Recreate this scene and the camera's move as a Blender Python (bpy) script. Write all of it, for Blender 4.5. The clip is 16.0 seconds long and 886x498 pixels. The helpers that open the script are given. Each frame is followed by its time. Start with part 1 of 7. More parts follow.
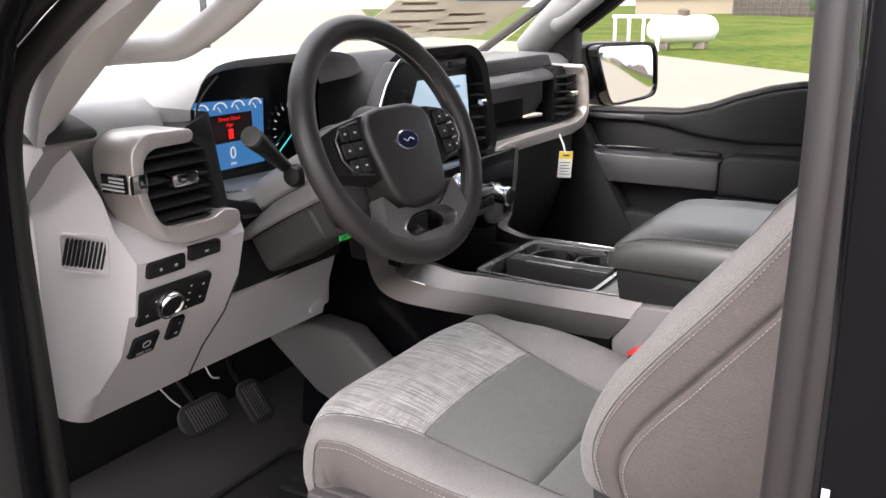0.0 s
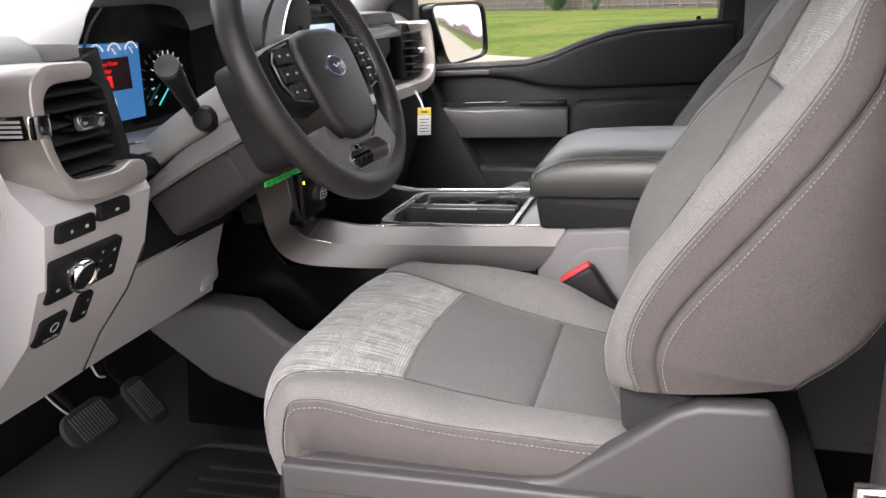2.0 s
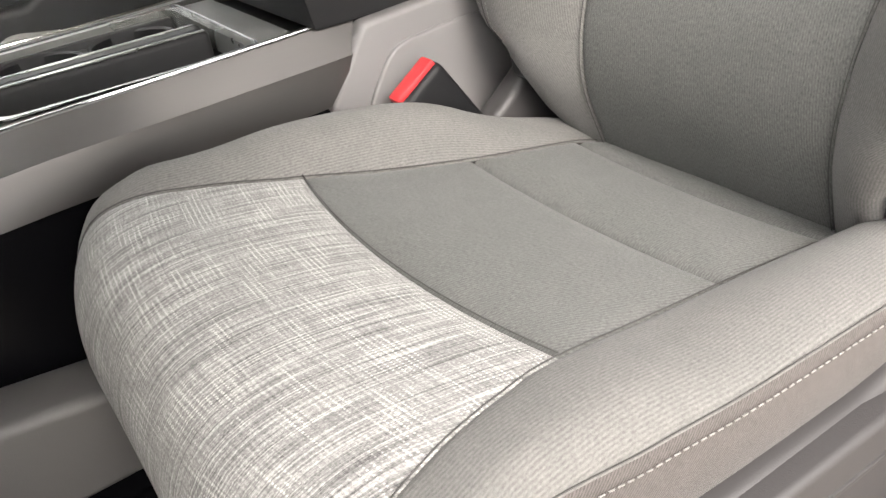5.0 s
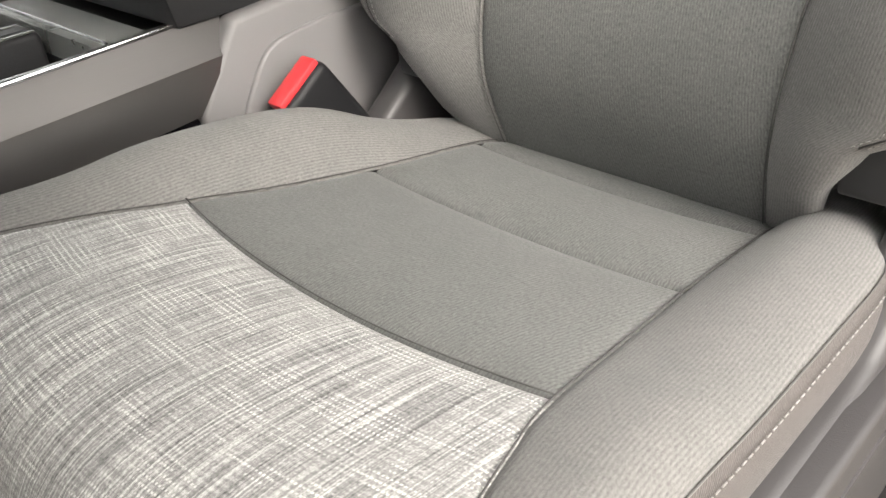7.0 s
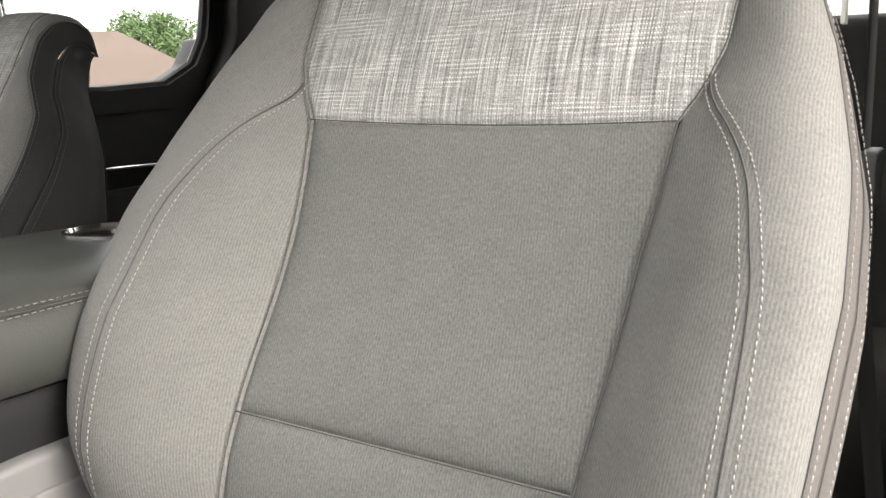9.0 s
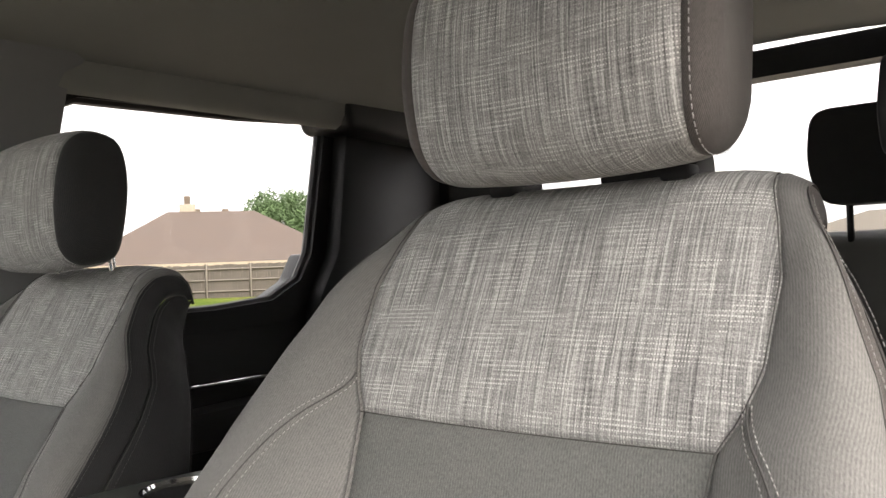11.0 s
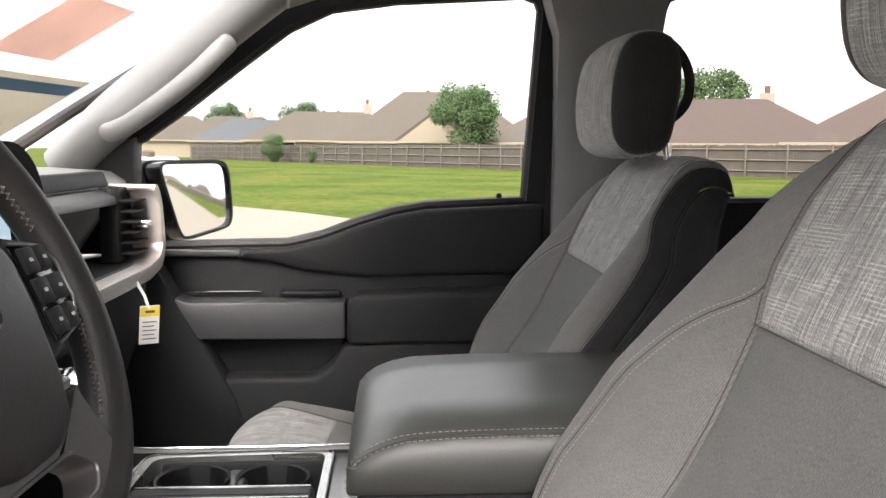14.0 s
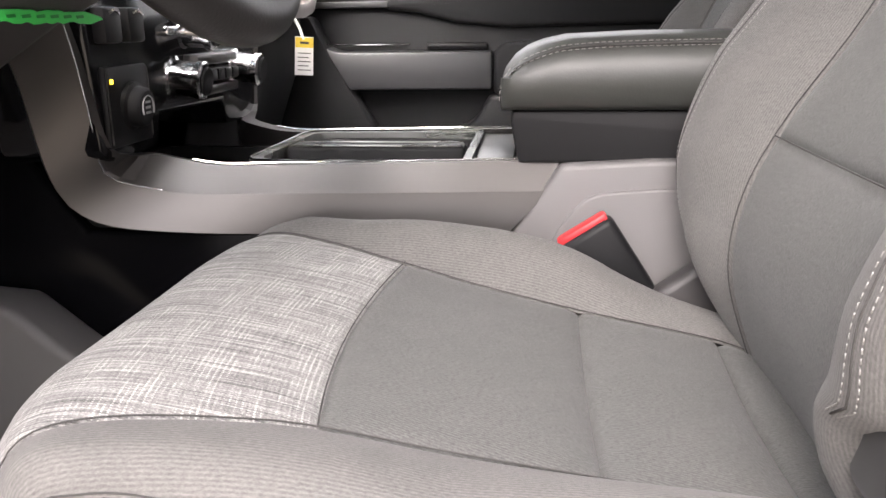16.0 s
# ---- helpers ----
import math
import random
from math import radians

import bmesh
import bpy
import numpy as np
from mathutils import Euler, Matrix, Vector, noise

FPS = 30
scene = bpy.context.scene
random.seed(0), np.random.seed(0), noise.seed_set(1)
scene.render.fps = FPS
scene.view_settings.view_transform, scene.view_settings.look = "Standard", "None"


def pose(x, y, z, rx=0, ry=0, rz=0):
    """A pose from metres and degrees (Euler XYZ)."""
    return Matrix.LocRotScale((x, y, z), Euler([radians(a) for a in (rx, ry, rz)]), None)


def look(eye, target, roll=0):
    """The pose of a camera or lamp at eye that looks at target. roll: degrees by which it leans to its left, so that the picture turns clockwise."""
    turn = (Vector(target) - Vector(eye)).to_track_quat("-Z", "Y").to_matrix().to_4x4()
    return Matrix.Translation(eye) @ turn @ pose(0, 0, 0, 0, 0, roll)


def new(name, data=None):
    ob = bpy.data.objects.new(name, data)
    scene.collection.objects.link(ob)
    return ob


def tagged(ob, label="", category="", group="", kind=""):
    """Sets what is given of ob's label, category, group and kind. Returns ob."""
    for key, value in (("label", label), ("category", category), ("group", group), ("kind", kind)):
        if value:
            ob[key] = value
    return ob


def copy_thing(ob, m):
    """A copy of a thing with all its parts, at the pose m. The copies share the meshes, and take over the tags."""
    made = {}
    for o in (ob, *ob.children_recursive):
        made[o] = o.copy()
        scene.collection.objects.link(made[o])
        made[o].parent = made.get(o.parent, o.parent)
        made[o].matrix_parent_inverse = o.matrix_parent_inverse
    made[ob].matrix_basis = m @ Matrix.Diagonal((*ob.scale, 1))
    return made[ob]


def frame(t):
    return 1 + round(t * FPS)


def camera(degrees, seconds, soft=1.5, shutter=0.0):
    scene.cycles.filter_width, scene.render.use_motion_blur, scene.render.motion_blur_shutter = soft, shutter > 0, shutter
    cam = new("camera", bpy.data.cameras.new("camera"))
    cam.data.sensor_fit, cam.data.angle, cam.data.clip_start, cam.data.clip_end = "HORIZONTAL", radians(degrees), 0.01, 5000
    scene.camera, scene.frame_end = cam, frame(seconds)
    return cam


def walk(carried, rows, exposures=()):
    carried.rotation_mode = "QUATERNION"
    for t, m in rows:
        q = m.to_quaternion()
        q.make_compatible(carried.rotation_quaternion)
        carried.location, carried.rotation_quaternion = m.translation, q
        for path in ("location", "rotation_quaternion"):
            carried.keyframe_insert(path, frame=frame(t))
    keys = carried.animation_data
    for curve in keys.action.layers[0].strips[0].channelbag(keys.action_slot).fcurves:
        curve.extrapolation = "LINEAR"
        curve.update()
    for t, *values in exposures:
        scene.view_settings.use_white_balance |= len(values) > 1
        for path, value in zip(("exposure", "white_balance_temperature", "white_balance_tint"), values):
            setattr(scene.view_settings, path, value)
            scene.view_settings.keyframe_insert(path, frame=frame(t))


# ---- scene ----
cam = camera(55.9, 16.0)
PLAN = 1.085  # metres for one unit of the plan below
METRES, EYE, TILT, LEAN, TURN = 2.0 * PLAN, 1.48 * PLAN, -16.2, 0.66, -58.1
EAST = -1.333 * PLAN
ROWS = [
    (0.0, 0.0, 0.0, 0.0, 0.0, 0.0, -0.0),
    (0.5, -0.0107, -0.0162, -0.0097, -1.93, 0.76, 1.17),
    (1.0, -0.0274, -0.0197, -0.0244, -4.32, 1.32, 2.67),
    (1.5, -0.054, -0.0014, -0.0359, -8.22, 0.5, 4.27),
    (2.0, -0.1059, 0.0515, -0.0394, -15.23, -0.63, 6.59),
    (2.5, -0.1548, 0.1176, -0.0387, -23.26, -2.39, 9.6),
    (3.0, -0.1707, 0.1927, -0.0363, -31.02, -4.73, 13.34),
    (3.5, -0.1773, 0.2752, -0.0249, -38.92, -8.36, 16.68),
    (4.0, -0.1791, 0.3346, -0.0162, -47.29, -13.14, 18.81),
    (4.5, -0.1814, 0.3941, -0.0087, -57.11, -18.88, 21.15),
    (7.0, -0.1458, 0.4696, -0.0017, -77.46, -28.37, 20.43),
    (7.5, -0.1227, 0.467, 0.0071, -84.3, -23.93, 19.39),
    (8.0, -0.1008, 0.4571, 0.0146, -88.58, -19.73, 18.51),
    (8.5, -0.0888, 0.446, 0.0218, -89.69, -14.11, 17.58),
    (9.0, -0.0905, 0.4413, 0.0281, -89.78, -9.77, 17.04),
    (9.5, -0.0914, 0.4376, 0.033, -89.43, -6.55, 16.95),
    (10.0, -0.0915, 0.4317, 0.0407, -89.11, -1.94, 17.38),
    (12.5, -0.0584, 0.3324, 0.0821, -59.11, 10.14, 13.67),
    (13.0, -0.0481, 0.3136, 0.074, -49.65, 9.48, 11.22),
    (13.5, -0.0453, 0.3046, 0.0632, -41.18, 8.23, 9.42),
    (14.0, -0.0498, 0.295, 0.0454, -34.44, 6.91, 8.33),
    (14.5, -0.051, 0.2862, 0.0196, -29.94, 4.94, 7.61),
    (15.0, -0.0517, 0.2898, -0.006, -26.72, 2.85, 7.29),
    (15.5, -0.054, 0.2968, -0.0364, -25.01, 1.23, 6.84),
    (16.0, -0.066, 0.3134, -0.0744, -24.96, -0.18, 7.11),
]
EXPOSURES = [(0.0, 1.05, 6500, 18), (2.5, 1.1, 6500, 16), (3.5, 1.42, 6650, 14), (4.5, 1.5, 6800, 12), (7.0, 1.4, 6850, 10), (8.5, 1.75, 6850, 9), (10.0, 1.3, 6900, 11), (12.5, 1.2, 6900, 13), (13.5, 1.0, 6800, 14), (14.5, 1.17, 6600, 16), (15.0, 1.3, 6630, 17), (16.0, 1.33, 6700, 18)]
walk(cam, [(t, pose(EAST, 0, EYE, TILT, LEAN, TURN) @ pose(METRES * x, METRES * y, METRES * z, 90 + pitch, roll, yaw)) for t, x, y, z, yaw, pitch, roll in ROWS],
     exposures=EXPOSURES)


# ---- world, sun ----
SUN_EL, SUN_AZ = radians(41), radians(-81)
world = bpy.data.worlds.new("overcast")
world.use_nodes = True
scene.world = world
wn, wl = world.node_tree.nodes, world.node_tree.links
sky = wn.new("ShaderNodeTexSky")
sky.sky_type, sky.sun_disc = "NISHITA", False
sky.sun_elevation, sky.sun_rotation = SUN_EL, SUN_AZ
sky.air_density, sky.dust_density, sky.ozone_density = 1.0, 4.0, 1.0
hsv = wn.new("ShaderNodeHueSaturation")
hsv.inputs["Saturation"].default_value = 0.18
wl.new(sky.outputs[0], hsv.inputs["Color"])
cloud = wn.new("ShaderNodeMix")
cloud.data_type = "RGBA"
cloud.inputs[0].default_value = 0.6
cloud.inputs[7].default_value = (6.3, 6.4, 6.5, 1)
wl.new(hsv.outputs[0], cloud.inputs[6])
# an overcast dome, about three times as bright overhead as at the horizon
dome_dir = wn.new("ShaderNodeSeparateXYZ")
wl.new(wn.new("ShaderNodeTexCoord").outputs["Generated"], dome_dir.inputs[0])
dome = wn.new("ShaderNodeMapRange")
dome.inputs["To Min"].default_value, dome.inputs["To Max"].default_value = 1.0, 3.0
wl.new(dome_dir.outputs["Z"], dome.inputs["Value"])
lit = wn.new("ShaderNodeVectorMath")
lit.operation = "SCALE"
wl.new(cloud.outputs[2], lit.inputs[0])
wl.new(dome.outputs[0], lit.inputs["Scale"])
wl.new(lit.outputs[0], wn["Background"].inputs[0])
wn["Background"].inputs[1].default_value = 0.15
sun_data = bpy.data.lights.new("sun", "SUN")
sun_data.energy, sun_data.angle, sun_data.color = 1.5, radians(30), (1.0, 0.96, 0.9)
sun_lamp = new("sun", sun_data)
sun_lamp.matrix_world = look((math.sin(SUN_AZ) * 50 * math.cos(SUN_EL), math.cos(SUN_AZ) * 50 * math.cos(SUN_EL), 50 * math.sin(SUN_EL)), (0, 0, 0))

# ---- materials ----


def nodes_of(name):
    m = bpy.data.materials.new(name)
    m.use_nodes = True
    return m, m.node_tree.nodes, m.node_tree.links, m.node_tree.nodes["Principled BSDF"]


def noise_node(n, l, vec, scale, detail=3.0, rough=0.55):
    t = n.new("ShaderNodeTexNoise")
    t.inputs["Scale"].default_value, t.inputs["Detail"].default_value, t.inputs["Roughness"].default_value = scale, detail, rough
    l.new(vec, t.inputs["Vector"])
    return t.outputs["Fac"]


def ramp(n, l, fac, stops):
    r = n.new("ShaderNodeValToRGB")
    e = r.color_ramp.elements
    while len(e) < len(stops):
        e.new(0.5)
    for k, (p, c) in enumerate(stops):
        e[k].position, e[k].color = p, (*c, 1)
    l.new(fac, r.inputs[0])
    return r.outputs[0]


def shade(c, k):
    return tuple(min(1.0, a * k) for a in c)


def surface(name, color, rough=0.5, metal=0.0, grain=900.0, bump=0.12, vary=0.12, large=9.0, coat=0.0, spec=0.5, stretch=None):
    """Plain moulded, painted or metal surface: broad wear, fine grain relief."""
    m, n, l, p = nodes_of(name)
    tc = n.new("ShaderNodeTexCoord")
    vec = tc.outputs["Object"]
    if stretch:
        mp = n.new("ShaderNodeMapping")
        mp.inputs["Scale"].default_value = stretch
        l.new(vec, mp.inputs["Vector"])
        fine_vec = mp.outputs[0]
    else:
        fine_vec = vec
    broad = noise_node(n, l, vec, large, 4.0)
    fine = noise_node(n, l, fine_vec, grain, 2.0)
    mix = n.new("ShaderNodeMix")
    mix.data_type = "FLOAT"
    mix.inputs[0].default_value = 0.35
    l.new(broad, mix.inputs[2])
    l.new(fine, mix.inputs[3])
    l.new(ramp(n, l, mix.outputs[0], [(0.25, shade(color, 1 - vary)), (0.75, shade(color, 1 + vary))]), p.inputs["Base Color"])
    mr = n.new("ShaderNodeMapRange")
    mr.inputs["To Min"].default_value, mr.inputs["To Max"].default_value = max(0.02, rough - 0.08), min(1, rough + 0.08)
    l.new(broad, mr.inputs["Value"])
    l.new(mr.outputs[0], p.inputs["Roughness"])
    p.inputs["Metallic"].default_value = metal
    p.inputs["Coat Weight"].default_value = coat
    p.inputs["Specular IOR Level"].default_value = spec
    if bump:
        b = n.new("ShaderNodeBump")
        b.inputs["Strength"].default_value, b.inputs["Distance"].default_value = bump, 0.0006
        l.new(fine, b.inputs["Height"])
        l.new(b.outputs[0], p.inputs["Normal"])
    return m


def cloth(name, color, pitch=0.0022, slant=0.0, rib=0.35, low=0.6, high=1.42):
    """Ribbed seat cloth in UV metres: fine cords, flecked yarn, faint rubbing."""
    m, n, l, p = nodes_of(name)
    uv = n.new("ShaderNodeUVMap").outputs[0]
    mp = n.new("ShaderNodeMapping")
    mp.inputs["Rotation"].default_value = (0, 0, slant)
    l.new(uv, mp.inputs["Vector"])
    w = n.new("ShaderNodeTexWave")
    w.inputs["Scale"].default_value = 0.314 / pitch
    w.inputs["Distortion"].default_value, w.inputs["Detail"].default_value, w.inputs["Detail Scale"].default_value = 0.9, 2.0, 2.0
    l.new(mp.outputs[0], w.inputs["Vector"])
    fleck = n.new("ShaderNodeMapping")
    fleck.inputs["Scale"].default_value = (1.0, 0.45, 1.0)
    l.new(mp.outputs[0], fleck.inputs["Vector"])
    grain = noise_node(n, l, fleck.outputs[0], 760.0, 3.0, 0.75)
    patch = noise_node(n, l, uv, 60.0, 3.0, 0.6)
    broad = noise_node(n, l, uv, 7.0, 3.0)
    add = n.new("ShaderNodeMath")
    add.operation = "MULTIPLY_ADD"
    add.inputs[1].default_value = rib
    l.new(w.outputs["Fac"], add.inputs[0])
    l.new(grain, add.inputs[2])
    col = ramp(n, l, add.outputs[0], [(0.36, shade(color, low)), (0.92, shade(color, high))])
    mixc = n.new("ShaderNodeMix")
    mixc.data_type, mixc.blend_type = "RGBA", "MULTIPLY"
    mixc.inputs[0].default_value = 1.0
    l.new(col, mixc.inputs[6])
    both = n.new("ShaderNodeMix")
    both.data_type = "FLOAT"
    both.inputs[0].default_value = 0.5
    l.new(broad, both.inputs[2])
    l.new(patch, both.inputs[3])
    l.new(ramp(n, l, both.outputs[0], [(0.35, (0.9, 0.91, 0.9)), (0.65, (1.07, 1.05, 1.05))]), mixc.inputs[7])
    l.new(mixc.outputs[2], p.inputs["Base Color"])
    p.inputs["Roughness"].default_value = 0.85
    p.inputs["Specular IOR Level"].default_value = 0.25
    p.inputs["Sheen Weight"].default_value, p.inputs["Sheen Roughness"].default_value = 0.1, 0.45
    b = n.new("ShaderNodeBump")
    b.inputs["Strength"].default_value, b.inputs["Distance"].default_value = 0.5, 0.0008
    l.new(add.outputs[0], b.inputs["Height"])
    l.new(b.outputs[0], p.inputs["Normal"])
    return m


def tweed(name, dark, mid, light):
    """Slub weave in UV metres: long warp streaks, and rows of pale weft floats that come and go in patches."""
    m, n, l, p = nodes_of(name)
    uv = n.new("ShaderNodeUVMap").outputs[0]

    def streak(sx, sy, det=2.0, at=0.0):
        mp = n.new("ShaderNodeMapping")
        mp.inputs["Scale"].default_value = (sx, sy, 1)
        mp.inputs["Location"].default_value = (at, at, 0)
        l.new(uv, mp.inputs["Vector"])
        return noise_node(n, l, mp.outputs[0], 1.0, det, 0.6)

    def lines(direction, pitch, bend):
        w = n.new("ShaderNodeTexWave")
        w.bands_direction = direction
        w.inputs["Scale"].default_value, w.inputs["Distortion"].default_value = 0.314 / pitch, bend
        w.inputs["Detail"].default_value, w.inputs["Detail Scale"].default_value = 1.0, 20.0
        l.new(uv, w.inputs["Vector"])
        return w.outputs["Fac"]

    def math_(op, *args):
        m_ = n.new("ShaderNodeMath")
        m_.operation = op
        for k, v in enumerate(args):
            if isinstance(v, float):
                m_.inputs[k].default_value = v
            else:
                l.new(v, m_.inputs[k])
        return m_.outputs[0]

    def band(v, a, b):
        r = n.new("ShaderNodeMapRange")
        r.inputs["From Min"].default_value, r.inputs["From Max"].default_value = a, b
        l.new(v, r.inputs["Value"])
        return r.outputs[0]
    warp = math_("ADD", math_("MULTIPLY", streak(820, 12), 0.75), math_("MULTIPLY", streak(330, 7, 2.0, 3.7), 0.25))
    cross = streak(34, 560, 2.0, 1.3)
    speck = streak(760, 620, 2.0, 5.1)
    floats = math_("MULTIPLY", band(lines("Y", 0.0034, 0.5), 0.62, 0.95), band(lines("X", 0.0021, 1.2), 0.25, 0.7))
    patches = band(streak(22, 55, 3.0, 9.0), 0.47, 0.62)
    floats = math_("MULTIPLY", floats, patches)
    body_ = math_("ADD", math_("ADD", math_("MULTIPLY", warp, 0.58), math_("MULTIPLY", cross, 0.16)), math_("MULTIPLY", speck, 0.26))
    total = math_("ADD", body_, math_("MULTIPLY", floats, 0.17))
    l.new(ramp(n, l, total, [(0.37, dark), (0.50, mid), (0.645, light)]), p.inputs["Base Color"])
    p.inputs["Roughness"].default_value = 0.9
    p.inputs["Specular IOR Level"].default_value = 0.2
    p.inputs["Sheen Weight"].default_value = 0.12
    b = n.new("ShaderNodeBump")
    b.inputs["Strength"].default_value, b.inputs["Distance"].default_value = 0.6, 0.0012
    l.new(total, b.inputs["Height"])
    l.new(b.outputs[0], p.inputs["Normal"])
    return m


def glow(name, color, strength):
    m, n, l, p = nodes_of(name)
    p.inputs["Base Color"].default_value = (0.01, 0.01, 0.01, 1)
    p.inputs["Emission Color"].default_value, p.inputs["Emission Strength"].default_value = (*color, 1), strength
    p.inputs["Roughness"].default_value = 0.2
    return m


CLOTH = cloth("seat_cloth", (0.117, 0.118, 0.114), 0.0021, 0.12, 0.13, 0.58, 1.42)
RIBBED = cloth("ribbed_bolster_cloth", (0.143, 0.139, 0.134), 0.0022, 0.0, 0.20, 0.66, 1.32)
TWEED = tweed("tweed_cloth", (0.072, 0.070, 0.070), (0.22, 0.215, 0.21), (0.52, 0.51, 0.49))
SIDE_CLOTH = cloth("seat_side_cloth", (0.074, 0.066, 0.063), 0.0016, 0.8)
# dark back cloth; also stands in for shade on console-side flanks and headrest cheeks
BACK_SHADE_CLOTH = cloth("seat_back_and_shade_cloth", (0.024, 0.024, 0.025))
SEAM = surface("seam_cord", (0.055, 0.053, 0.051), 0.9, bump=0.0)
THREAD = surface("pale_thread", (0.27, 0.26, 0.25), 0.8, vary=0.2)
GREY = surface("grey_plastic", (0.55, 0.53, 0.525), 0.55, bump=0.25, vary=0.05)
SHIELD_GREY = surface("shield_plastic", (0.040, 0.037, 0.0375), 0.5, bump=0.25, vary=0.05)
SHIELD_DK = surface("satin_dark_grey", (0.05, 0.05, 0.053), 0.4, bump=0.1, vary=0.05)
DARK = surface("charcoal_plastic", (0.018, 0.018, 0.019), 0.58, bump=0.3, vary=0.08, spec=0.2)
BLACK = surface("black_plastic", (0.010, 0.010, 0.011), 0.5, bump=0.25, vary=0.1, spec=0.25)
GLOSS = surface("gloss_black", (0.006, 0.006, 0.007), 0.12, bump=0.0, vary=0.1)
SATIN = surface("satin_champagne", (0.54, 0.505, 0.478), 0.34, 0.6, bump=0.02, vary=0.03)
# charcoal pad set much paler: windscreen glare is put into its colour
PAD = surface("soft_pad_with_glare", (0.27, 0.268, 0.262), 0.42, grain=700.0, bump=0.3, vary=0.08)
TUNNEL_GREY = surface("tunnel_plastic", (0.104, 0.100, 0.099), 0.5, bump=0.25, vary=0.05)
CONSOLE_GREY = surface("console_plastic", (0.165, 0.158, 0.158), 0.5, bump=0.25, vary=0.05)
SPOKE = surface("satin_spoke", (0.135, 0.128, 0.128), 0.33, 0.6, bump=0.05, vary=0.05)
PLATE = surface("satin_plate", (0.15, 0.152, 0.148), 0.33, 0.3, bump=0.05, vary=0.06)
GUN = surface("brushed_gunmetal", (0.140, 0.133, 0.130), 0.34, 0.9, grain=60.0, bump=0.02, vary=0.04, stretch=(30, 0.4, 30))
SILVER = surface("satin_silver", (0.36, 0.365, 0.35), 0.28, 0.85, bump=0.02, vary=0.03)
LACE = surface("brown_lacing", (0.20, 0.17, 0.155), 0.7, bump=0.0)
LIP = surface("charcoal_lip", (0.055, 0.055, 0.056), 0.5, bump=0.2, vary=0.06)
CHROME = surface("chrome", (0.75, 0.75, 0.76), 0.12, 1.0, bump=0.0, vary=0.03)
LEATHER = surface("black_leather", (0.018, 0.0165, 0.0165), 0.45, grain=420.0, bump=0.35, vary=0.12)
VINYL = surface("grey_vinyl", (0.052, 0.054, 0.050), 0.36, grain=500.0, bump=0.3, vary=0.08)
HEADLINER = surface("headliner_felt", (0.215, 0.214, 0.195), 0.95, grain=1400.0, bump=0.2, vary=0.05)
# the pillar plastic again, with the shade inside the cab put into its colour
PILLAR_SHADED = surface("shaded_pillar_plastic", (0.20, 0.20, 0.20), 0.6, bump=0.2, vary=0.04)
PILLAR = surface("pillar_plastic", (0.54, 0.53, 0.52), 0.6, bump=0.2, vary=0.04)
RUBBER = surface("seal_rubber", (0.015, 0.013, 0.013), 0.55, bump=0.15, vary=0.1)
PAINT = surface("black_paint", (0.004, 0.004, 0.005), 0.2, bump=0.0, spec=0.08)
CARPET = surface("floor_mat", (0.015, 0.0145, 0.0145), 0.7, grain=260.0, bump=0.6, vary=0.3, spec=0.2)
RED = surface("red_button", (0.55, 0.03, 0.035), 0.4, bump=0.0, vary=0.05)


def thin_paper(name, color):
    """Printed sheet that also lets light through."""
    m, n, l, p = nodes_of(name)
    vec = n.new("ShaderNodeTexCoord").outputs["Object"]
    col = ramp(n, l, noise_node(n, l, vec, 6.0, 3.0), [(0.3, shade(color, 0.88)), (0.7, shade(color, 1.06))])
    l.new(col, p.inputs["Base Color"])
    p.inputs["Roughness"].default_value = 0.8
    t = n.new("ShaderNodeBsdfTranslucent")
    l.new(col, t.inputs["Color"])
    mix = n.new("ShaderNodeMixShader")
    mix.inputs[0].default_value = 0.55
    l.new(p.outputs[0], mix.inputs[1])
    l.new(t.outputs[0], mix.inputs[2])
    l.new(mix.outputs[0], n["Material Output"].inputs["Surface"])
    return m


PAPER = thin_paper("printed_paper", (0.56, 0.53, 0.46))
CARD = surface("pale_label", (0.62, 0.60, 0.50), 0.6, bump=0.0, vary=0.05)
FADED = thin_paper("faded_print", (0.42, 0.36, 0.28))
WHITE = surface("white_paint", (0.78, 0.78, 0.76), 0.45, bump=0.0, vary=0.05)
PRINT = surface("white_print", (0.45, 0.45, 0.45), 0.6, bump=0.0)
INK = surface("dark_ink", (0.06, 0.06, 0.06), 0.7, bump=0.0)
YELLOW = surface("yellow_card", (0.75, 0.55, 0.06), 0.6, bump=0.0)
BLUE_BADGE = surface("blue_enamel", (0.006, 0.013, 0.045), 0.15, bump=0.0, coat=0.5)
GREEN_TAPE = surface("green_tape", (0.03, 0.62, 0.10), 0.5, bump=0.0)


def glass(name, tint, ior=1.45, rough=0.0):
    m, n, l, p = nodes_of(name)
    p.inputs["Base Color"].default_value = (*tint, 1)
    p.inputs["Transmission Weight"].default_value, p.inputs["Roughness"].default_value, p.inputs["IOR"].default_value = 1.0, rough, ior
    return m


GLASS = glass("clear_glass", (0.97, 0.99, 0.98), 1.12)
TINT = glass("tinted_glass", (0.93, 0.92, 0.92), 1.12)
MIRROR = surface("mirror_silver", (0.85, 0.86, 0.86), 0.03, 1.0, bump=0.0, vary=0.0)

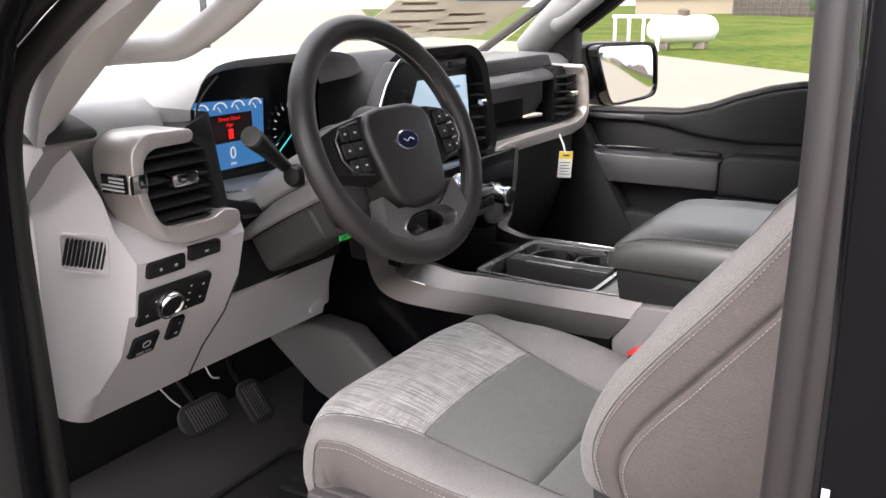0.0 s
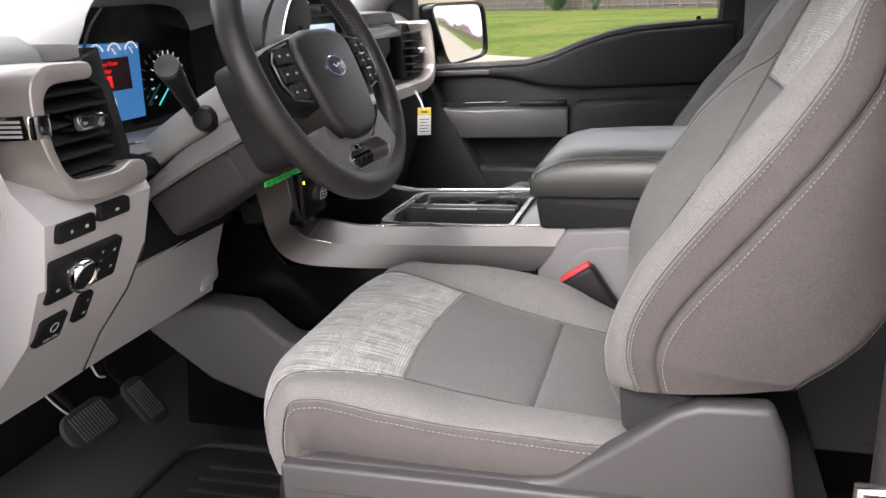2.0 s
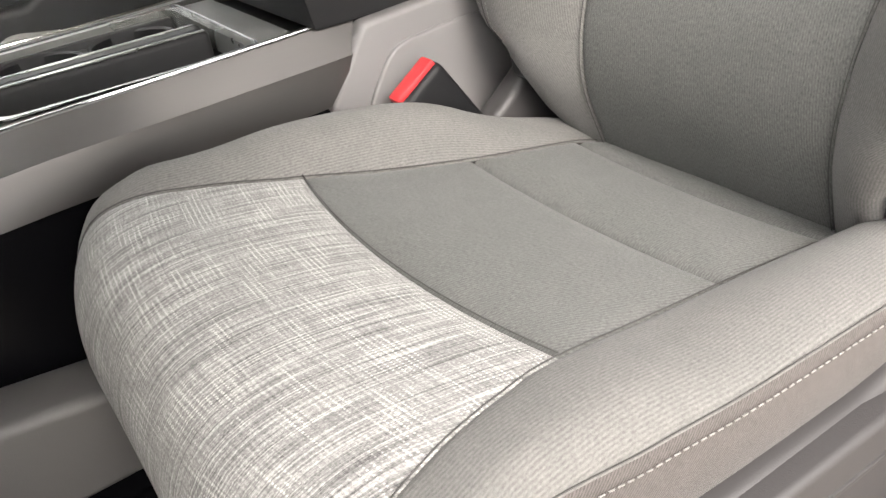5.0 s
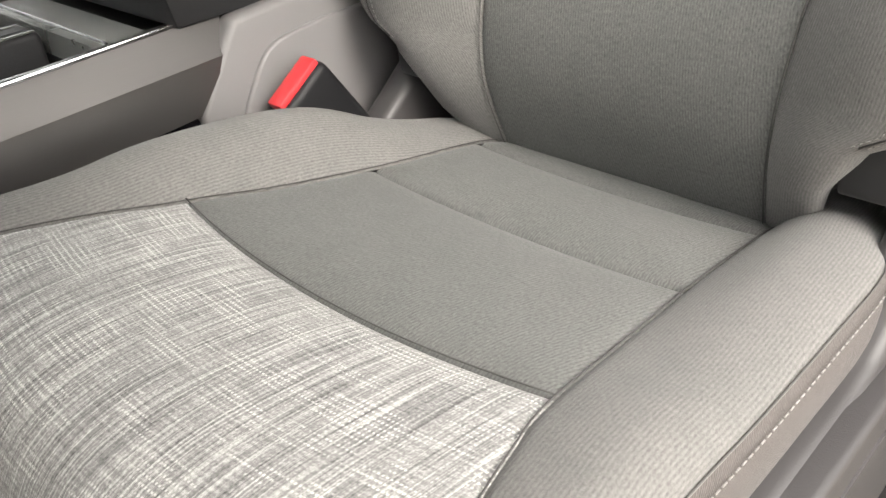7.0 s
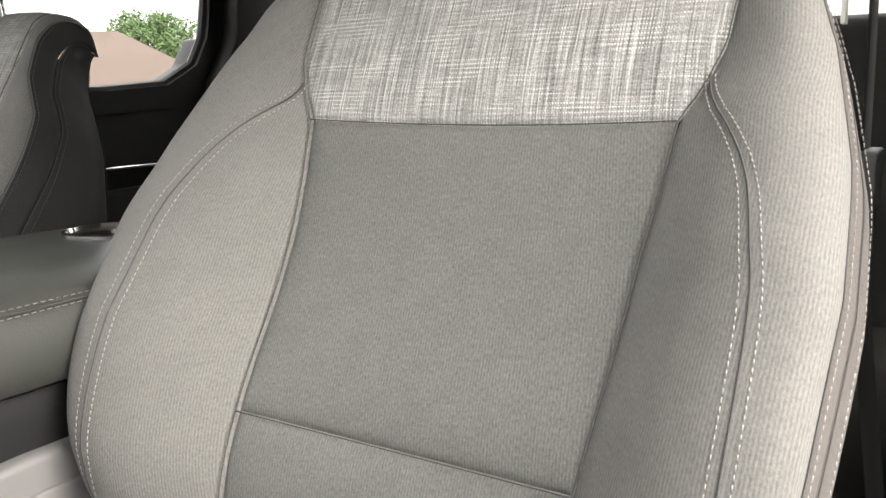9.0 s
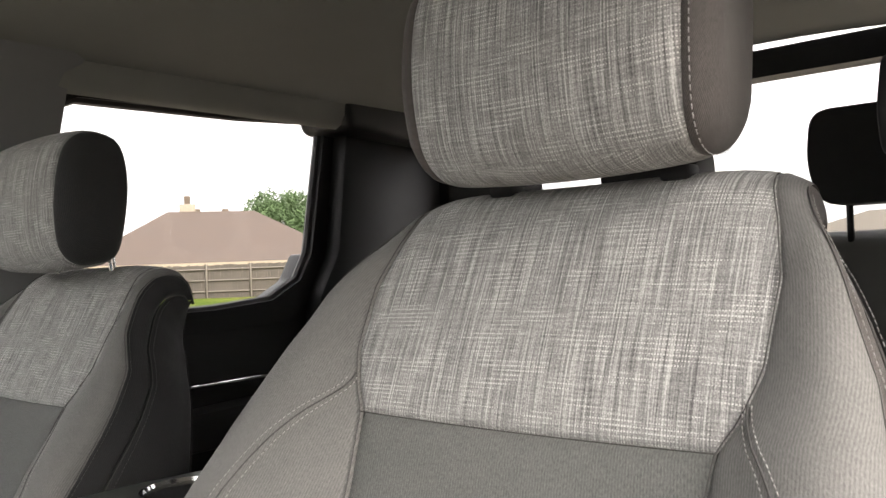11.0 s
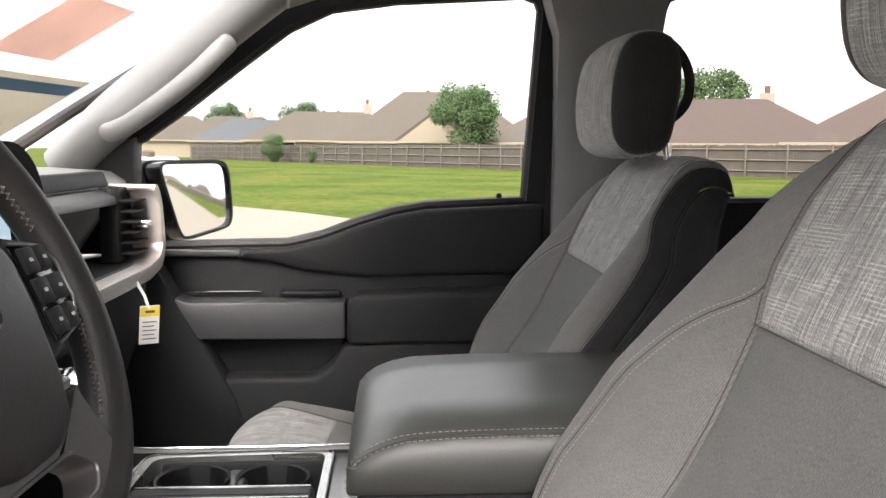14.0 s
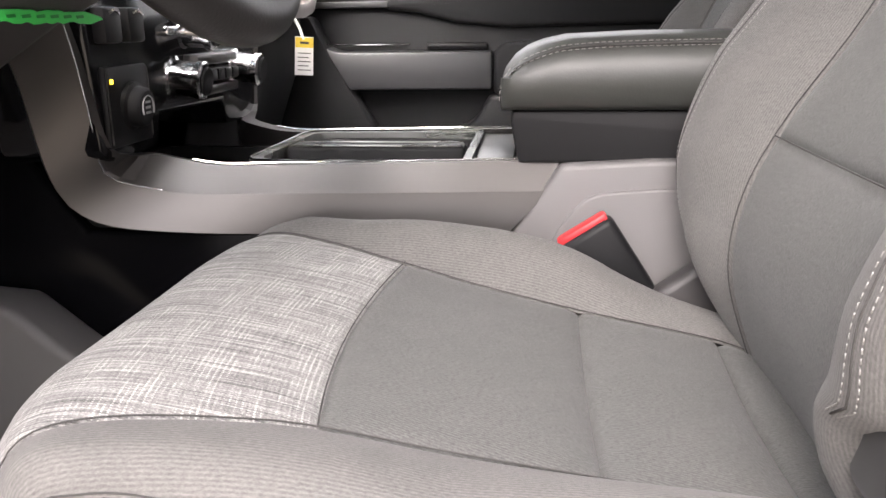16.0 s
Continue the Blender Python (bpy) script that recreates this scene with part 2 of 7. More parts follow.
# ---- building helpers ----


def link(name, me, material, root=None, label="", sharp=40.0):
    me.materials.append(material)
    me.polygons.foreach_set("use_smooth", [True] * len(me.polygons))
    if sharp:
        me.set_sharp_from_angle(angle=radians(sharp))
    ob = new(name, me)
    if root is not None:
        ob.parent = root
        if root.type == "EMPTY":
            ob.matrix_parent_inverse = Matrix.Translation(-root.location)
    if label:
        ob["label"] = label
    return ob


def part(name, bm, material, root=None, label="", sharp=40.0):
    me = bpy.data.meshes.new(name)
    bmesh.ops.recalc_face_normals(bm, faces=bm.faces)
    bm.to_mesh(me)
    bm.free()
    return link(name, me, material, root, label, sharp)


def thing(name, at, label, category, group="", kind=""):
    e = new(name)
    e.location = at
    e.empty_display_size = 0.05
    return tagged(e, label, category, group, kind)


def box(lo, hi, bevel=0.004, seg=2, bm=None, turn=None):
    """Box between two corners with rounded edges; turn: a matrix applied about its centre."""
    b = bmesh.new()
    bmesh.ops.create_cube(b, size=1.0)
    size = [hi[i] - lo[i] for i in range(3)]
    mid = Vector([(hi[i] + lo[i]) / 2 for i in range(3)])
    bmesh.ops.scale(b, vec=size, verts=b.verts)
    if bevel:
        bmesh.ops.bevel(b, geom=b.edges[:], offset=min(bevel, 0.45 * min(abs(s) for s in size)), segments=seg, profile=0.5, affect="EDGES")
    b.transform(Matrix.Translation(mid) @ (turn or Matrix.Identity(4)))
    return join(bm, b)


def join(bm, b):
    if bm is None:
        return b
    me = bpy.data.meshes.new("tmp")
    b.to_mesh(me)
    b.free()
    bm.from_mesh(me)
    bpy.data.meshes.remove(me)
    return bm


AX = {"x": (1, 2, 0), "y": (0, 2, 1), "z": (0, 1, 2)}


def prism(poly, axis, a, b, bevel=0.004, seg=2, bm=None, holes=()):
    """A flat outline pushed along an axis from a to b."""
    i, j, k = AX[axis]

    def at(p, w):
        v = [0, 0, 0]
        v[i], v[j], v[k] = p[0], p[1], w
        return v
    m = bmesh.new()
    lo = [m.verts.new(at(p, a)) for p in poly]
    hi = [m.verts.new(at(p, b)) for p in poly]
    c = len(poly)
    m.faces.new(lo)
    m.faces.new(hi[::-1])
    for q in range(c):
        m.faces.new((lo[q], hi[q], hi[(q + 1) % c], lo[(q + 1) % c]))
    bmesh.ops.recalc_face_normals(m, faces=m.faces)
    if bevel:
        rim = [e for e in m.edges if len(e.link_faces) == 2 and e.calc_face_angle(0) > 0.35]
        bmesh.ops.bevel(m, geom=rim, offset=bevel, segments=seg, profile=0.5, affect="EDGES", clamp_overlap=True)
    return join(bm, m)


def ring(outer, inner, axis, a, b, bm=None, gap=False):
    """A frame between two outlines of as many points, pushed from a to b."""
    i, j, k = AX[axis]

    def at(p, w):
        v = [0, 0, 0]
        v[i], v[j], v[k] = p[0], p[1], w
        return v
    m = bmesh.new()
    loops = [[m.verts.new(at(p, w)) for p in o] for o, w in ((outer, a), (outer, b), (inner, b), (inner, a))]
    c = len(outer)
    for s in range(4):
        p, q = loops[s], loops[(s + 1) % 4]
        for t in range(c - 1 if gap else c):
            m.faces.new((p[t], p[(t + 1) % c], q[(t + 1) % c], q[t]))
    return join(bm, m)


def spline(pts, n, closed=False):
    """n points evenly spaced along a smooth curve through pts (any dimension)."""
    p = np.array(pts, float)
    if closed:
        p = np.vstack([p[-1], p, p[0], p[1]])
    else:
        p = np.vstack([2 * p[0] - p[1], p, 2 * p[-1] - p[-2]])
    out = []
    for k in range(1, len(p) - 2):
        for u in np.linspace(0, 1, 24, endpoint=False):
            a, b, c, d = p[k - 1:k + 3]
            out.append(0.5 * (2 * b + (c - a) * u + (2 * a - 5 * b + 4 * c - d) * u * u + (3 * b - a - 3 * c + d) * u ** 3))
    out.append(p[-2])
    out = np.array(out)
    s = np.concatenate([[0], np.cumsum(np.linalg.norm(np.diff(out, axis=0), axis=1))])
    w = np.linspace(0, s[-1], n + 1)[:-1] if closed else np.linspace(0, s[-1], n)
    return np.stack([np.interp(w, s, out[:, i]) for i in range(out.shape[1])], 1)


def tube(pts, r, n=10, closed=False, bm=None, flat=1.0):
    """A round bar along pts; r a number or one for each point."""
    pts = [Vector(p) for p in pts]
    m = bmesh.new()
    c = len(pts)
    rs = [r] * c if isinstance(r, (int, float)) else r
    up = None
    loops = []
    for k in range(c):
        d = (pts[(k + 1) % c] - pts[k - 1]) if closed else (pts[min(k + 1, c - 1)] - pts[max(k - 1, 0)])
        d.normalize()
        if up is None:
            up = d.orthogonal().normalized() if abs(d.z) > 0.9 else Vector((0, 0, 1))
        side = d.cross(up).normalized()
        up = side.cross(d).normalized()
        loops.append([m.verts.new(pts[k] + rs[k] * (math.cos(a) * side + flat * math.sin(a) * up)) for a in [2 * math.pi * q / n for q in range(n)]])
    for k in range(c if closed else c - 1):
        p, q = loops[k], loops[(k + 1) % c]
        for t in range(n):
            m.faces.new((p[t], p[(t + 1) % n], q[(t + 1) % n], q[t]))
    if not closed:
        m.faces.new(loops[0][::-1])
        m.faces.new(loops[-1])
    return join(bm, m)


def lathe(profile, n=24, m=None, bm=None):
    """Turned body about z from (radius, height) points, moved by the matrix m."""
    b = bmesh.new()
    loops = [[b.verts.new((r * math.cos(2 * math.pi * q / n), r * math.sin(2 * math.pi * q / n), h)) for q in range(n)] for r, h in profile]
    for p, q in zip(loops, loops[1:]):
        for t in range(n):
            b.faces.new((p[t], p[(t + 1) % n], q[(t + 1) % n], q[t]))
    b.faces.new(loops[0][::-1])
    b.faces.new(loops[-1])
    if m:
        b.transform(m)
    return join(bm, b)


def loft(sections, cap=True, closed=True, bm=None):
    """Skin through cross-sections of as many points each."""
    b = bmesh.new()
    loops = [[b.verts.new(p) for p in s] for s in sections]
    n = len(loops[0])
    for p, q in zip(loops, loops[1:]):
        for t in range(n if closed else n - 1):
            b.faces.new((p[t], p[(t + 1) % n], q[(t + 1) % n], q[t]))
    if cap and closed:
        b.faces.new(loops[0][::-1])
        b.faces.new(loops[-1])
    return join(bm, b)


def samples(n):
    """Numbers from 0 to 1, closer together at both ends."""
    u = np.linspace(0, 1, n)
    return 0.12 * u + 0.88 * (0.5 - 0.5 * np.cos(np.pi * u))


def padded(name, f, nu, nv, material, root, seams=(1, 1, 1, 1), depth=0.006, width=0.007, puff=0.0, label="", flip=False, into=None):
    """A sewn panel f(u, v): its sewn sides (u0, u1, v0, v1) sink into seams. UV is in metres."""
    us, vs = samples(nu), samples(nv)
    g = np.array([[f(a, b) for b in vs] for a in us], float)
    du, dv = np.gradient(g, axis=0), np.gradient(g, axis=1)
    nrm = np.cross(du, dv)
    nrm /= np.linalg.norm(nrm, axis=2, keepdims=True) + 1e-12
    if not flip:
        nrm = -nrm
    lu = np.concatenate([np.zeros((1, nv)), np.cumsum(np.linalg.norm(np.diff(g, axis=0), axis=2), axis=0)])
    lv = np.concatenate([np.zeros((nu, 1)), np.cumsum(np.linalg.norm(np.diff(g, axis=1), axis=2), axis=1)], axis=1)
    sink = np.zeros((nu, nv))
    for on, dist in zip(seams, (lu, lu[-1:] - lu, lv, lv[:, -1:] - lv)):
        if on:
            sink = np.maximum(sink, on * depth * (0.45 * np.exp(-(dist / 0.0022) ** 1.3) + 0.55 * np.exp(-(dist / width) ** 1.3)))
    swell = puff * np.sin(np.pi * us)[:, None] * np.sin(np.pi * vs)[None, :]
    down = nrm if into is None else np.array(into, float)
    g = g + nrm * swell[:, :, None] - down * sink[:, :, None]
    me = bpy.data.meshes.new(name)
    faces = [(i * nv + j, i * nv + j + 1, (i + 1) * nv + j + 1, (i + 1) * nv + j) for i in range(nu - 1) for j in range(nv - 1)]
    if not flip:
        faces = [q[::-1] for q in faces]
    me.from_pydata(g.reshape(-1, 3).tolist(), [], faces)
    uv = me.uv_layers.new(name="metres")
    flat = np.stack([lu - lu[nu // 2:nu // 2 + 1], lv], 2).reshape(-1, 2)
    order = np.empty(len(me.loops), dtype=np.int32)
    me.loops.foreach_get("vertex_index", order)
    uv.data.foreach_set("uv", flat[order].ravel())
    return link(name, me, material, root, label, 0)


def stitches(name, curve, root, step=0.0058, size=0.0005, lift=0.0006, material=None):
    """A row of separate thread bars along a curve."""
    p = np.array(curve)
    s = np.concatenate([[0], np.cumsum(np.linalg.norm(np.diff(p, axis=0), axis=1))])
    bm = bmesh.new()
    for a in np.arange(0, s[-1] - step, step):
        e = [Vector([np.interp(w, s, p[:, i]) for i in range(3)]) for w in (a, a + step * 0.62)]
        d = (e[1] - e[0]).normalized()
        x = d.orthogonal().normalized()
        y = d.cross(x)
        q = [[bm.verts.new(c + size * (math.cos(t) * x + math.sin(t) * y)) for t in (0, 1.57, 3.14, 4.71)] for c in e]
        for t in range(4):
            bm.faces.new((q[0][t], q[0][(t + 1) % 4], q[1][(t + 1) % 4], q[1][t]))
        bm.faces.new(q[0][::-1])
        bm.faces.new(q[1])
    return part(name, bm, material or THREAD, root, "", 0)


def pick(table, x):
    """Value of a smooth table [(x, y), ...] at x."""
    t = np.array(table)
    return float(np.interp(x, t[:, 0], t[:, 1]))


def rounded(x0, x1, y0, y1, r, n=5):
    out = []
    for cx, cy, a0 in ((x1 - r, y1 - r, 0), (x0 + r, y1 - r, 90), (x0 + r, y0 + r, 180), (x1 - r, y0 + r, 270)):
        out += [(cx + r * math.cos(radians(a0 + 90 * k / n)), cy + r * math.sin(radians(a0 + 90 * k / n))) for k in range(n + 1)]
    return out



def soften(poly, r, n=4):
    """The outline with its corners rounded."""
    out = []
    c = len(poly)
    for k in range(c):
        p, a, b = (np.array(poly[q % c], float) for q in (k, k - 1, k + 1))
        la, lb = np.linalg.norm(a - p), np.linalg.norm(b - p)
        p0, p1 = p + (a - p) * min(r / la, 0.48), p + (b - p) * min(r / lb, 0.48)
        for u in np.linspace(0, 1, n):
            out.append(tuple((1 - u) ** 2 * p0 + 2 * u * (1 - u) * p + u * u * p1))
    return out


def resample(poly, n):
    """n points evenly spaced round a closed outline, from its first corner on."""
    p = np.array(list(poly) + [poly[0]], float)
    d = np.concatenate([[0], np.cumsum(np.linalg.norm(np.diff(p, axis=0), axis=1))])
    w = np.linspace(0, d[-1], n + 1)[:-1]
    return [(float(np.interp(a, d, p[:, 0])), float(np.interp(a, d, p[:, 1]))) for a in w]


# ---- outside: ground, drive, fence, houses, trees ----


def grass_material():
    m, n, l, p = nodes_of("lawn")
    vec = n.new("ShaderNodeTexCoord").outputs["Object"]
    a, b, c = noise_node(n, l, vec, 0.25, 4.0), noise_node(n, l, vec, 3.0, 4.0), noise_node(n, l, vec, 40.0, 2.0)
    s = n.new("ShaderNodeMath")
    s.operation = "ADD"
    l.new(a, s.inputs[0])
    l.new(b, s.inputs[1])
    s2 = n.new("ShaderNodeMath")
    s2.operation = "MULTIPLY_ADD"
    s2.inputs[1].default_value = 0.6
    l.new(c, s2.inputs[0])
    l.new(s.outputs[0], s2.inputs[2])
    h = n.new("ShaderNodeMath")
    h.operation = "MULTIPLY"
    h.inputs[1].default_value = 0.38
    l.new(s2.outputs[0], h.inputs[0])
    l.new(ramp(n, l, h.outputs[0], [(0.42, (0.028, 0.051, 0.006)), (0.49, (0.058, 0.084, 0.010)), (0.55, (0.088, 0.100, 0.017)), (0.61, (0.108, 0.086, 0.036))]), p.inputs["Base Color"])
    p.inputs["Roughness"].default_value = 0.95
    p.inputs["Specular IOR Level"].default_value = 0.05
    return m


LAWN = grass_material()
CONCRETE = surface("concrete", (0.20, 0.172, 0.132), 0.85, grain=60.0, bump=0.2, vary=0.12, large=0.6)
RAILWOOD = surface("pale_rails", (0.125, 0.107, 0.088), 0.85, grain=18.0, vary=0.25, large=1.5)
FENCE = surface("weathered_boards", (0.088, 0.075, 0.062), 0.85, grain=18.0, vary=0.3, large=1.5, stretch=(6, 6, 0.6))
SHINGLE = surface("tan_shingles", (0.076, 0.063, 0.047), 0.9, grain=6.0, vary=0.15, large=0.8, stretch=(1, 1, 5))
SHINGLE_RED = surface("brown_shingles", (0.066, 0.048, 0.038), 0.9, grain=6.0, vary=0.15, large=0.8, stretch=(1, 1, 5))
SHINGLE_GREY = surface("grey_shingles", (0.058, 0.062, 0.066), 0.9, grain=6.0, vary=0.15, large=0.8, stretch=(1, 1, 5))
SIDING = surface("cream_siding", (0.30, 0.25, 0.18), 0.8, grain=3.0, vary=0.06)
BRICKWALL = surface("tan_brick", (0.25, 0.215, 0.165), 0.85, grain=9.0, vary=0.2)
BARK = surface("bark", (0.10, 0.075, 0.055), 0.9, grain=30.0, vary=0.3)
LEAF = surface("leaves", (0.045, 0.085, 0.022), 0.7, grain=4.0, vary=0.5, large=1.2)
LEAF_DARK = surface("far_leaves", (0.05, 0.085, 0.035), 0.8, grain=4.0, vary=0.4, large=1.2)

bm = bmesh.new()
bmesh.ops.create_grid(bm, x_segments=60, y_segments=60, size=900)
ground = part("ground", bm, LAWN)
tagged(ground, "mown green lawn with dry patches, flat to the horizon", "grass", kind="structure")
drive_edge = [(-500, 880), (880, 880), (880, 672), (40, 30), (28.5, 12.5), (22, 6.6), (17.5, 2.4), (14.5, 0.2), (12.2, -2.6), (10.5, -7), (9, -40), (-60, -60), (-500, -60)]
tagged(part("pavement", prism(drive_edge, "z", -0.2, 0.02, 0.01), CONCRETE), "pale worn concrete drive beside the lawn", "pavement", kind="structure")


def fence_run(a, b, height, first=False):
    """Board fence from a to b: boards on this side, three rails and posts."""
    root = thing("board_fence", (*a, 0), "weathered grey board fence with rails and posts", "fence", "fence runs")
    a, b = Vector((*a, 0)), Vector((*b, 0))
    d = (b - a)
    length = d.length
    d.normalize()
    side = Vector((-d.y, d.x, 0))
    rng = random.Random(int(length))
    count = int(length / 0.15)
    bm = bmesh.new()
    for k in range(count):
        p = a + d * (k * 0.15)
        h = height + rng.uniform(-0.03, 0.03)
        q = p + d * 0.142
        o = side * rng.uniform(0.0, 0.015)
        vs = [bm.verts.new(c) for c in (p + o, q + o, q + o + Vector((0, 0, h)), p + o + Vector((0, 0, h)))]
        ws = [bm.verts.new(v.co + side * 0.02) for v in vs]
        bm.faces.new(vs)
        bm.faces.new(ws[::-1])
        for t in range(4):
            bm.faces.new((vs[t], ws[t], ws[(t + 1) % 4], vs[(t + 1) % 4]))
    tagged(part("boards", bm, FENCE, root, "", 20), kind="stuff")
    for z in (0.35, 0.95, 1.55):
        p, q = a + side * 0.07, b + side * 0.07
        bm = tube([p + Vector((0, 0, z)), q + Vector((0, 0, z))], 0.05, 4)
        part("rail", bm, RAILWOOD, root)
    post_mesh = None
    for k in range(0, int(length / 2.4) + 1):
        p = a + d * min(k * 2.4, length) + side * 0.12
        if post_mesh is None:
            ob = part("post", box((-0.05, -0.05, 0), (0.05, 0.05, height + 0.05), 0.005), RAILWOOD, root)
            post_mesh = ob.data
        else:
            ob = new("post", post_mesh)
            ob.parent = root
            ob.matrix_parent_inverse = Matrix.Translation(-root.location)
        ob.location = p
    return root


fence_run((31, -32), (60, -7.5), 1.8)
fence_run((60, -7.5), (112, 27), 1.8)
fence_run((31, -32), (14, -50), 1.8)


def house(at, size, turn, eave, ridge, roof, chimney=None, gable=False, vents=2, windows=()):
    """Single-storey house: walls, hipped or gabled roof with overhang, fascia, chimney, roof vents."""
    root = thing("house", (*at, 0), "low suburban house with a broad shingled roof", "house", "houses beyond the fence")
    w, dp = size
    m = Matrix.Translation((*at, 0)) @ Matrix.Rotation(radians(turn), 4, "Z")

    def put(name, b, mat_, parent=root, label=""):
        b.transform(m)
        return part(name, b, mat_, parent, label)
    wall = put("wall", box((-w / 2, -dp / 2, 0), (w / 2, dp / 2, eave), 0), SIDING)
    o = 0.5
    inset = 0.0 if gable else min(w, dp) / 2
    b = bmesh.new()
    base = [b.verts.new(c) for c in ((-w / 2 - o, -dp / 2 - o, eave - 0.05), (w / 2 + o, -dp / 2 - o, eave - 0.05), (w / 2 + o, dp / 2 + o, eave - 0.05), (-w / 2 - o, dp / 2 + o, eave - 0.05))]
    top = [b.verts.new(c) for c in ((-w / 2 - o + inset, 0, ridge), (w / 2 + o - inset, 0, ridge))]
    b.faces.new(base[::-1])
    b.faces.new((base[0], base[1], top[1], top[0]))
    b.faces.new((base[2], base[3], top[0], top[1]))
    b.faces.new((base[1], base[2], top[1]))
    b.faces.new((base[3], base[0], top[0]))
    shell = put("roof", b, roof)
    put("fascia", box((-w / 2 - o, -dp / 2 - o - 0.06, eave - 0.22), (w / 2 + o, -dp / 2 - o - 0.01, eave - 0.02), 0), SIDING)
    put("fascia", box((-w / 2 - o - 0.06, -dp / 2 - o, eave - 0.22), (-w / 2 - o - 0.01, dp / 2 + o, eave - 0.02), 0), SIDING)
    if gable:
        put("gable", prism([(-dp / 2, eave - 0.02), (dp / 2, eave - 0.02), (0, ridge - 0.3)], "x", -w / 2 - o - 0.07, -w / 2 - o - 0.01, 0), SIDING, shell)
    if chimney:
        cx, cy, ch = chimney
        c = put("chimney", box((cx - 0.5, cy - 0.4, eave), (cx + 0.5, cy + 0.4, ch), 0.02), BRICKWALL, shell)
        put("flue", box((cx - 0.2, cy - 0.15, ch + 0.004), (cx + 0.2, cy + 0.15, ch + 0.55), 0.02), BARK, shell)
    for k in range(vents):
        x = (k - (vents - 1) / 2) * 1.8
        put("roof_vent", box((x - 0.2, 0.15, ridge - 0.35), (x + 0.2, 0.55, ridge + 0.18), 0.03), BARK, shell)
    for x in windows:
        wd = put("window", box((x - 0.7, -dp / 2 - 0.05, 0.9), (x + 0.7, -dp / 2 + 0.02, 2.1), 0), GLOSS, wall)
        put("frame", ring([(x - 0.8, 0.8), (x + 0.8, 0.8), (x + 0.8, 2.2), (x - 0.8, 2.2)], [(x - 0.7, 0.9), (x + 0.7, 0.9), (x + 0.7, 2.1), (x - 0.7, 2.1)], "y", -dp / 2 - 0.09, -dp / 2), WHITE, wd)
    return root


house((68, -134), (13, 10), -150, 1.9, 4.4, SHINGLE, None)
house((46, -31.5), (15.5, 11), -122, 2.0, 5.4, SHINGLE_RED, (-1.5, 0.4, 5.9))
house((60.5, -24.5), (15, 11), -112, 2.0, 5.3, SHINGLE_RED, (2.6, 0.3, 5.7), vents=0)
house((75, -14.2), (12, 11), -100, 2.1, 5.2, SHINGLE, None, vents=2)
house((89, -4.2), (19, 13), -92, 2.2, 7.5, SHINGLE, None, windows=(5, 7.2))
house((78, -3.4), (6, 6.4), -2, 2.2, 4.9, SHINGLE, None, True, 0)
house((105, 8.1), (20, 12), -86, 2.4, 6.0, SHINGLE, (4.5, 0, 7.0), windows=(-5, 3))
house((119, 19.6), (17, 11), -81, 2.4, 5.4, SHINGLE_GREY, None)
house((138, 25.6), (18, 11), -80, 2.6, 6.5, SHINGLE, (2, 0, 7.4))
house((131, 35.5), (20, 12), -76, 2.6, 6.3, SHINGLE, (-4, 0, 7.2))
house((29, -48), (14, 11), -145, 2.1, 5.6, SHINGLE_RED, (3, 0, 6.6))


house((13.5, -72), (16, 11), 160, 2.1, 4.4, SHINGLE, None)


def tree(at, height, spread, seed, mat_=None, label="round green broadleaf tree with uneven crown", trunk_h=0.3):
    """Tapered trunk, limbs and a crown of small leaf cards with gaps."""
    rng = random.Random(seed)
    root = thing("tree", (*at, 0), label, "tree", "trees beyond the fence")
    base = Vector((*at, 0))
    b = tube([base, base + Vector((0.05, 0.03, height * 0.3)), base + Vector((-0.05, 0.1, height * 0.75))], [height * 0.03, height * 0.022, height * 0.008], 8)
    for k in range(7):
        a = k * 2.4
        z = height * (0.3 + 0.06 * k)
        e = base + Vector((math.cos(a) * spread * 0.6, math.sin(a) * spread * 0.6, z + height * 0.22))
        tube([base + Vector((0, 0, z)), base.lerp(e, 0.5) + Vector((0, 0, z * 0.55)), e], [height * 0.012, height * 0.008, height * 0.003], 6, bm=b)
    part("trunk", b, BARK, root)
    clumps = []
    for k in range(60):
        u = rng.random()
        zz = trunk_h + (1 - trunk_h) * (0.08 + 0.86 * rng.random())
        rad = spread * math.sqrt(max(0.06, 1 - ((zz - 0.62) / 0.42) ** 2)) * (0.35 + 0.6 * math.sqrt(u))
        a = rng.uniform(0, 6.283)
        clumps.append((Vector((math.cos(a) * rad, math.sin(a) * rad, zz * height)), spread * rng.uniform(0.24, 0.40)))
    vs, fs = [], []
    for c, r in clumps:
        for k in range(270):
            d = Vector((rng.gauss(0, 1), rng.gauss(0, 1), rng.gauss(0, 0.8))).normalized() * r * rng.uniform(0.55, 1.08)
            p = base + c + d
            s = height * rng.uniform(0.009, 0.020)
            x = Vector((rng.gauss(0, 1), rng.gauss(0, 1), rng.gauss(0, 1))).normalized()
            y = x.orthogonal().normalized()
            i = len(vs)
            vs += [p - x * s, p + y * s * 0.6, p + x * s, p - y * s * 0.6]
            fs.append((i, i + 1, i + 2, i + 3))
    me = bpy.data.meshes.new("crown")
    me.from_pydata([tuple(v) for v in vs], [], fs)
    tagged(link("crown", me, mat_ or LEAF, root, "", 0), kind="stuff")
    return root


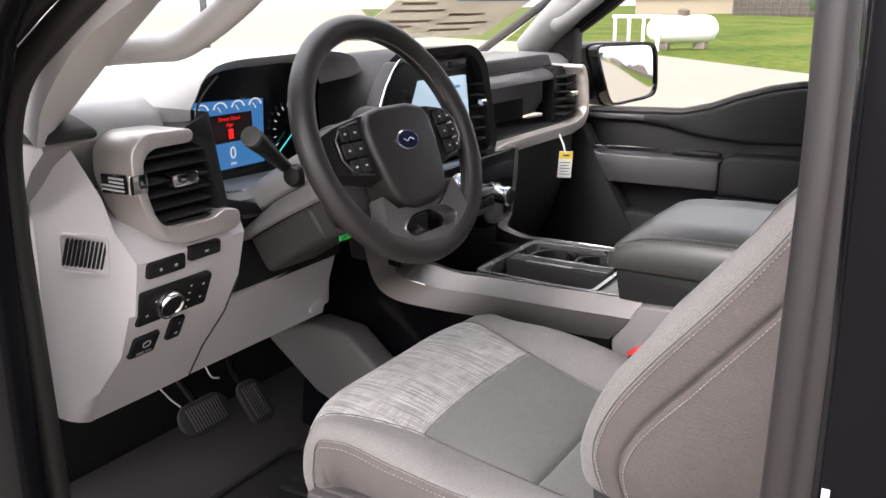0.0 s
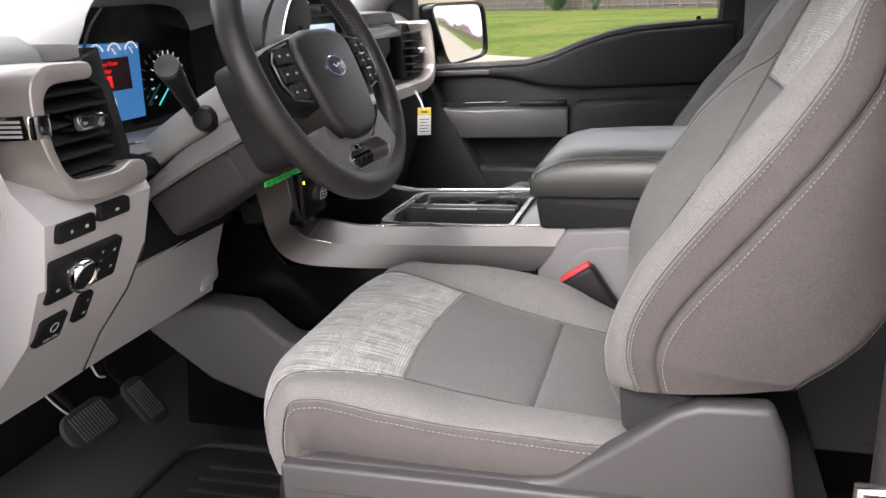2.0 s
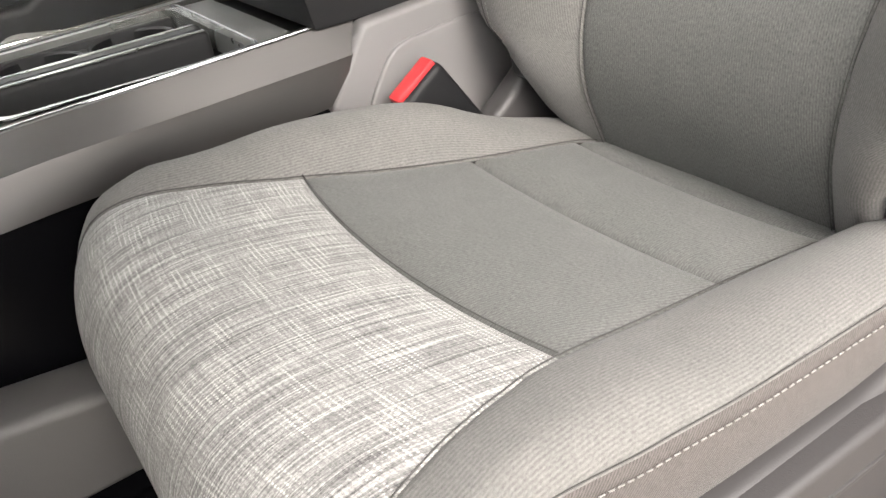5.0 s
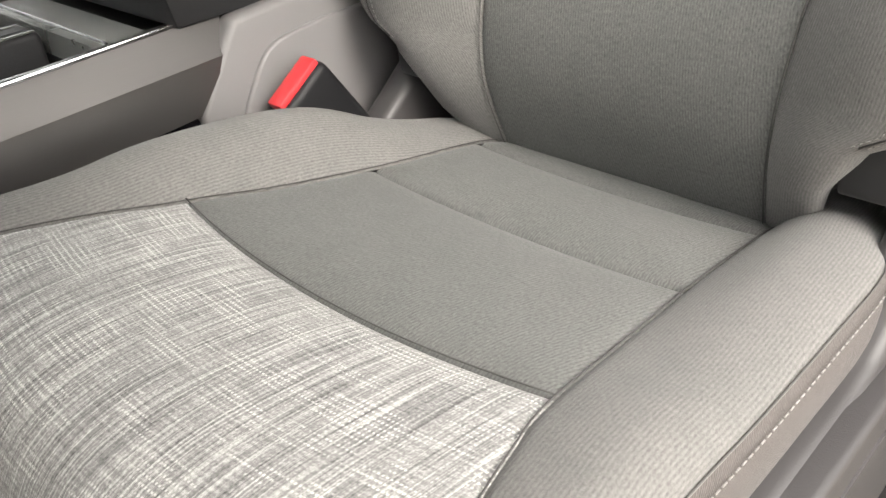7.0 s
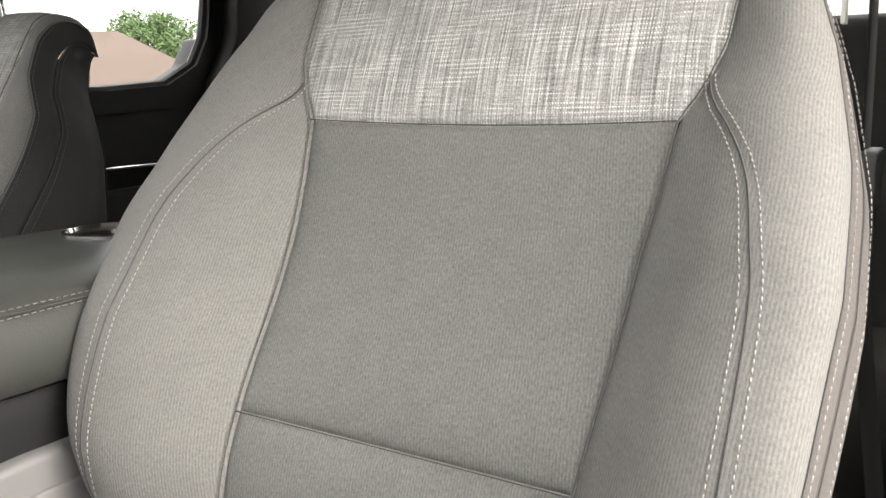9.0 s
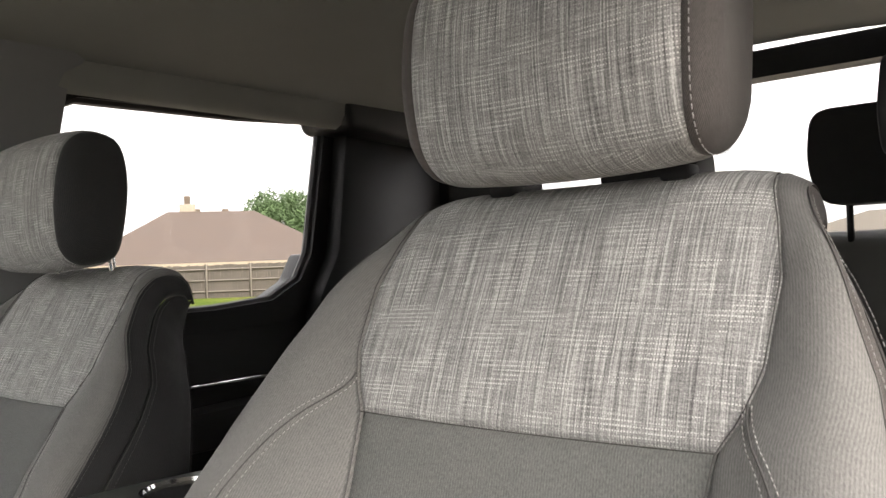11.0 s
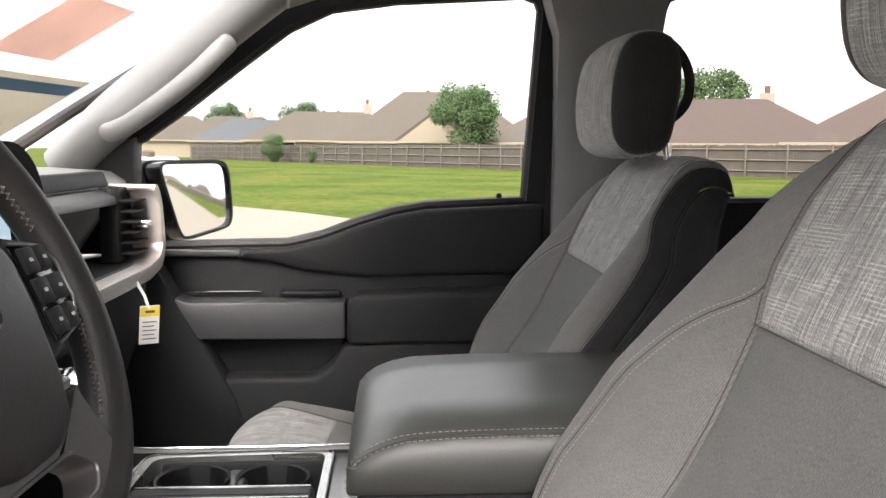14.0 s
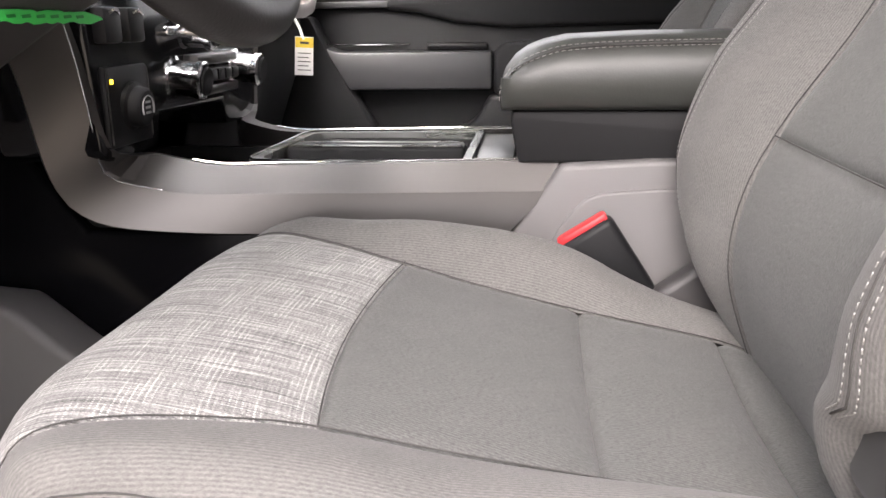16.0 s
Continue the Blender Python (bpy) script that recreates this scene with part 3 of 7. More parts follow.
tree((68.9, -5.7), 6.6, 2.7, 1)
tree((72, -27), 8.2, 3.4, 2)
tree((50, -41), 7.2, 3.0, 8)
tree((86.2, 12.7), 2.7, 1.3, 3, label="small shrub before the fence", trunk_h=0.05)
tree((80, 8.2), 1.2, 0.5, 4, label="small bushy shrub before the fence", trunk_h=0.05)
tree((37.9, -22.0), 1.7, 0.8, 5, label="small bushy shrub before the fence", trunk_h=0.05)
tree((56, -141), 7.4, 3.4, 11, LEAF_DARK)
tree((70, -144), 7.2, 3.0, 12, LEAF_DARK)
tree((82, -134), 6.4, 3.4, 13, LEAF_DARK)
tree((156, 31), 9.2, 3.4, 6, LEAF_DARK)
tree((125, 14), 8, 3, 7, LEAF_DARK)

# white propane tank on cradles, with a pipe rail before it
tank = thing("gas_tank", (27.2, 8.4, 0), "white horizontal gas tank on concrete cradles", "tank")
axis = Vector((0.62, -0.78, 0)).normalized()
prof = [(r * 0.76, h * 0.74) for r, h in ((0.03, -1.62), (0.28, -1.57), (0.47, -1.42), (0.58, -1.2), (0.6, -1.0), (0.6, 1.0), (0.58, 1.2), (0.47, 1.42), (0.28, 1.57), (0.03, 1.62))]
tm = Matrix.Translation((27.2, 8.4, 0.66)) @ axis.to_track_quat("Z", "Y").to_matrix().to_4x4()
shell = part("shell", lathe(prof, 28, tm), WHITE, tank)
for s in (-0.65, 0.65):
    c = Vector((27.2, 8.4, 0)) + axis * s
    part("cradle", box((c.x - 0.2, c.y - 0.2, 0), (c.x + 0.2, c.y + 0.2, 0.26), 0.03), CONCRETE, tank)
part("dome", lathe([(0.2, 0), (0.2, 0.16), (0.12, 0.22), (0.02, 0.23)], 16, Matrix.Translation((27.2, 8.4, 1.10))), BARK, tank)
rack = thing("pipe_rail", (26.3, 10.5, 0), "white painted pipe guard rail", "rail")
for k in range(4):
    p = Vector((26.8, 10.6, 0)).lerp(Vector((26.2, 8.9, 0)), k / 3)
    part("post", tube([p, p + Vector((0, 0, 1.05))], 0.06, 8), WHITE, rack)
part("top_rail", tube([(26.83, 10.7, 1.08), (26.17, 8.8, 1.08)], 0.06, 8), WHITE, rack)
lamp_post = thing("lamp_post", (17.1, 20, 0), "slim grey metal lot post", "post")
part("pole", tube([(17.1, 20, 0), (17.1, 20, 9)], [0.11, 0.07], 10), DARK, lamp_post)

# ---- the driver's and passenger's seats ----
XC = -0.413
CUSHION = spline([(0.17, 0.896), (0.225, 0.908), (0.268, 0.9215), (0.372, 0.941), (0.45, 0.957), (0.515, 0.973), (0.58, 0.985), (0.638, 0.989), (0.678, 0.978), (0.701, 0.948), (0.707, 0.908), (0.698, 0.872)], 200)
CLEN = np.concatenate([[0], np.cumsum(np.linalg.norm(np.diff(CUSHION, axis=0), axis=1))])
BACKREST = spline([(0.225, 0.875), (0.244, 0.925), (0.257, 0.98), (0.250, 1.035), (0.2247, 1.091), (0.177, 1.168), (0.1262, 1.272), (0.0736, 1.370), (0.045, 1.418), (0.020, 1.441), (-0.010, 1.445), (-0.036, 1.434), (-0.050, 1.40)], 260)
BLEN = np.concatenate([[0], np.cumsum(np.linalg.norm(np.diff(BACKREST, axis=0), axis=1))])


def along(curve, lens, a):
    """Place, and outward normal, at length a of a profile in (y, z)."""
    p = np.array([np.interp(a, lens, curve[:, i]) for i in (0, 1)])
    q = np.array([np.interp(a + 0.004, lens, curve[:, i]) - np.interp(a - 0.004, lens, curve[:, i]) for i in (0, 1)])
    q /= np.linalg.norm(q) + 1e-12
    return p, np.array([-q[1], q[0]]) if curve is CUSHION else np.array([q[1], -q[0]])


def at_z(z):
    return float(np.interp(z, BACKREST[:200, 1], BLEN[:200]))


def corner(x, y, z):
    """Rounds the cushion's front corners in plan."""
    s = abs(x - XC)
    w = min(1.0, max(0.0, (y - 0.50) / 0.19))
    return (x, y - (0.055 if x < XC else 0.028) * w * w * (max(0.0, s - 0.09) / 0.13) ** 2, z)


def at_y(y):
    return float(np.interp(y, CUSHION[:172, 0], CLEN[:172]))


C_SEAM, C_REAR, C_TWEED, C_END = at_y(0.372), at_y(0.262), at_y(0.515), float(CLEN[-1])
C_INNER = [(0, 0.118), (C_REAR, 0.124), (C_SEAM, 0.130), (C_TWEED, 0.147), (at_y(0.555), 0.157), (at_y(0.60), 0.170), (at_y(0.64), 0.182), (C_END - 0.08, 0.196), (C_END, 0.203)]
C_OUTER = [(0, 0.18), (at_y(0.26), 0.196), (at_y(0.31), 0.210), (at_y(0.40), 0.212), (at_y(0.58), 0.214), (at_y(0.63), 0.222), (C_END - 0.09, 0.222), (C_END, 0.216)]
C_INNER, C_OUTER = ([tuple(q) for q in spline(c, 60)] for c in (C_INNER, C_OUTER))
B_END = float(BLEN[-1])
B_SB, B_SF = at_z(1.08), at_z(1.275)
B_INNER = [(0, 0.112), (at_z(0.98), 0.118), (B_SB, 0.1225), (B_SB + 0.14, 0.130), (B_SF, 0.140), (B_SF + 0.02, 0.152), (B_SF + 0.05, 0.163), (B_SF + 0.11, 0.166), (B_SF + 0.16, 0.158), (B_SF + 0.19, 0.150), (B_END, 0.138)]
B_OUTER = [(0.02, 0.12), (0.05, 0.150), (at_z(0.965), 0.160), (at_z(0.995), 0.182), (at_z(1.010), 0.220), (at_z(1.05), 0.230), (B_SB + 0.04, 0.236), (B_SB + 0.12, 0.240), (B_SB + 0.19, 0.235), (B_SF + 0.04, 0.222), (B_SF + 0.10, 0.204), (B_SF + 0.14, 0.190), (B_SF + 0.17, 0.178), (B_SF + 0.20, 0.168), (B_END, 0.155)]
B_WING = [(0, 0.0), (0.04, 0.004), (at_z(0.98), 0.022), (at_z(1.04), 0.038), (B_SB + 0.04, 0.046), (B_SB + 0.14, 0.042), (B_SF, 0.024), (B_SF + 0.07, 0.010), (B_SF + 0.16, 0.002), (B_END, 0.0)]
SEC_B = [tuple(q) for q in spline([(0, 0, 0), (0.2, 0.2, 0.36), (0.4, 0.42, 0.76), (0.6, 0.65, 1.0), (0.78, 0.85, 0.98), (0.92, 0.965, 0.76), (1.0, 1.0, 0.45)], 80)]
SEC = [tuple(q) for q in spline([(0, 0.0, 0.0), (0.2, 0.16, 0.4), (0.4, 0.36, 0.82), (0.58, 0.58, 1.0), (0.75, 0.78, 0.8), (0.9, 0.94, 0.2), (1.0, 1.0, -0.35)], 80)]


def c_mid(a, s):
    w = pick(C_INNER, a)
    p, n = along(CUSHION, CLEN, a + 0.013 * (1 - (s / w) ** 2) * math.exp(-((a - C_TWEED) / 0.07) ** 2))
    h = -0.006 * (1 - (s / w) ** 2)
    return corner(XC + s, p[0] + n[0] * h, p[1] + n[1] * h)


C_EDGE = [(at_y(0.2), 0.020), (at_y(0.316), 0.015), (at_y(0.40), 0.004), (at_y(0.495), -0.010), (at_y(0.56), -0.0147), (C_END, -0.0147)]
C_EDGE = [tuple(q) for q in spline(C_EDGE, 60)]


C_INBOARD = [(at_y(0.18), 0.006), (at_y(0.284), 0.008), (at_y(0.333), 0.018), (at_y(0.365), 0.029), (at_y(0.40), 0.036), (at_y(0.45), 0.036), (at_y(0.52), 0.025), (at_y(0.566), 0.014), (at_y(0.62), 0.008), (at_y(0.66), 0.002), (C_END, 0.001)]
C_INBOARD = [tuple(q) for q in spline(C_INBOARD, 60)]


def c_edge(a, sgn):
    """Height of the cushion's outer seam; the bolster beside the console stands higher."""
    return pick(C_EDGE, a) if sgn < 0 else min(pick(C_INBOARD, a) - 0.012, 0.020)


def c_bolster(a, u, sgn):
    p, n = along(CUSHION, CLEN, a)
    w, o = pick(C_INNER, a), pick(C_OUTER, a)
    t = np.array(SEC)
    f, h = np.interp(u, t[:, 0], t[:, 1]), np.interp(u, t[:, 0], t[:, 2])
    fade = 1 - min(1.0, max(0.0, (a - at_y(0.50)) / 0.17))
    e = c_edge(a, sgn)
    full = max(0.007 * fade - 0.002, e + 0.008, 0.001) if sgn < 0 else pick(C_INBOARD, a)
    h = full * h if u < 0.58 else e + (full - e) * (h + 0.35) / 1.35
    return corner(XC + sgn * (w + (o - w) * f), p[0] + n[0] * h, p[1] + n[1] * h)


def c_side(a, u, sgn):
    p, n = along(CUSHION, CLEN, a)
    o = pick(C_OUTER, a)
    h = c_edge(a, sgn) - 0.075 * u
    out = 0.007 * math.sin(math.pi * u) - 0.012 * u * u
    return corner(XC + sgn * (o + out), p[0] + n[0] * h, p[1] + n[1] * h)


def b_drop(a, s):
    """How far the backrest's upper corners round away."""
    t = min(1.0, max(0.0, (a - B_SF - 0.09) / 0.11))
    return t * t * (3 - 2 * t) * (0.009 * (min(s, 0.152) / 0.145) ** 4 + min(0.010, 0.5 * max(0.0, s - 0.150)))


def b_lean(a):
    """Small sideways lean of the backrest's top."""
    return 0.005 * min(1.0, max(0.0, (a - B_SF + 0.05) / 0.1))


def b_mid(a, s):
    p, n = along(BACKREST, BLEN, a)
    w = pick(B_INNER, a)
    h = -0.008 * (1 - (s / w) ** 2) + 0.004 * math.sin(a * 10)
    return (XC + s + b_lean(a), p[0] + n[0] * h, p[1] + n[1] * h - b_drop(a, abs(s)))


def b_bolster(a, u, sgn):
    p, n = along(BACKREST, BLEN, a)
    w, o, g = pick(B_INNER, a), b_out(a, sgn), pick(B_WING, a)
    t = np.array(SEC_B)
    f, h = np.interp(u, t[:, 0], t[:, 1]), np.interp(u, t[:, 0], t[:, 2])
    h = g * h
    h += 0.004 * math.sin(a * 10) * (1 - u)
    q = p + n * h - np.array((0.0, b_drop(a, w + (o - w) * f)))
    if u > 0.5:
        k = min(1.0, max(0.0, (a - B_LOW + 0.02) / 0.02)) * ((u - 0.5) / 0.5) ** 2
        q = q + k * (b_edge(a) + np.array((0.0, b_drop(a, o))) - (p + n * g * 0.45))
    return (XC + sgn * (w + (o - w) * f) + b_lean(a), q[0], q[1])


B_LOW = at_z(1.010)
SEAM_LINE = [(1.0, 0.250), (1.012, 0.254), (1.035, 0.262), (1.06, 0.2655), (1.088, 0.260), (1.113, 0.248), (1.142, 0.2305), (1.184, 0.199), (1.227, 0.163), (1.28, 0.122), (1.321, 0.095), (1.36, 0.073)]
SEAM_FINE = np.array([[z, float(np.interp(z, [q[0] for q in SEAM_LINE], [q[1] for q in SEAM_LINE]))] for z in np.linspace(1.0, 1.36, 40)])
SEAM_FINE[2:-2, 1] = np.convolve(SEAM_FINE[:, 1], np.ones(5) / 5, "valid")
BAND = [(at_z(1.01), 0.023), (at_z(1.06), 0.028), (at_z(1.10), 0.031), (at_z(1.16), 0.036), (at_z(1.30), 0.037), (B_END - 0.08, 0.032), (B_END, 0.024)]


def b_edge(a):
    """Seam between the backrest's front cloth and its side, in (y, z)."""
    p, n = along(BACKREST, BLEN, a)
    p = p + n * 0.45 * pick(B_WING, a)
    k = min(1.0, max(0.0, (1.36 - p[1]) / 0.04)) if a < at_z(1.38) else 0.0
    return np.array([p[0] + k * (float(np.interp(p[1], SEAM_FINE[:, 0], SEAM_FINE[:, 1])) - p[0]), p[1] - b_drop(a, pick(B_OUTER, a))])


def b_out(a, sgn):
    """Half width of the backrest; the wing on the console side is fuller."""
    o = pick(B_OUTER, a)
    if sgn > 0:
        o += pick([(0.03, 0.0), (0.07, 0.018), (B_SB, 0.030), (B_SB + 0.12, 0.036), (B_SF, 0.028), (B_SF + 0.05, 0.020), (B_SF + 0.10, 0.008), (B_SF + 0.16, 0.001), (B_END, 0.0)], a)
    return o


def b_rear(a):
    """Profile of the back cover in (y, z)."""
    top_ = B_SF + 0.07
    p, n = along(BACKREST, BLEN, min(a, top_))
    q = p - n * pick([(0, 0.15), (B_SB, 0.145), (B_SB + 0.1, 0.15), (B_SF, 0.125), (B_END, 0.06)], min(a, top_))
    if a > top_:
        u = (a - top_) / (B_END - top_)
        e = b_edge(B_END)
        mid = (q + e) / 2 + np.array([-0.008, 0.006])
        q = (1 - u) ** 2 * q + 2 * u * (1 - u) * mid + u * u * e
    return q


def b_side(a, u, sgn, d0, d1):
    p, q = b_edge(a), b_rear(a)
    low = 1.012 + 0.15 * (a - B_LOW)
    q = np.array([q[0], low + 0.022 * math.log1p(math.exp(min(30.0, (q[1] - low) / 0.022)))])
    g = min(0.6, pick(BAND, a) / (np.linalg.norm(q - p) + 1e-9))
    d0, d1 = (k * g if k <= 1 else g + (1 - g) * (k - 1) for k in (d0, d1))
    d = d0 + (d1 - d0) * u
    out = 0.005 * math.sin(math.pi * min(1.0, d * 1.2)) - 0.014 * d * d
    if d > g:
        out += 0.0006 * math.sin(38 * p[1] + 9 * d) * math.sin(math.pi * (d - g) / (1 - g + 1e-6)) * max(0.0, 1 - (p[1] - 1.01) / 0.2)
    f = p + (q - p) * d
    return (XC + sgn * (b_out(a, sgn) + out) + b_lean(a), f[0], f[1])


def lerp(a, b, u):
    return a + (b - a) * u


seat = thing("front_seat", (XC, 0.3, 0.62), "grey cloth bucket seat with pale tweed insert and white stitching", "car seat", "front seats")
padded("cushion_front", lambda u, v: c_mid(lerp(C_TWEED, C_END, v), lerp(-1, 1, u) * pick(C_INNER, lerp(C_TWEED, C_END, v))), 46, 40, TWEED, seat, (1, 1, 1, 0), 0.0046, 0.015, 0.004, "pale grey tweed cushion front", True, into=(0, 0, 1))
padded("cushion_centre", lambda u, v: c_mid(lerp(C_SEAM, C_TWEED, v), lerp(-1, 1, u) * pick(C_INNER, lerp(C_SEAM, C_TWEED, v))), 36, 28, CLOTH, seat, (0.6, 0.6, 1, 0.55), 0.0085, 0.011, 0.007, "", True, into=(0, 0, 1))
padded("cushion_panel", lambda u, v: c_mid(lerp(C_REAR, C_SEAM, v), lerp(-1, 1, u) * pick(C_INNER, lerp(C_REAR, C_SEAM, v))), 36, 26, CLOTH, seat, (0.6, 0.6, 1, 1), 0.0085, 0.011, 0.007, "", True, into=(0, 0, 1))
padded("cushion_panel", lambda u, v: c_mid(lerp(0, C_REAR, v), lerp(-1, 1, u) * pick(C_INNER, lerp(0, C_REAR, v))), 30, 16, CLOTH, seat, (0.6, 0.6, 0, 1), 0.0085, 0.011, 0.004, "", True, into=(0, 0, 1))
padded("cushion_core", lambda u, v: tuple(np.array(c_mid(lerp(0.01, C_TWEED + 0.03, v), lerp(-1.03, 1.03, u) * pick(C_INNER, lerp(0.01, C_TWEED + 0.03, v)))) - np.array((0, 0, 0.0084))), 24, 30, CLOTH, seat, (0, 0, 0, 0), 0.0, 1.0, 0.0, "", True)
seam_lines = []
for sgn in (-1, 1):
    padded("cushion_bolster", lambda u, v: c_bolster(lerp(0, C_END, v), u, sgn), 30, 70, RIBBED, seat, (1, 0.6, 0, 0), 0.0046, 0.015, 0.0, "", sgn > 0, into=(0, 0, 1))
    padded("cushion_side", lambda u, v: c_side(lerp(0, C_END, v), u, sgn), 16, 60, SIDE_CLOTH, seat, (0.5, 0, 0, 0), 0.004, 0.003, 0.0, "", sgn > 0)
    stitches("stitching", [tuple(np.array(c_side(a, 0.11, sgn)) + np.array((sgn * 0.0022, 0.0015 if a > C_END - 0.1 else 0, 0))) for a in np.linspace(0.02, C_END - 0.02, 110)], seat)
    padded("back_bolster", lambda u, v: b_bolster(lerp(0.02, B_END, v), u, sgn), 34, 110, RIBBED, seat, (1, 0.6, 0, 0), 0.0046, 0.015, 0.0, "", sgn < 0, into=(0, 0.93, 0.36))
    # flank towards the console: shade painted in with near-black cloth
    padded("back_band", lambda u, v: b_side(lerp(B_LOW, B_END, v), u, sgn, 0.0, 1.0), 14, 90, SIDE_CLOTH if sgn < 0 else BACK_SHADE_CLOTH, seat, (0.6, 1, 0, 0), 0.004, 0.0028, 0.0, "", sgn < 0)
    padded("side_hem", lambda u, v: tuple(np.array(b_side(B_LOW, 0, sgn, v * 2, v * 2)) + np.array((-sgn * 0.08 * u, 0.0, -0.006 * math.sin(u * 1.57)))), 8, 30, SIDE_CLOTH if sgn < 0 else BACK_SHADE_CLOTH, seat, (0, 0, 0, 0), 0.0, 1.0, 0.0, "", sgn < 0)
    padded("back_side", lambda u, v: b_side(lerp(B_LOW, B_END, v), u, sgn, 1.0, 2.0), 24, 90, SIDE_CLOTH if sgn < 0 else BACK_SHADE_CLOTH, seat, (0.6, 1, 0, 0), 0.004, 0.0028, 0.003, "", sgn < 0)
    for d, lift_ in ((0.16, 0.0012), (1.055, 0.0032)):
        # thread is darkened too on the shaded console side
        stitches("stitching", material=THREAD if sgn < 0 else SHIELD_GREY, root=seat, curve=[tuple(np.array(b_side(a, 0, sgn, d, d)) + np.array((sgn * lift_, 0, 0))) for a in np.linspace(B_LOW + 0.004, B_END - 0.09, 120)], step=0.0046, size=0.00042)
    seam_lines.append([b_side(a, 0, sgn, 1.0, 1.0) for a in np.linspace(B_LOW + 0.002, B_END - 0.05, 90)])
    arc = spline([(at_z(1.0), 0.71), (B_SB - 0.03, 0.68), (B_SB + 0.05, 0.65), (B_SB + 0.12, 0.60), (B_SF - 0.045, 0.50), (B_SF - 0.005, 0.32), (B_SF + 0.02, 0.08), (B_SF + 0.03, 0.01)], 90)
    for shift in (-0.045, 0.045):
        stitches("stitching", [b_bolster(a, max(0, u + shift), sgn) for a, u in arc], seat, 0.0044, 0.00045)
    part("seam", tube([b_bolster(a, max(0, u), sgn) for a, u in arc], 0.0007, 6), SEAM, seat, "", 0)
padded("backrest_top", lambda u, v: b_mid(lerp(B_SF, B_END, v), lerp(-1, 1, u) * pick(B_INNER, lerp(B_SF, B_END, v))), 46, 44, TWEED, seat, (1, 1, 1, 0), 0.0046, 0.015, 0.003, "pale grey tweed upper backrest", into=(0, 0.93, 0.36))
padded("backrest_centre", lambda u, v: b_mid(lerp(B_SB, B_SF, v), lerp(-1, 1, u) * pick(B_INNER, lerp(B_SB, B_SF, v))), 36, 36, CLOTH, seat, (1, 1, 1, 1), 0.0046, 0.015, 0.004, into=(0, 0.93, 0.36))
padded("backrest_lower", lambda u, v: b_mid(lerp(0, B_SB, v), lerp(-1, 1, u) * pick(B_INNER, lerp(0, B_SB, v))), 36, 30, CLOTH, seat, (1, 1, 0, 1), 0.0046, 0.015, 0.004, into=(0, 0.93, 0.36))
padded("back_cover", lambda u, v: tuple(np.array(b_side(lerp(0, B_END, v), 0, -1, 2.0, 2.0)) * (1 - u) + np.array(b_side(lerp(0, B_END, v), 0, 1, 2.0, 2.0)) * u), 20, 40, BACK_SHADE_CLOTH, seat, (0, 0, 0, 0), 0, 1, 0.0, "", True)


def seam(points, root, low=0.0005):
    """A dark sewn-in cord lying in the bottom of a seam."""
    part("seam", tube([(q[0], q[1], q[2] - low) for q in points], 0.0005, 6), SEAM, root, "", 0)


for sgn in (-1, 1):
    seam([c_mid(a, sgn * pick(C_INNER, a)) for a in np.linspace(0.01, C_END - 0.01, 60)], seat, 0.0018)
    seam([c_bolster(a, 1.0, sgn) for a in np.linspace(0.03, C_END - 0.01, 60)], seat)
    seam([b_mid(a, sgn * pick(B_INNER, a)) for a in np.linspace(0.03, B_END - 0.08, 70)], seat)
    seam([b_bolster(a, 1.0, sgn) for a in np.linspace(at_z(0.985), B_END - 0.09, 70)], seat)
for line in seam_lines:
    seam(line, seat)
for a in (C_TWEED,):
    seam([c_mid(a, s * pick(C_INNER, a)) for s in np.linspace(-1, 1, 24)], seat)
for a in (B_SB, B_SF):
    seam([b_mid(a, s * pick(B_INNER, a)) for s in np.linspace(-1, 1, 24)], seat)


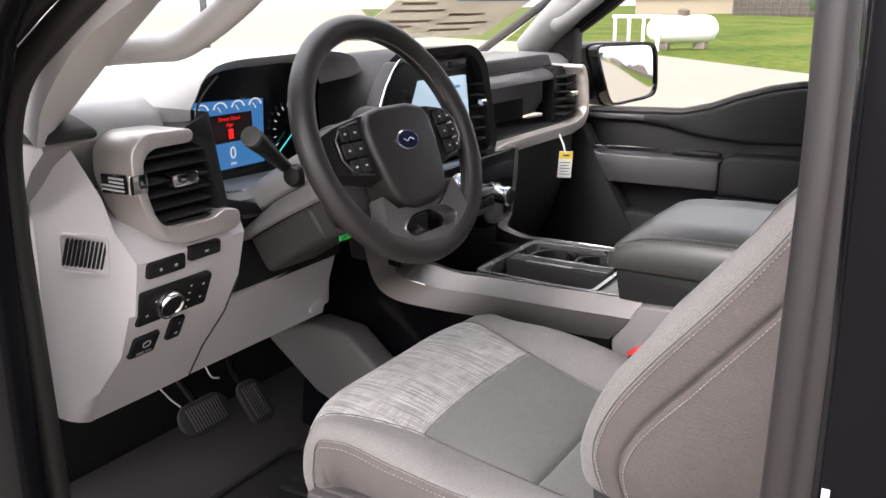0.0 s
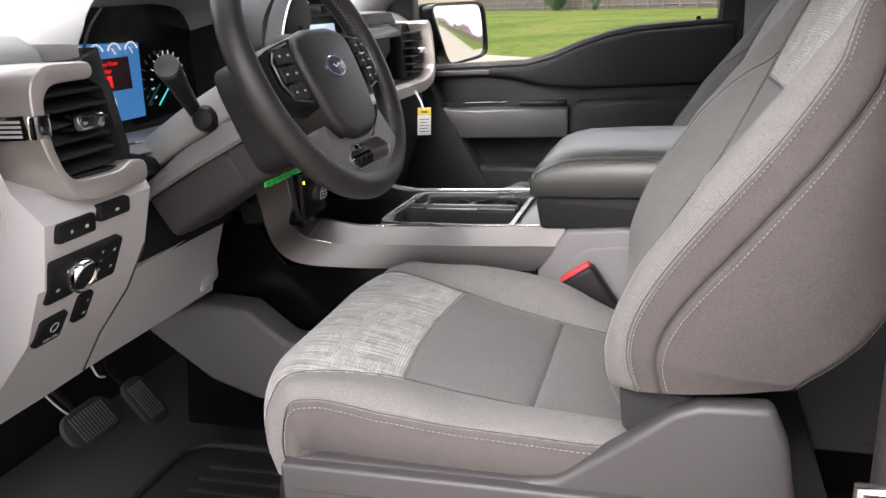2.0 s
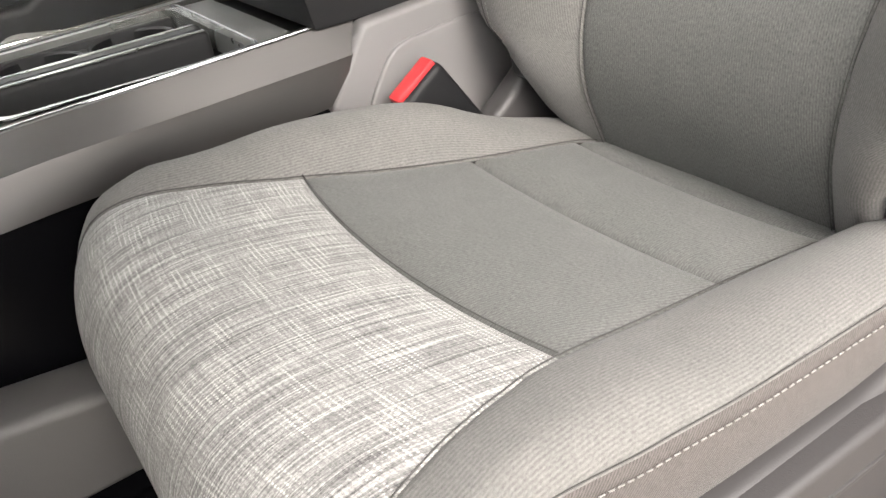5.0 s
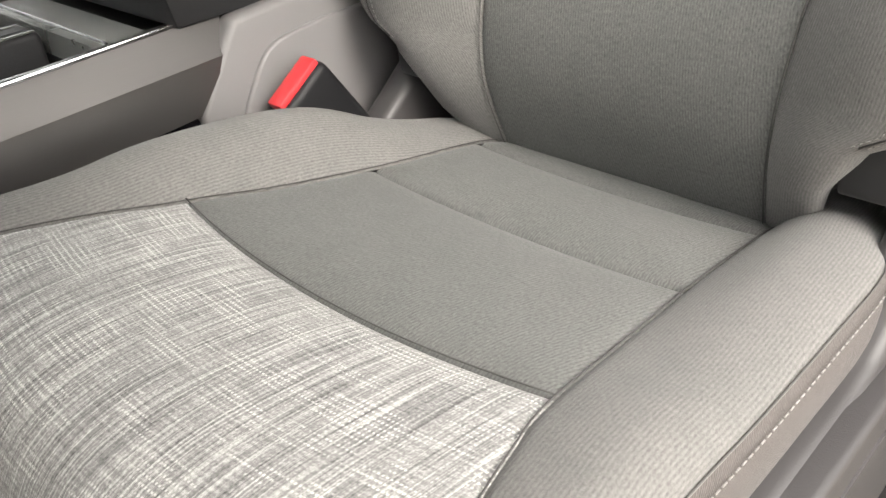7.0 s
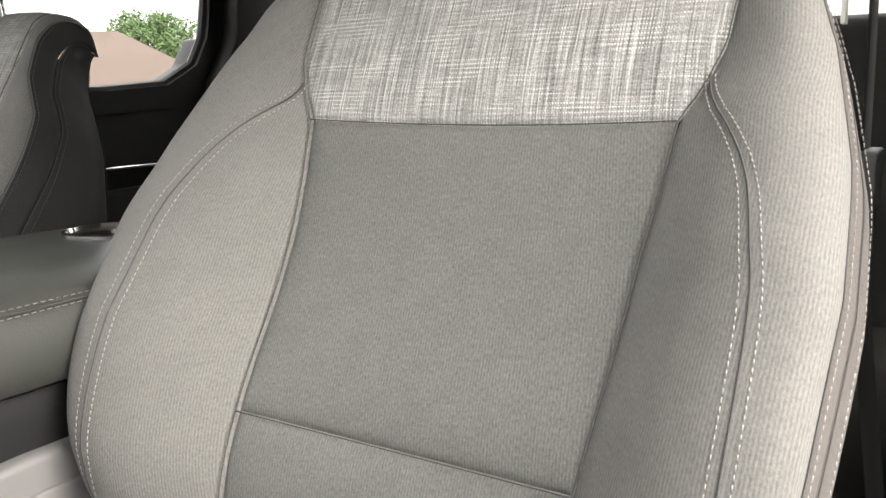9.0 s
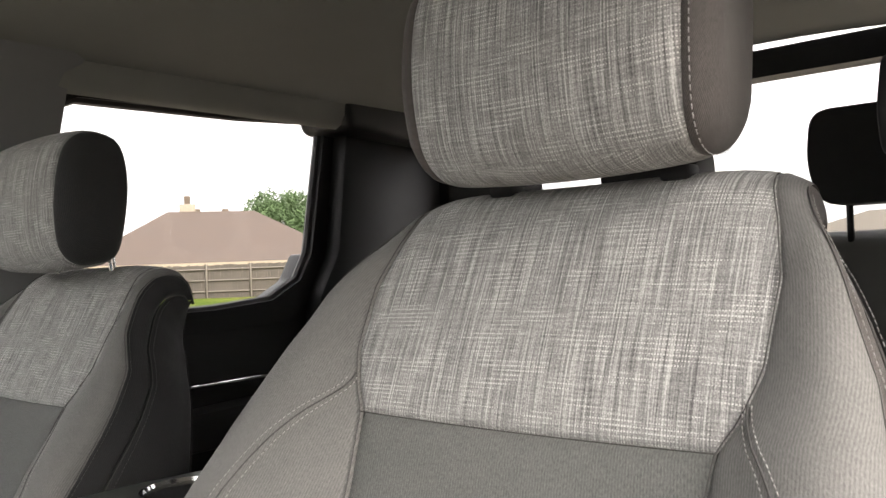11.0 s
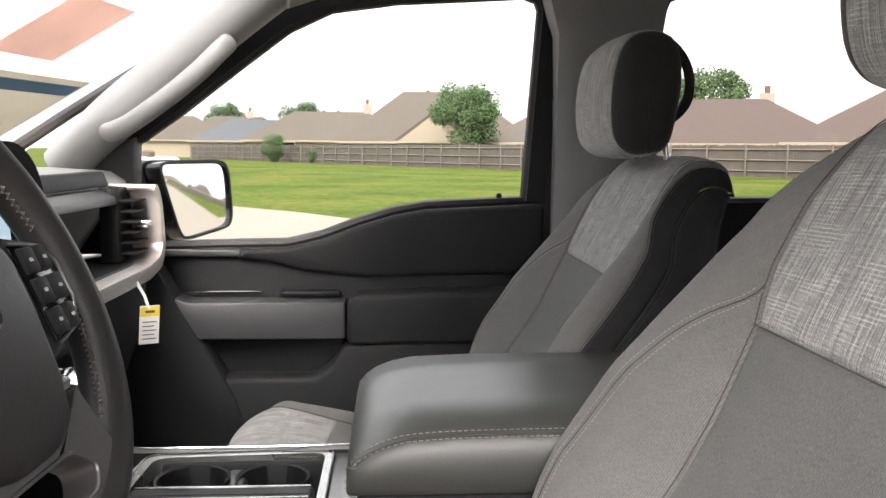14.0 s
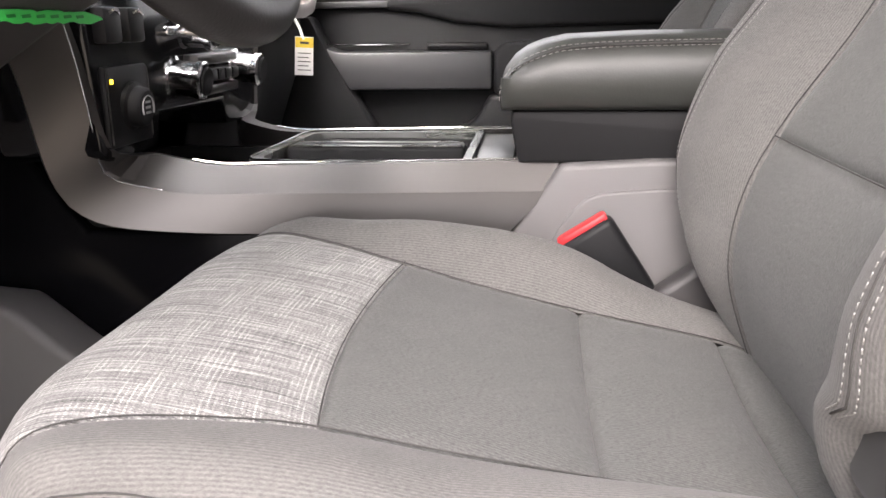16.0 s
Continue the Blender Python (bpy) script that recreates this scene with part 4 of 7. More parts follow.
def head_rest(root):
    prof = spline([(0.074, 1.452), (0.087, 1.474), (0.092, 1.52), (0.087, 1.570), (0.074, 1.606), (0.048, 1.625), (0.010, 1.626), (-0.016, 1.608), (-0.026, 1.555), (-0.018, 1.490), (-0.004, 1.452), (0.03, 1.442), (0.055, 1.442)], 72, True)
    lens = np.linspace(0, 1, len(prof) + 1)
    loop = np.vstack([prof, prof[:1]])
    mid = prof.mean(0)

    def band(u, v):
        y, z = (np.interp(v, lens, loop[:, i]) for i in (0, 1))
        s = lerp(-0.108, 0.108, u)
        k = 1 - 0.10 * (s / 0.108) ** 2
        return (XC + s * (1 + 0.05 * math.sin(v * 6.28)), mid[0] + (y - mid[0]) * k, mid[1] + (z - mid[1]) * (1 - 0.05 * (s / 0.108) ** 2))
    pad = padded("headrest", band, 40, 70, TWEED, root, (1, 1, 0, 0), 0.004, 0.006, 0.0, "pale tweed headrest", False)
    for sgn in (-1, 1):
        def cheek(u, v):
            y, z = (np.interp(v, lens, loop[:, i]) for i in (0, 1))
            k = 0.9 * (1 - u ** 1.5)
            return (XC + sgn * (0.108 * (1 + 0.05 * math.sin(v * 6.28) * (1 - u)) + 0.022 * math.sin(min(1.0, u * 1.7) * math.pi / 2)), mid[0] + (y - mid[0]) * k, mid[1] + (z - mid[1]) * k * 1.055)
        padded("cheek", cheek, 16, 60, SIDE_CLOTH, pad, (1, 0, 0, 0), 0.004, 0.006, 0.0, "plain cloth side", sgn < 0)
        if sgn < 0:
            stitches("stitching", [cheek(0.10, v) for v in np.linspace(0, 1, 90)], pad)
        part("post", tube([(XC + sgn * 0.075, 0.012, 1.42), (XC + sgn * 0.075, 0.020, 1.48)], 0.005, 10), CHROME, root, "chrome headrest post")
        part("guide", box((XC + sgn * 0.075 - 0.011, 0.0, 1.436), (XC + sgn * 0.075 + 0.011, 0.022, 1.4475), 0.003), BLACK, root)


head_rest(seat)
part("base", prism([(0.06, 0.70), (0.66, 0.70), (0.675, 0.80), (0.66, 0.892), (0.3, 0.875), (0.06, 0.87)], "x", XC - 0.19, XC + 0.19, 0.012), BLACK, seat)
SHIELD = [(0.636, 0.80), (0.642, 0.880), (0.628, 0.904), (0.37, 0.903), (0.332, 0.909), (0.270, 0.955), (0.220, 0.994), (0.195, 1.004), (0.13, 1.006), (0.115, 0.97), (0.09, 0.80)]
for sgn in (-1, 1):
    x0, x1 = sorted((XC + sgn * 0.196, XC + sgn * 0.226))
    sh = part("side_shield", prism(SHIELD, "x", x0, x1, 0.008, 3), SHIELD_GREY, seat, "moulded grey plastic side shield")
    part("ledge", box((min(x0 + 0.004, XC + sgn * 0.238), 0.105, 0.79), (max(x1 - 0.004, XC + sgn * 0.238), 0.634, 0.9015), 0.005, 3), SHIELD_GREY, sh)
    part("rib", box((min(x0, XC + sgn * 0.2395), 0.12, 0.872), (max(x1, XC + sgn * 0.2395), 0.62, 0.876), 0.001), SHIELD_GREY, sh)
    part("pivot_flap", prism(soften([(0.272, 1.012), (0.205, 1.002), (0.19, 0.965), (0.243, 0.955), (0.268, 0.962)], 0.008, 4), "x", *sorted((XC + sgn * 0.165, XC + sgn * 0.205)), 0.006, 3), BACK_SHADE_CLOTH, seat, "dark cloth flap over the recliner")
    part("recline_pivot", lathe([(0.034, 0), (0.034, 0.01), (0.028, 0.014), (0.010, 0.016)], 24, Matrix.Translation((XC + sgn * 0.17, 0.205, 0.975)) @ Matrix.Rotation(sgn * math.pi / 2, 4, "Y")), BLACK, seat)
part("rail", box((XC - 0.19, 0.05, 0.62), (XC - 0.15, 0.66, 0.70), 0.004), BLACK, seat)
part("rail", box((XC + 0.15, 0.05, 0.62), (XC + 0.19, 0.66, 0.70), 0.004), BLACK, seat)
part("side_tag", box((XC - 0.2035, -0.052, 1.334), (XC - 0.2005, -0.038, 1.352), 0), WHITE, seat, "small white sewn tag")
other = copy_thing(seat, Matrix.Translation((0.407, 0.278, 0.576)) @ Matrix.Diagonal((-1, 1, 1, 1)))


for o in other.children:
    if o.name.split(".")[0] in {"headrest", "post", "guide"}:
        o.location = (0, 0.030, -0.005) if o.name.startswith("headrest") else (0, 0.0, -0.02)
# far seat's headrest cheeks recoloured near-black, shade put into the colour
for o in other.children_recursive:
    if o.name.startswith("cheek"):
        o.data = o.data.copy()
        o.data.materials[0] = BACK_SHADE_CLOTH
strap = part("pull_loop", tube([tuple(q) for q in spline([(0.40, 0.005, 1.576), (0.40, -0.020, 1.572), (0.40, -0.045, 1.548), (0.40, -0.058, 1.515), (0.40, -0.052, 1.475), (0.40, -0.015, 1.440)], 20)], 0.008, 8), BLACK, bpy.data.objects["headrest.001"], "black pull strap")
bpy.context.view_layer.update()
strap.data.transform(strap.matrix_world.inverted())


def buckle(x, y, z, tilt):
    root = thing("belt_buckle", (x, y, z - 0.08), "black seat belt buckle with red release button", "belt buckle")
    m = Matrix.Translation((x, y, z)) @ Matrix.Rotation(radians(tilt), 4, "X")
    b = box((-0.014, -0.028, -0.086), (0.014, 0.028, -0.002), 0.007, 3)
    b.transform(m)
    part("body", b, BLACK, root)
    b = box((-0.009, -0.025, -0.006), (0.009, 0.025, 0.003), 0.003)
    b.transform(m)
    part("button", b, RED, root, "red release button")
    b = box((-0.012, -0.011, -0.2), (-0.006, 0.011, -0.09), 0.002)
    b.transform(m)
    part("stalk", b, BLACK, root)


buckle(-0.188, 0.366, 0.984, -33)

# ---- cabin shell: floor, headliner, pillars, glass ----
tagged(part("floor", prism([(-0.72, -1.15), (0.72, -1.15), (0.72, 1.35), (-0.72, 1.35)], "z", 0.55, 0.62, 0.005), CARPET), "dark moulded rubber cabin floor", "floor", kind="structure")
tagged(part("wall_firewall", prism([(-0.76, 0.5), (0.76, 0.5), (0.76, 1.30), (-0.76, 1.30)], "y", 1.36, 1.40, 0.005), BLACK), "black bulkhead ahead of the footwells", "wall", kind="structure")
rows_ = []
for y in np.linspace(0.62, -1.12, 24):
    z0 = 1.80 - 0.05 * max(0, (y - 0.2) / 0.45) ** 2
    rows_.append([(x, y, z0 - 0.075 * abs(x / 0.72) ** 3.2) for x in np.linspace(-0.72, 0.72, 25)])
lower_ = [[(x, y, z + 0.03) for x, y, z in r] for r in rows_]
bm = loft([r + o[::-1] for r, o in zip(rows_, lower_)])
skin = [[(x, y, z + 0.035 + 0.02 * (1 - abs(x / 0.72) ** 2)) for x, y, z in r] for r in rows_]
over = [[(x, y, z + 0.012) for x, y, z in r] for r in skin]
tagged(part("roof", loft([r + o[::-1] for r, o in zip(skin, over)]), PAINT), "glossy black painted cab roof", "roof", kind="structure")
tagged(part("ceiling", bm, HEADLINER), "grey felt headliner curved down at its edges", "ceiling", kind="structure")


def side_body(sx):
    """Pillars, roof rail, sill and B-pillar of one side; sx is 1 or -1."""
    right = sx > 0
    side = "right" if right else "left"
    root = thing("wall_" + side, (sx * 0.78, 0, 0.5), "black truck body side with grey trimmed pillars", "body side", kind="structure")
    a_in = spline([(sx * 0.735, 1.02, 1.36), (sx * 0.72, 0.93, 1.447), (sx * 0.70, 0.82, 1.535), (sx * 0.675, 0.70, 1.625), (sx * 0.635, 0.57, 1.715)], 14)
    secs = []
    for k, p in enumerate(a_in):
        d = a_in[min(k + 1, 13)] - a_in[max(k - 1, 0)]
        d /= np.linalg.norm(d)
        side_v = np.array([sx * 1.0, 0.0, 0.35 * 1.0])
        side_v -= d * (side_v @ d)
        side_v /= np.linalg.norm(side_v)
        up = np.cross(d, side_v)
        secs.append([tuple(p + side_v * (0.055 * math.cos(a) + 0.02) + up * 0.045 * math.sin(a)) for a in np.linspace(0, 2 * math.pi, 14, endpoint=False)])
    part("windscreen_pillar", loft(secs), PILLAR_SHADED, root, "light grey plastic pillar trim")
    grip = spline([(sx * 0.695, 0.918, 1.432), (sx * 0.658, 0.90, 1.432), (sx * 0.637, 0.86, 1.447), (sx * 0.622, 0.79, 1.493), (sx * 0.612, 0.735, 1.535), (sx * 0.615, 0.705, 1.565), (sx * 0.645, 0.69, 1.588)], 26)
    if not right:
        grip = spline([(-0.70, 0.945, 1.425), (-0.655, 0.915, 1.431), (-0.625, 0.86, 1.435), (-0.617, 0.815, 1.441), (-0.616, 0.72, 1.488), (-0.616, 0.64, 1.545), (-0.62, 0.605, 1.585), (-0.65, 0.59, 1.62)], 30)
    # right handle takes the shaded tone of the same plastic
    part("grab_handle", tube([tuple(p) for p in grip], 0.0175, 14), PILLAR_SHADED if right else PILLAR, root, "moulded grab handle")
    bx0, bx1 = sorted((sx * 0.70, sx * 0.80))
    secs = []
    for z, y0, y1, xi in ((0.62, -0.10, 0.075, 0.72), (1.28, -0.105, 0.085, 0.72), (1.45, -0.105, 0.085, 0.705), (1.62, -0.106, 0.09, 0.675), (1.71, -0.112, 0.12, 0.65), (1.76, -0.125, 0.15, 0.60)):
        y1 = y1 if right else min(y1, 0.045)
        secs.append([(sx * x, y, z) for x, y in ((xi, y0 + 0.03), (xi, y1 - 0.03), (xi + 0.015, y1), (xi + 0.09, y1), (xi + 0.09, y0), (xi + 0.015, y0))])
    part("middle_pillar", loft(secs), PILLAR_SHADED if right else BLACK, root, "grey plastic pillar trim")
    rail = [(sx * 0.635, 0.60, 1.70), (sx * 0.66, 0.50, 1.735), (sx * 0.675, 0.35, 1.75), (sx * 0.68, 0.0, 1.758), (sx * 0.68, -0.4, 1.758), (sx * 0.68, -0.72, 1.758), (sx * 0.675, -1.12, 1.755)]
    part("roof_rail", tube([tuple(p) for p in spline(rail, 40)], 0.055, 12), HEADLINER, root)
    part("sill", box((min(sx * 0.70, sx * 0.86), -1.0, 0.48), (max(sx * 0.70, sx * 0.86), 1.2, 0.63), 0.02), BLACK, root)
    part("rear_quarter", prism([(-0.72, 0.5), (-0.70, 1.32), (-0.76, 1.42), (-0.80, 1.72), (-1.16, 1.72), (-1.16, 0.5)], "x", *sorted((sx * 0.70, sx * 0.80)), 0.012), BLACK, root)
    part("rear_corner", prism([(-0.74, 1.70), (-0.70, 1.80), (-1.16, 1.80), (-1.16, 1.68), (-0.9, 1.69)], "x", *sorted((sx * 0.62, sx * 0.80)), 0.02, 3), BLACK, root)
    part("roof_skin", box((min(sx * 0.6, sx * 0.74), -1.15, 1.815), (max(sx * 0.6, sx * 0.74), 0.5, 1.84), 0.01), PAINT, root)
    return root


side_r, side_l = side_body(1), side_body(-1)
# the open driver's doorway: front jamb, rubber seals, painted rear jamb
part("front_jamb", prism([(0.815, 0.5), (0.82, 0.95), (0.81, 1.20), (0.795, 1.36), (0.745, 1.455), (0.67, 1.525), (0.56, 1.61), (0.62, 1.70), (0.86, 1.50), (0.97, 1.38), (1.10, 1.20), (1.25, 0.5)], "x", -0.90, -0.865, 0.012), PAINT, side_l, "glossy black painted jamb")
seal = spline([(-0.812, 0.902, 0.62), (-0.812, 0.902, 0.95), (-0.812, 0.902, 1.12), (-0.812, 0.900, 1.25), (-0.811, 0.890, 1.345), (-0.808, 0.857, 1.412), (-0.80, 0.80, 1.458), (-0.79, 0.735, 1.502), (-0.768, 0.63, 1.58), (-0.745, 0.52, 1.66), (-0.735, 0.40, 1.70), (-0.73, 0.15, 1.715), (-0.745, 0.085, 1.66), (-0.785, 0.068, 1.45), (-0.803, 0.066, 1.25), (-0.803, 0.070, 0.95), (-0.80, 0.072, 0.62)], 140)
rib = [tuple(np.array(p) + np.array((-0.020, 0.020 if k < 70 else -0.016, 0.012 if 30 < k < 110 else 0.0))) for k, p in enumerate(seal)]
part("seal_lip", tube(rib, 0.012, 10), RUBBER, side_l, "black rubber door seal")
part("door_seal", tube([tuple(p) for p in seal], 0.0155, 12), RUBBER, side_l, "black rubber door seal")
part("rear_jamb", prism([(0.045, 0.5), (0.045, 1.30), (0.055, 1.70), (-0.11, 1.72), (-0.11, 0.5)], "x", -0.882, -0.805, 0.010), PAINT, side_l, "glossy black painted jamb")
part("jamb_step", prism([(0.0405, 0.5), (0.0405, 1.30), (0.047, 1.70), (-0.004, 1.71), (-0.008, 0.5)], "x", -0.90, -0.878, 0.006, 3), PAINT, side_l, "glossy black painted jamb step")
part("door_skin", prism([(-0.015, 0.5), (-0.012, 1.30), (-0.006, 1.70), (-0.75, 1.72), (-0.75, 0.5)], "x", -0.918, -0.885, 0.008, 3), PAINT, side_l, "glossy black rear door skin")
for z0, z1 in ((1.128, 1.198), (1.204, 1.234)):
    part("jamb_sticker", box((-0.9012, 0.0335, z0), (-0.9001, 0.0375, z1), 0.0), WHITE, side_l, "white information sticker")
part("striker", tube([(-0.85, 0.07, 1.02), (-0.85, 0.10, 1.02), (-0.85, 0.10, 1.06), (-0.85, 0.07, 1.06)], 0.006, 8), CHROME, side_l)

secs = []
for (xs, ys, zs), (xw, yw, zw) in zip(spline([(-0.79, 0.872, 1.333), (-0.79, 0.867, 1.345), (-0.79, 0.85, 1.38), (-0.79, 0.783, 1.441), (-0.785, 0.723, 1.474), (-0.775, 0.66, 1.512), (-0.75, 0.54, 1.62), (-0.735, 0.42, 1.695)], 30),
                                      spline([(-0.72, 0.955, 1.335), (-0.72, 0.92, 1.355), (-0.72, 0.873, 1.388), (-0.72, 0.809, 1.434), (-0.715, 0.748, 1.479), (-0.70, 0.69, 1.53), (-0.68, 0.58, 1.63), (-0.66, 0.46, 1.70)], 30)):
    secs.append([(xs, ys, zs), ((xs + xw) / 2, (ys + yw) / 2 - 0.006, (zs + zw) / 2 - 0.006), (xw, yw, zw), (xw - 0.004, yw + 0.05, zw + 0.035), (xs + 0.004, ys + 0.05, zs + 0.035)])
part("pillar_trim", loft(secs), PILLAR, side_l, "pale grey plastic pillar trim")

# windscreen, side and back glass
ws = [[(x, y + 0.10 * (1 - (x / 0.7) ** 2), z) for x in np.linspace(-w, w, 15)] for y, z, w in ((1.27, 1.31, 0.80), (1.02, 1.46, 0.76), (0.78, 1.60, 0.71), (0.55, 1.745, 0.64))]
bm = loft([r + [(x, y + 0.003, z + 0.004) for x, y, z in r[::-1]] for r in ws])
pane = part("window_windscreen", bm, GLASS)
pane.visible_shadow = False
tagged(pane, "wide clear raked windscreen", "window", kind="structure")
part("windscreen_edge", tube([(0.80, 1.27, 1.315), (0.76, 1.02, 1.465), (0.71, 0.78, 1.60), (0.645, 0.56, 1.74)], 0.012, 8), RUBBER, side_r)
part("windscreen_edge", tube([(-0.80, 1.27, 1.315), (-0.76, 1.02, 1.465), (-0.71, 0.78, 1.60), (-0.645, 0.56, 1.74)], 0.012, 8), RUBBER, side_l)
part("windscreen_header", tube([tuple(p) for p in spline([(-0.64, 0.56, 1.75), (0, 0.66, 1.765), (0.64, 0.56, 1.75)], 20)], 0.03, 8), HEADLINER, side_r)

# ---- passenger door and the rear door behind it ----
FRONT_SILL = [(0.90, 1.205), (0.85, 1.212), (0.70, 1.216), (0.605, 1.218), (0.536, 1.234), (0.468, 1.26), (0.40, 1.281), (0.334, 1.293), (0.125, 1.304), (0.10, 1.304)]
FRONT_TOP = [(0.905, 1.405), (0.878, 1.425), (0.803, 1.478), (0.701, 1.557), (0.60, 1.633), (0.517, 1.672), (0.392, 1.69), (0.146, 1.705), (0.118, 1.695), (0.109, 1.672), (0.135, 1.304)]


def door_frame(root, outline, x, r=0.011):
    part("window_seal", tube([(x, y, z) for y, z in outline], r, 8), RUBBER, root)


door = thing("door_1", (0.78, 0.5, 0.62), "black moulded front door panel with grey armrest and speaker pocket", "car door", kind="structure")
panel = part("panel", prism(FRONT_SILL + [(0.10, 0.64), (1.05, 0.64), (1.05, 1.18)], "x", 0.765, 0.83, 0.008), BLACK, door)
top_pad = [(y, z - 0.006) for y, z in FRONT_SILL[2:]] + [(0.10, 1.16), (0.46, 1.155), (0.56, 1.165), (0.64, 1.185), (0.70, 1.19)]
part("upper_pad", prism(top_pad, "x", 0.742, 0.77, 0.010, 3), DARK, panel, "soft charcoal upper pad")
stitches("stitching", [(0.7415, y, z) for y, z in spline([(0.70, 1.196), (0.60, 1.198), (0.53, 1.212), (0.46, 1.238), (0.39, 1.262), (0.33, 1.27), (0.14, 1.277)], 60)], panel, material=DARK)
part("mirror_trim", box((0.745, 0.69, 1.195), (0.77, 0.87, 1.207), 0.003), SHIELD_DK, panel)
part("armrest_front", prism([(0.49, 1.112), (0.49, 1.04), (0.78, 1.04), (0.83, 1.07), (0.87, 1.15), (0.89, 1.16), (0.875, 1.175), (0.85, 1.16), (0.815, 1.122), (0.79, 1.112)], "x", 0.70, 0.77, 0.006), SHIELD_DK, panel, "grey satin armrest front")
part("accent", tube([(0.712, 0.877, 1.178), (0.712, 0.850, 1.1635), (0.716, 0.818, 1.1275), (0.740, 0.79, 1.1245), (0.757, 0.76, 1.1245), (0.757, 0.655, 1.1250)], 0.0017, 8), CHROME, panel, "thin chrome accent line")
part("armrest_rear", prism([(0.486, 1.112), (0.47, 1.128), (0.15, 1.135), (0.11, 1.135), (0.11, 1.03), (0.486, 1.03)], "x", 0.69, 0.77, 0.014, 3), DARK, panel, "padded charcoal armrest")
part("pull_cup", box((0.742, 0.50, 1.114), (0.768, 0.62, 1.128), 0.006), BLACK, panel)
part("pocket_rim", prism([(0.78, 0.965), (0.55, 0.965), (0.52, 0.985), (0.495, 1.03), (0.11, 1.045), (0.11, 0.70), (0.80, 0.70)], "x", 0.70, 0.765, 0.012, 3), DARK, panel, "charcoal lower pocket panel")
part("latch_edge", prism([(0.055, 0.64), (0.112, 0.64), (0.112, 1.29), (0.088, 1.68), (0.052, 1.70)], "x", 0.762, 0.80, 0.004), BLACK, door, "black door shut edge")
part("lock_pin", lathe([(0.004, 0), (0.004, 0.01), (0.006, 0.014), (0.005, 0.02), (0.001, 0.022)], 12, Matrix.Translation((0.775, 0.187, 1.298))), BLACK, door)
door_frame(door, FRONT_SILL[::-1] + FRONT_TOP, 0.775)
outer = [(1.0, 1.21), (0.97, 1.40), (0.878, 1.46), (0.803, 1.512), (0.701, 1.59), (0.60, 1.667), (0.517, 1.71), (0.392, 1.73), (0.146, 1.745), (0.09, 1.74), (0.075, 1.69), (0.10, 1.304)]
bm = ring(outer, [(0.905, 1.21)] + FRONT_TOP, "x", 0.755, 0.80, gap=True)
part("window_frame", bm, BLACK, door, "black window frame")
pane = part("glass", prism([(0.90, 1.20)] + FRONT_TOP + FRONT_SILL[::-1][1:-1], "x", 0.783, 0.787, 0), GLASS, door)
pane.visible_shadow = False
part("mirror_sail", prism([(1.06, 1.20), (0.905, 1.20), (0.89, 1.30), (0.885, 1.425), (0.955, 1.39), (1.06, 1.32)], "x", 0.735, 0.79, 0.006), BLACK, door, "black sail trim")

mirror = thing("wing_mirror", (0.95, 0.86, 1.28), "black door mirror with chrome edged glass", "mirror")
c = Vector((0.985, 0.862, 1.293))
mt = Matrix.Translation(c) @ Matrix.Rotation(radians(-33), 4, "Z") @ Matrix.Rotation(radians(-1.0), 4, "X")
MSHAPE = [(-0.135, 0.075), (-0.115, 0.085), (0.095, 0.085), (0.115, 0.065), (0.117, -0.05), (0.10, -0.075), (-0.06, -0.092), (-0.082, -0.08)]
MSHAPE = soften(MSHAPE, 0.028, 4)
b = prism(MSHAPE, "y", -0.03, 0.11, 0.012, 3)
b.transform(mt)
shell = part("housing", b, BLACK, mirror)
aim = mt @ Matrix.Translation((0, -0.015, 0)) @ Matrix.Rotation(radians(8.5), 4, "Z") @ Matrix.Rotation(radians(-2.6), 4, "X")
b = prism([(x * 0.9, z * 0.89) for x, z in MSHAPE], "y", -0.034, 0.0, 0.004)
b.transform(aim)
part("mirror_glass", b, MIRROR, mirror, "silvered mirror glass")
b = ring([(x * 0.965, z * 0.955) for x, z in MSHAPE], [(x * 0.9, z * 0.89) for x, z in MSHAPE], "y", -0.038, 0.002)
b.transform(aim)
part("bezel", b, GLOSS, mirror)
part("arm", prism([(0.80, 1.21), (0.93, 1.225), (0.93, 1.27), (0.80, 1.30)], "y", 0.90, 0.96, 0.012), BLACK, mirror)

rear_door = thing("door_2", (0.78, -0.5, 0.62), "black moulded rear door panel below a tinted window", "car door", kind="structure")
RSILL = [(-0.11, 1.30), (-0.45, 1.306), (-0.60, 1.318), (-0.68, 1.36), (-0.715, 1.42)]
RTOP = [(-0.765, 1.70), (-0.75, 1.735), (-0.53, 1.722), (-0.17, 1.715), (-0.135, 1.70), (-0.12, 1.66), (-0.115, 1.30)]
part("panel", prism(RSILL + [(-0.80, 1.42), (-0.80, 0.64), (-0.11, 0.64)], "x", 0.755, 0.83, 0.008), BLACK, rear_door)
part("belt_trim", box((0.742, -0.70, 1.15), (0.758, -0.13, 1.158), 0.003), CHROME, rear_door, "thin bright trim line")
part("armrest", prism([(-0.15, 1.10), (-0.62, 1.12), (-0.62, 1.03), (-0.15, 1.03)], "x", 0.69, 0.76, 0.014), DARK, rear_door)
door_frame(rear_door, RSILL + RTOP, 0.765)
pane = part("glass", prism(RSILL + RTOP[:-1], "x", 0.778, 0.782, 0), TINT, rear_door)
pane.visible_shadow = False
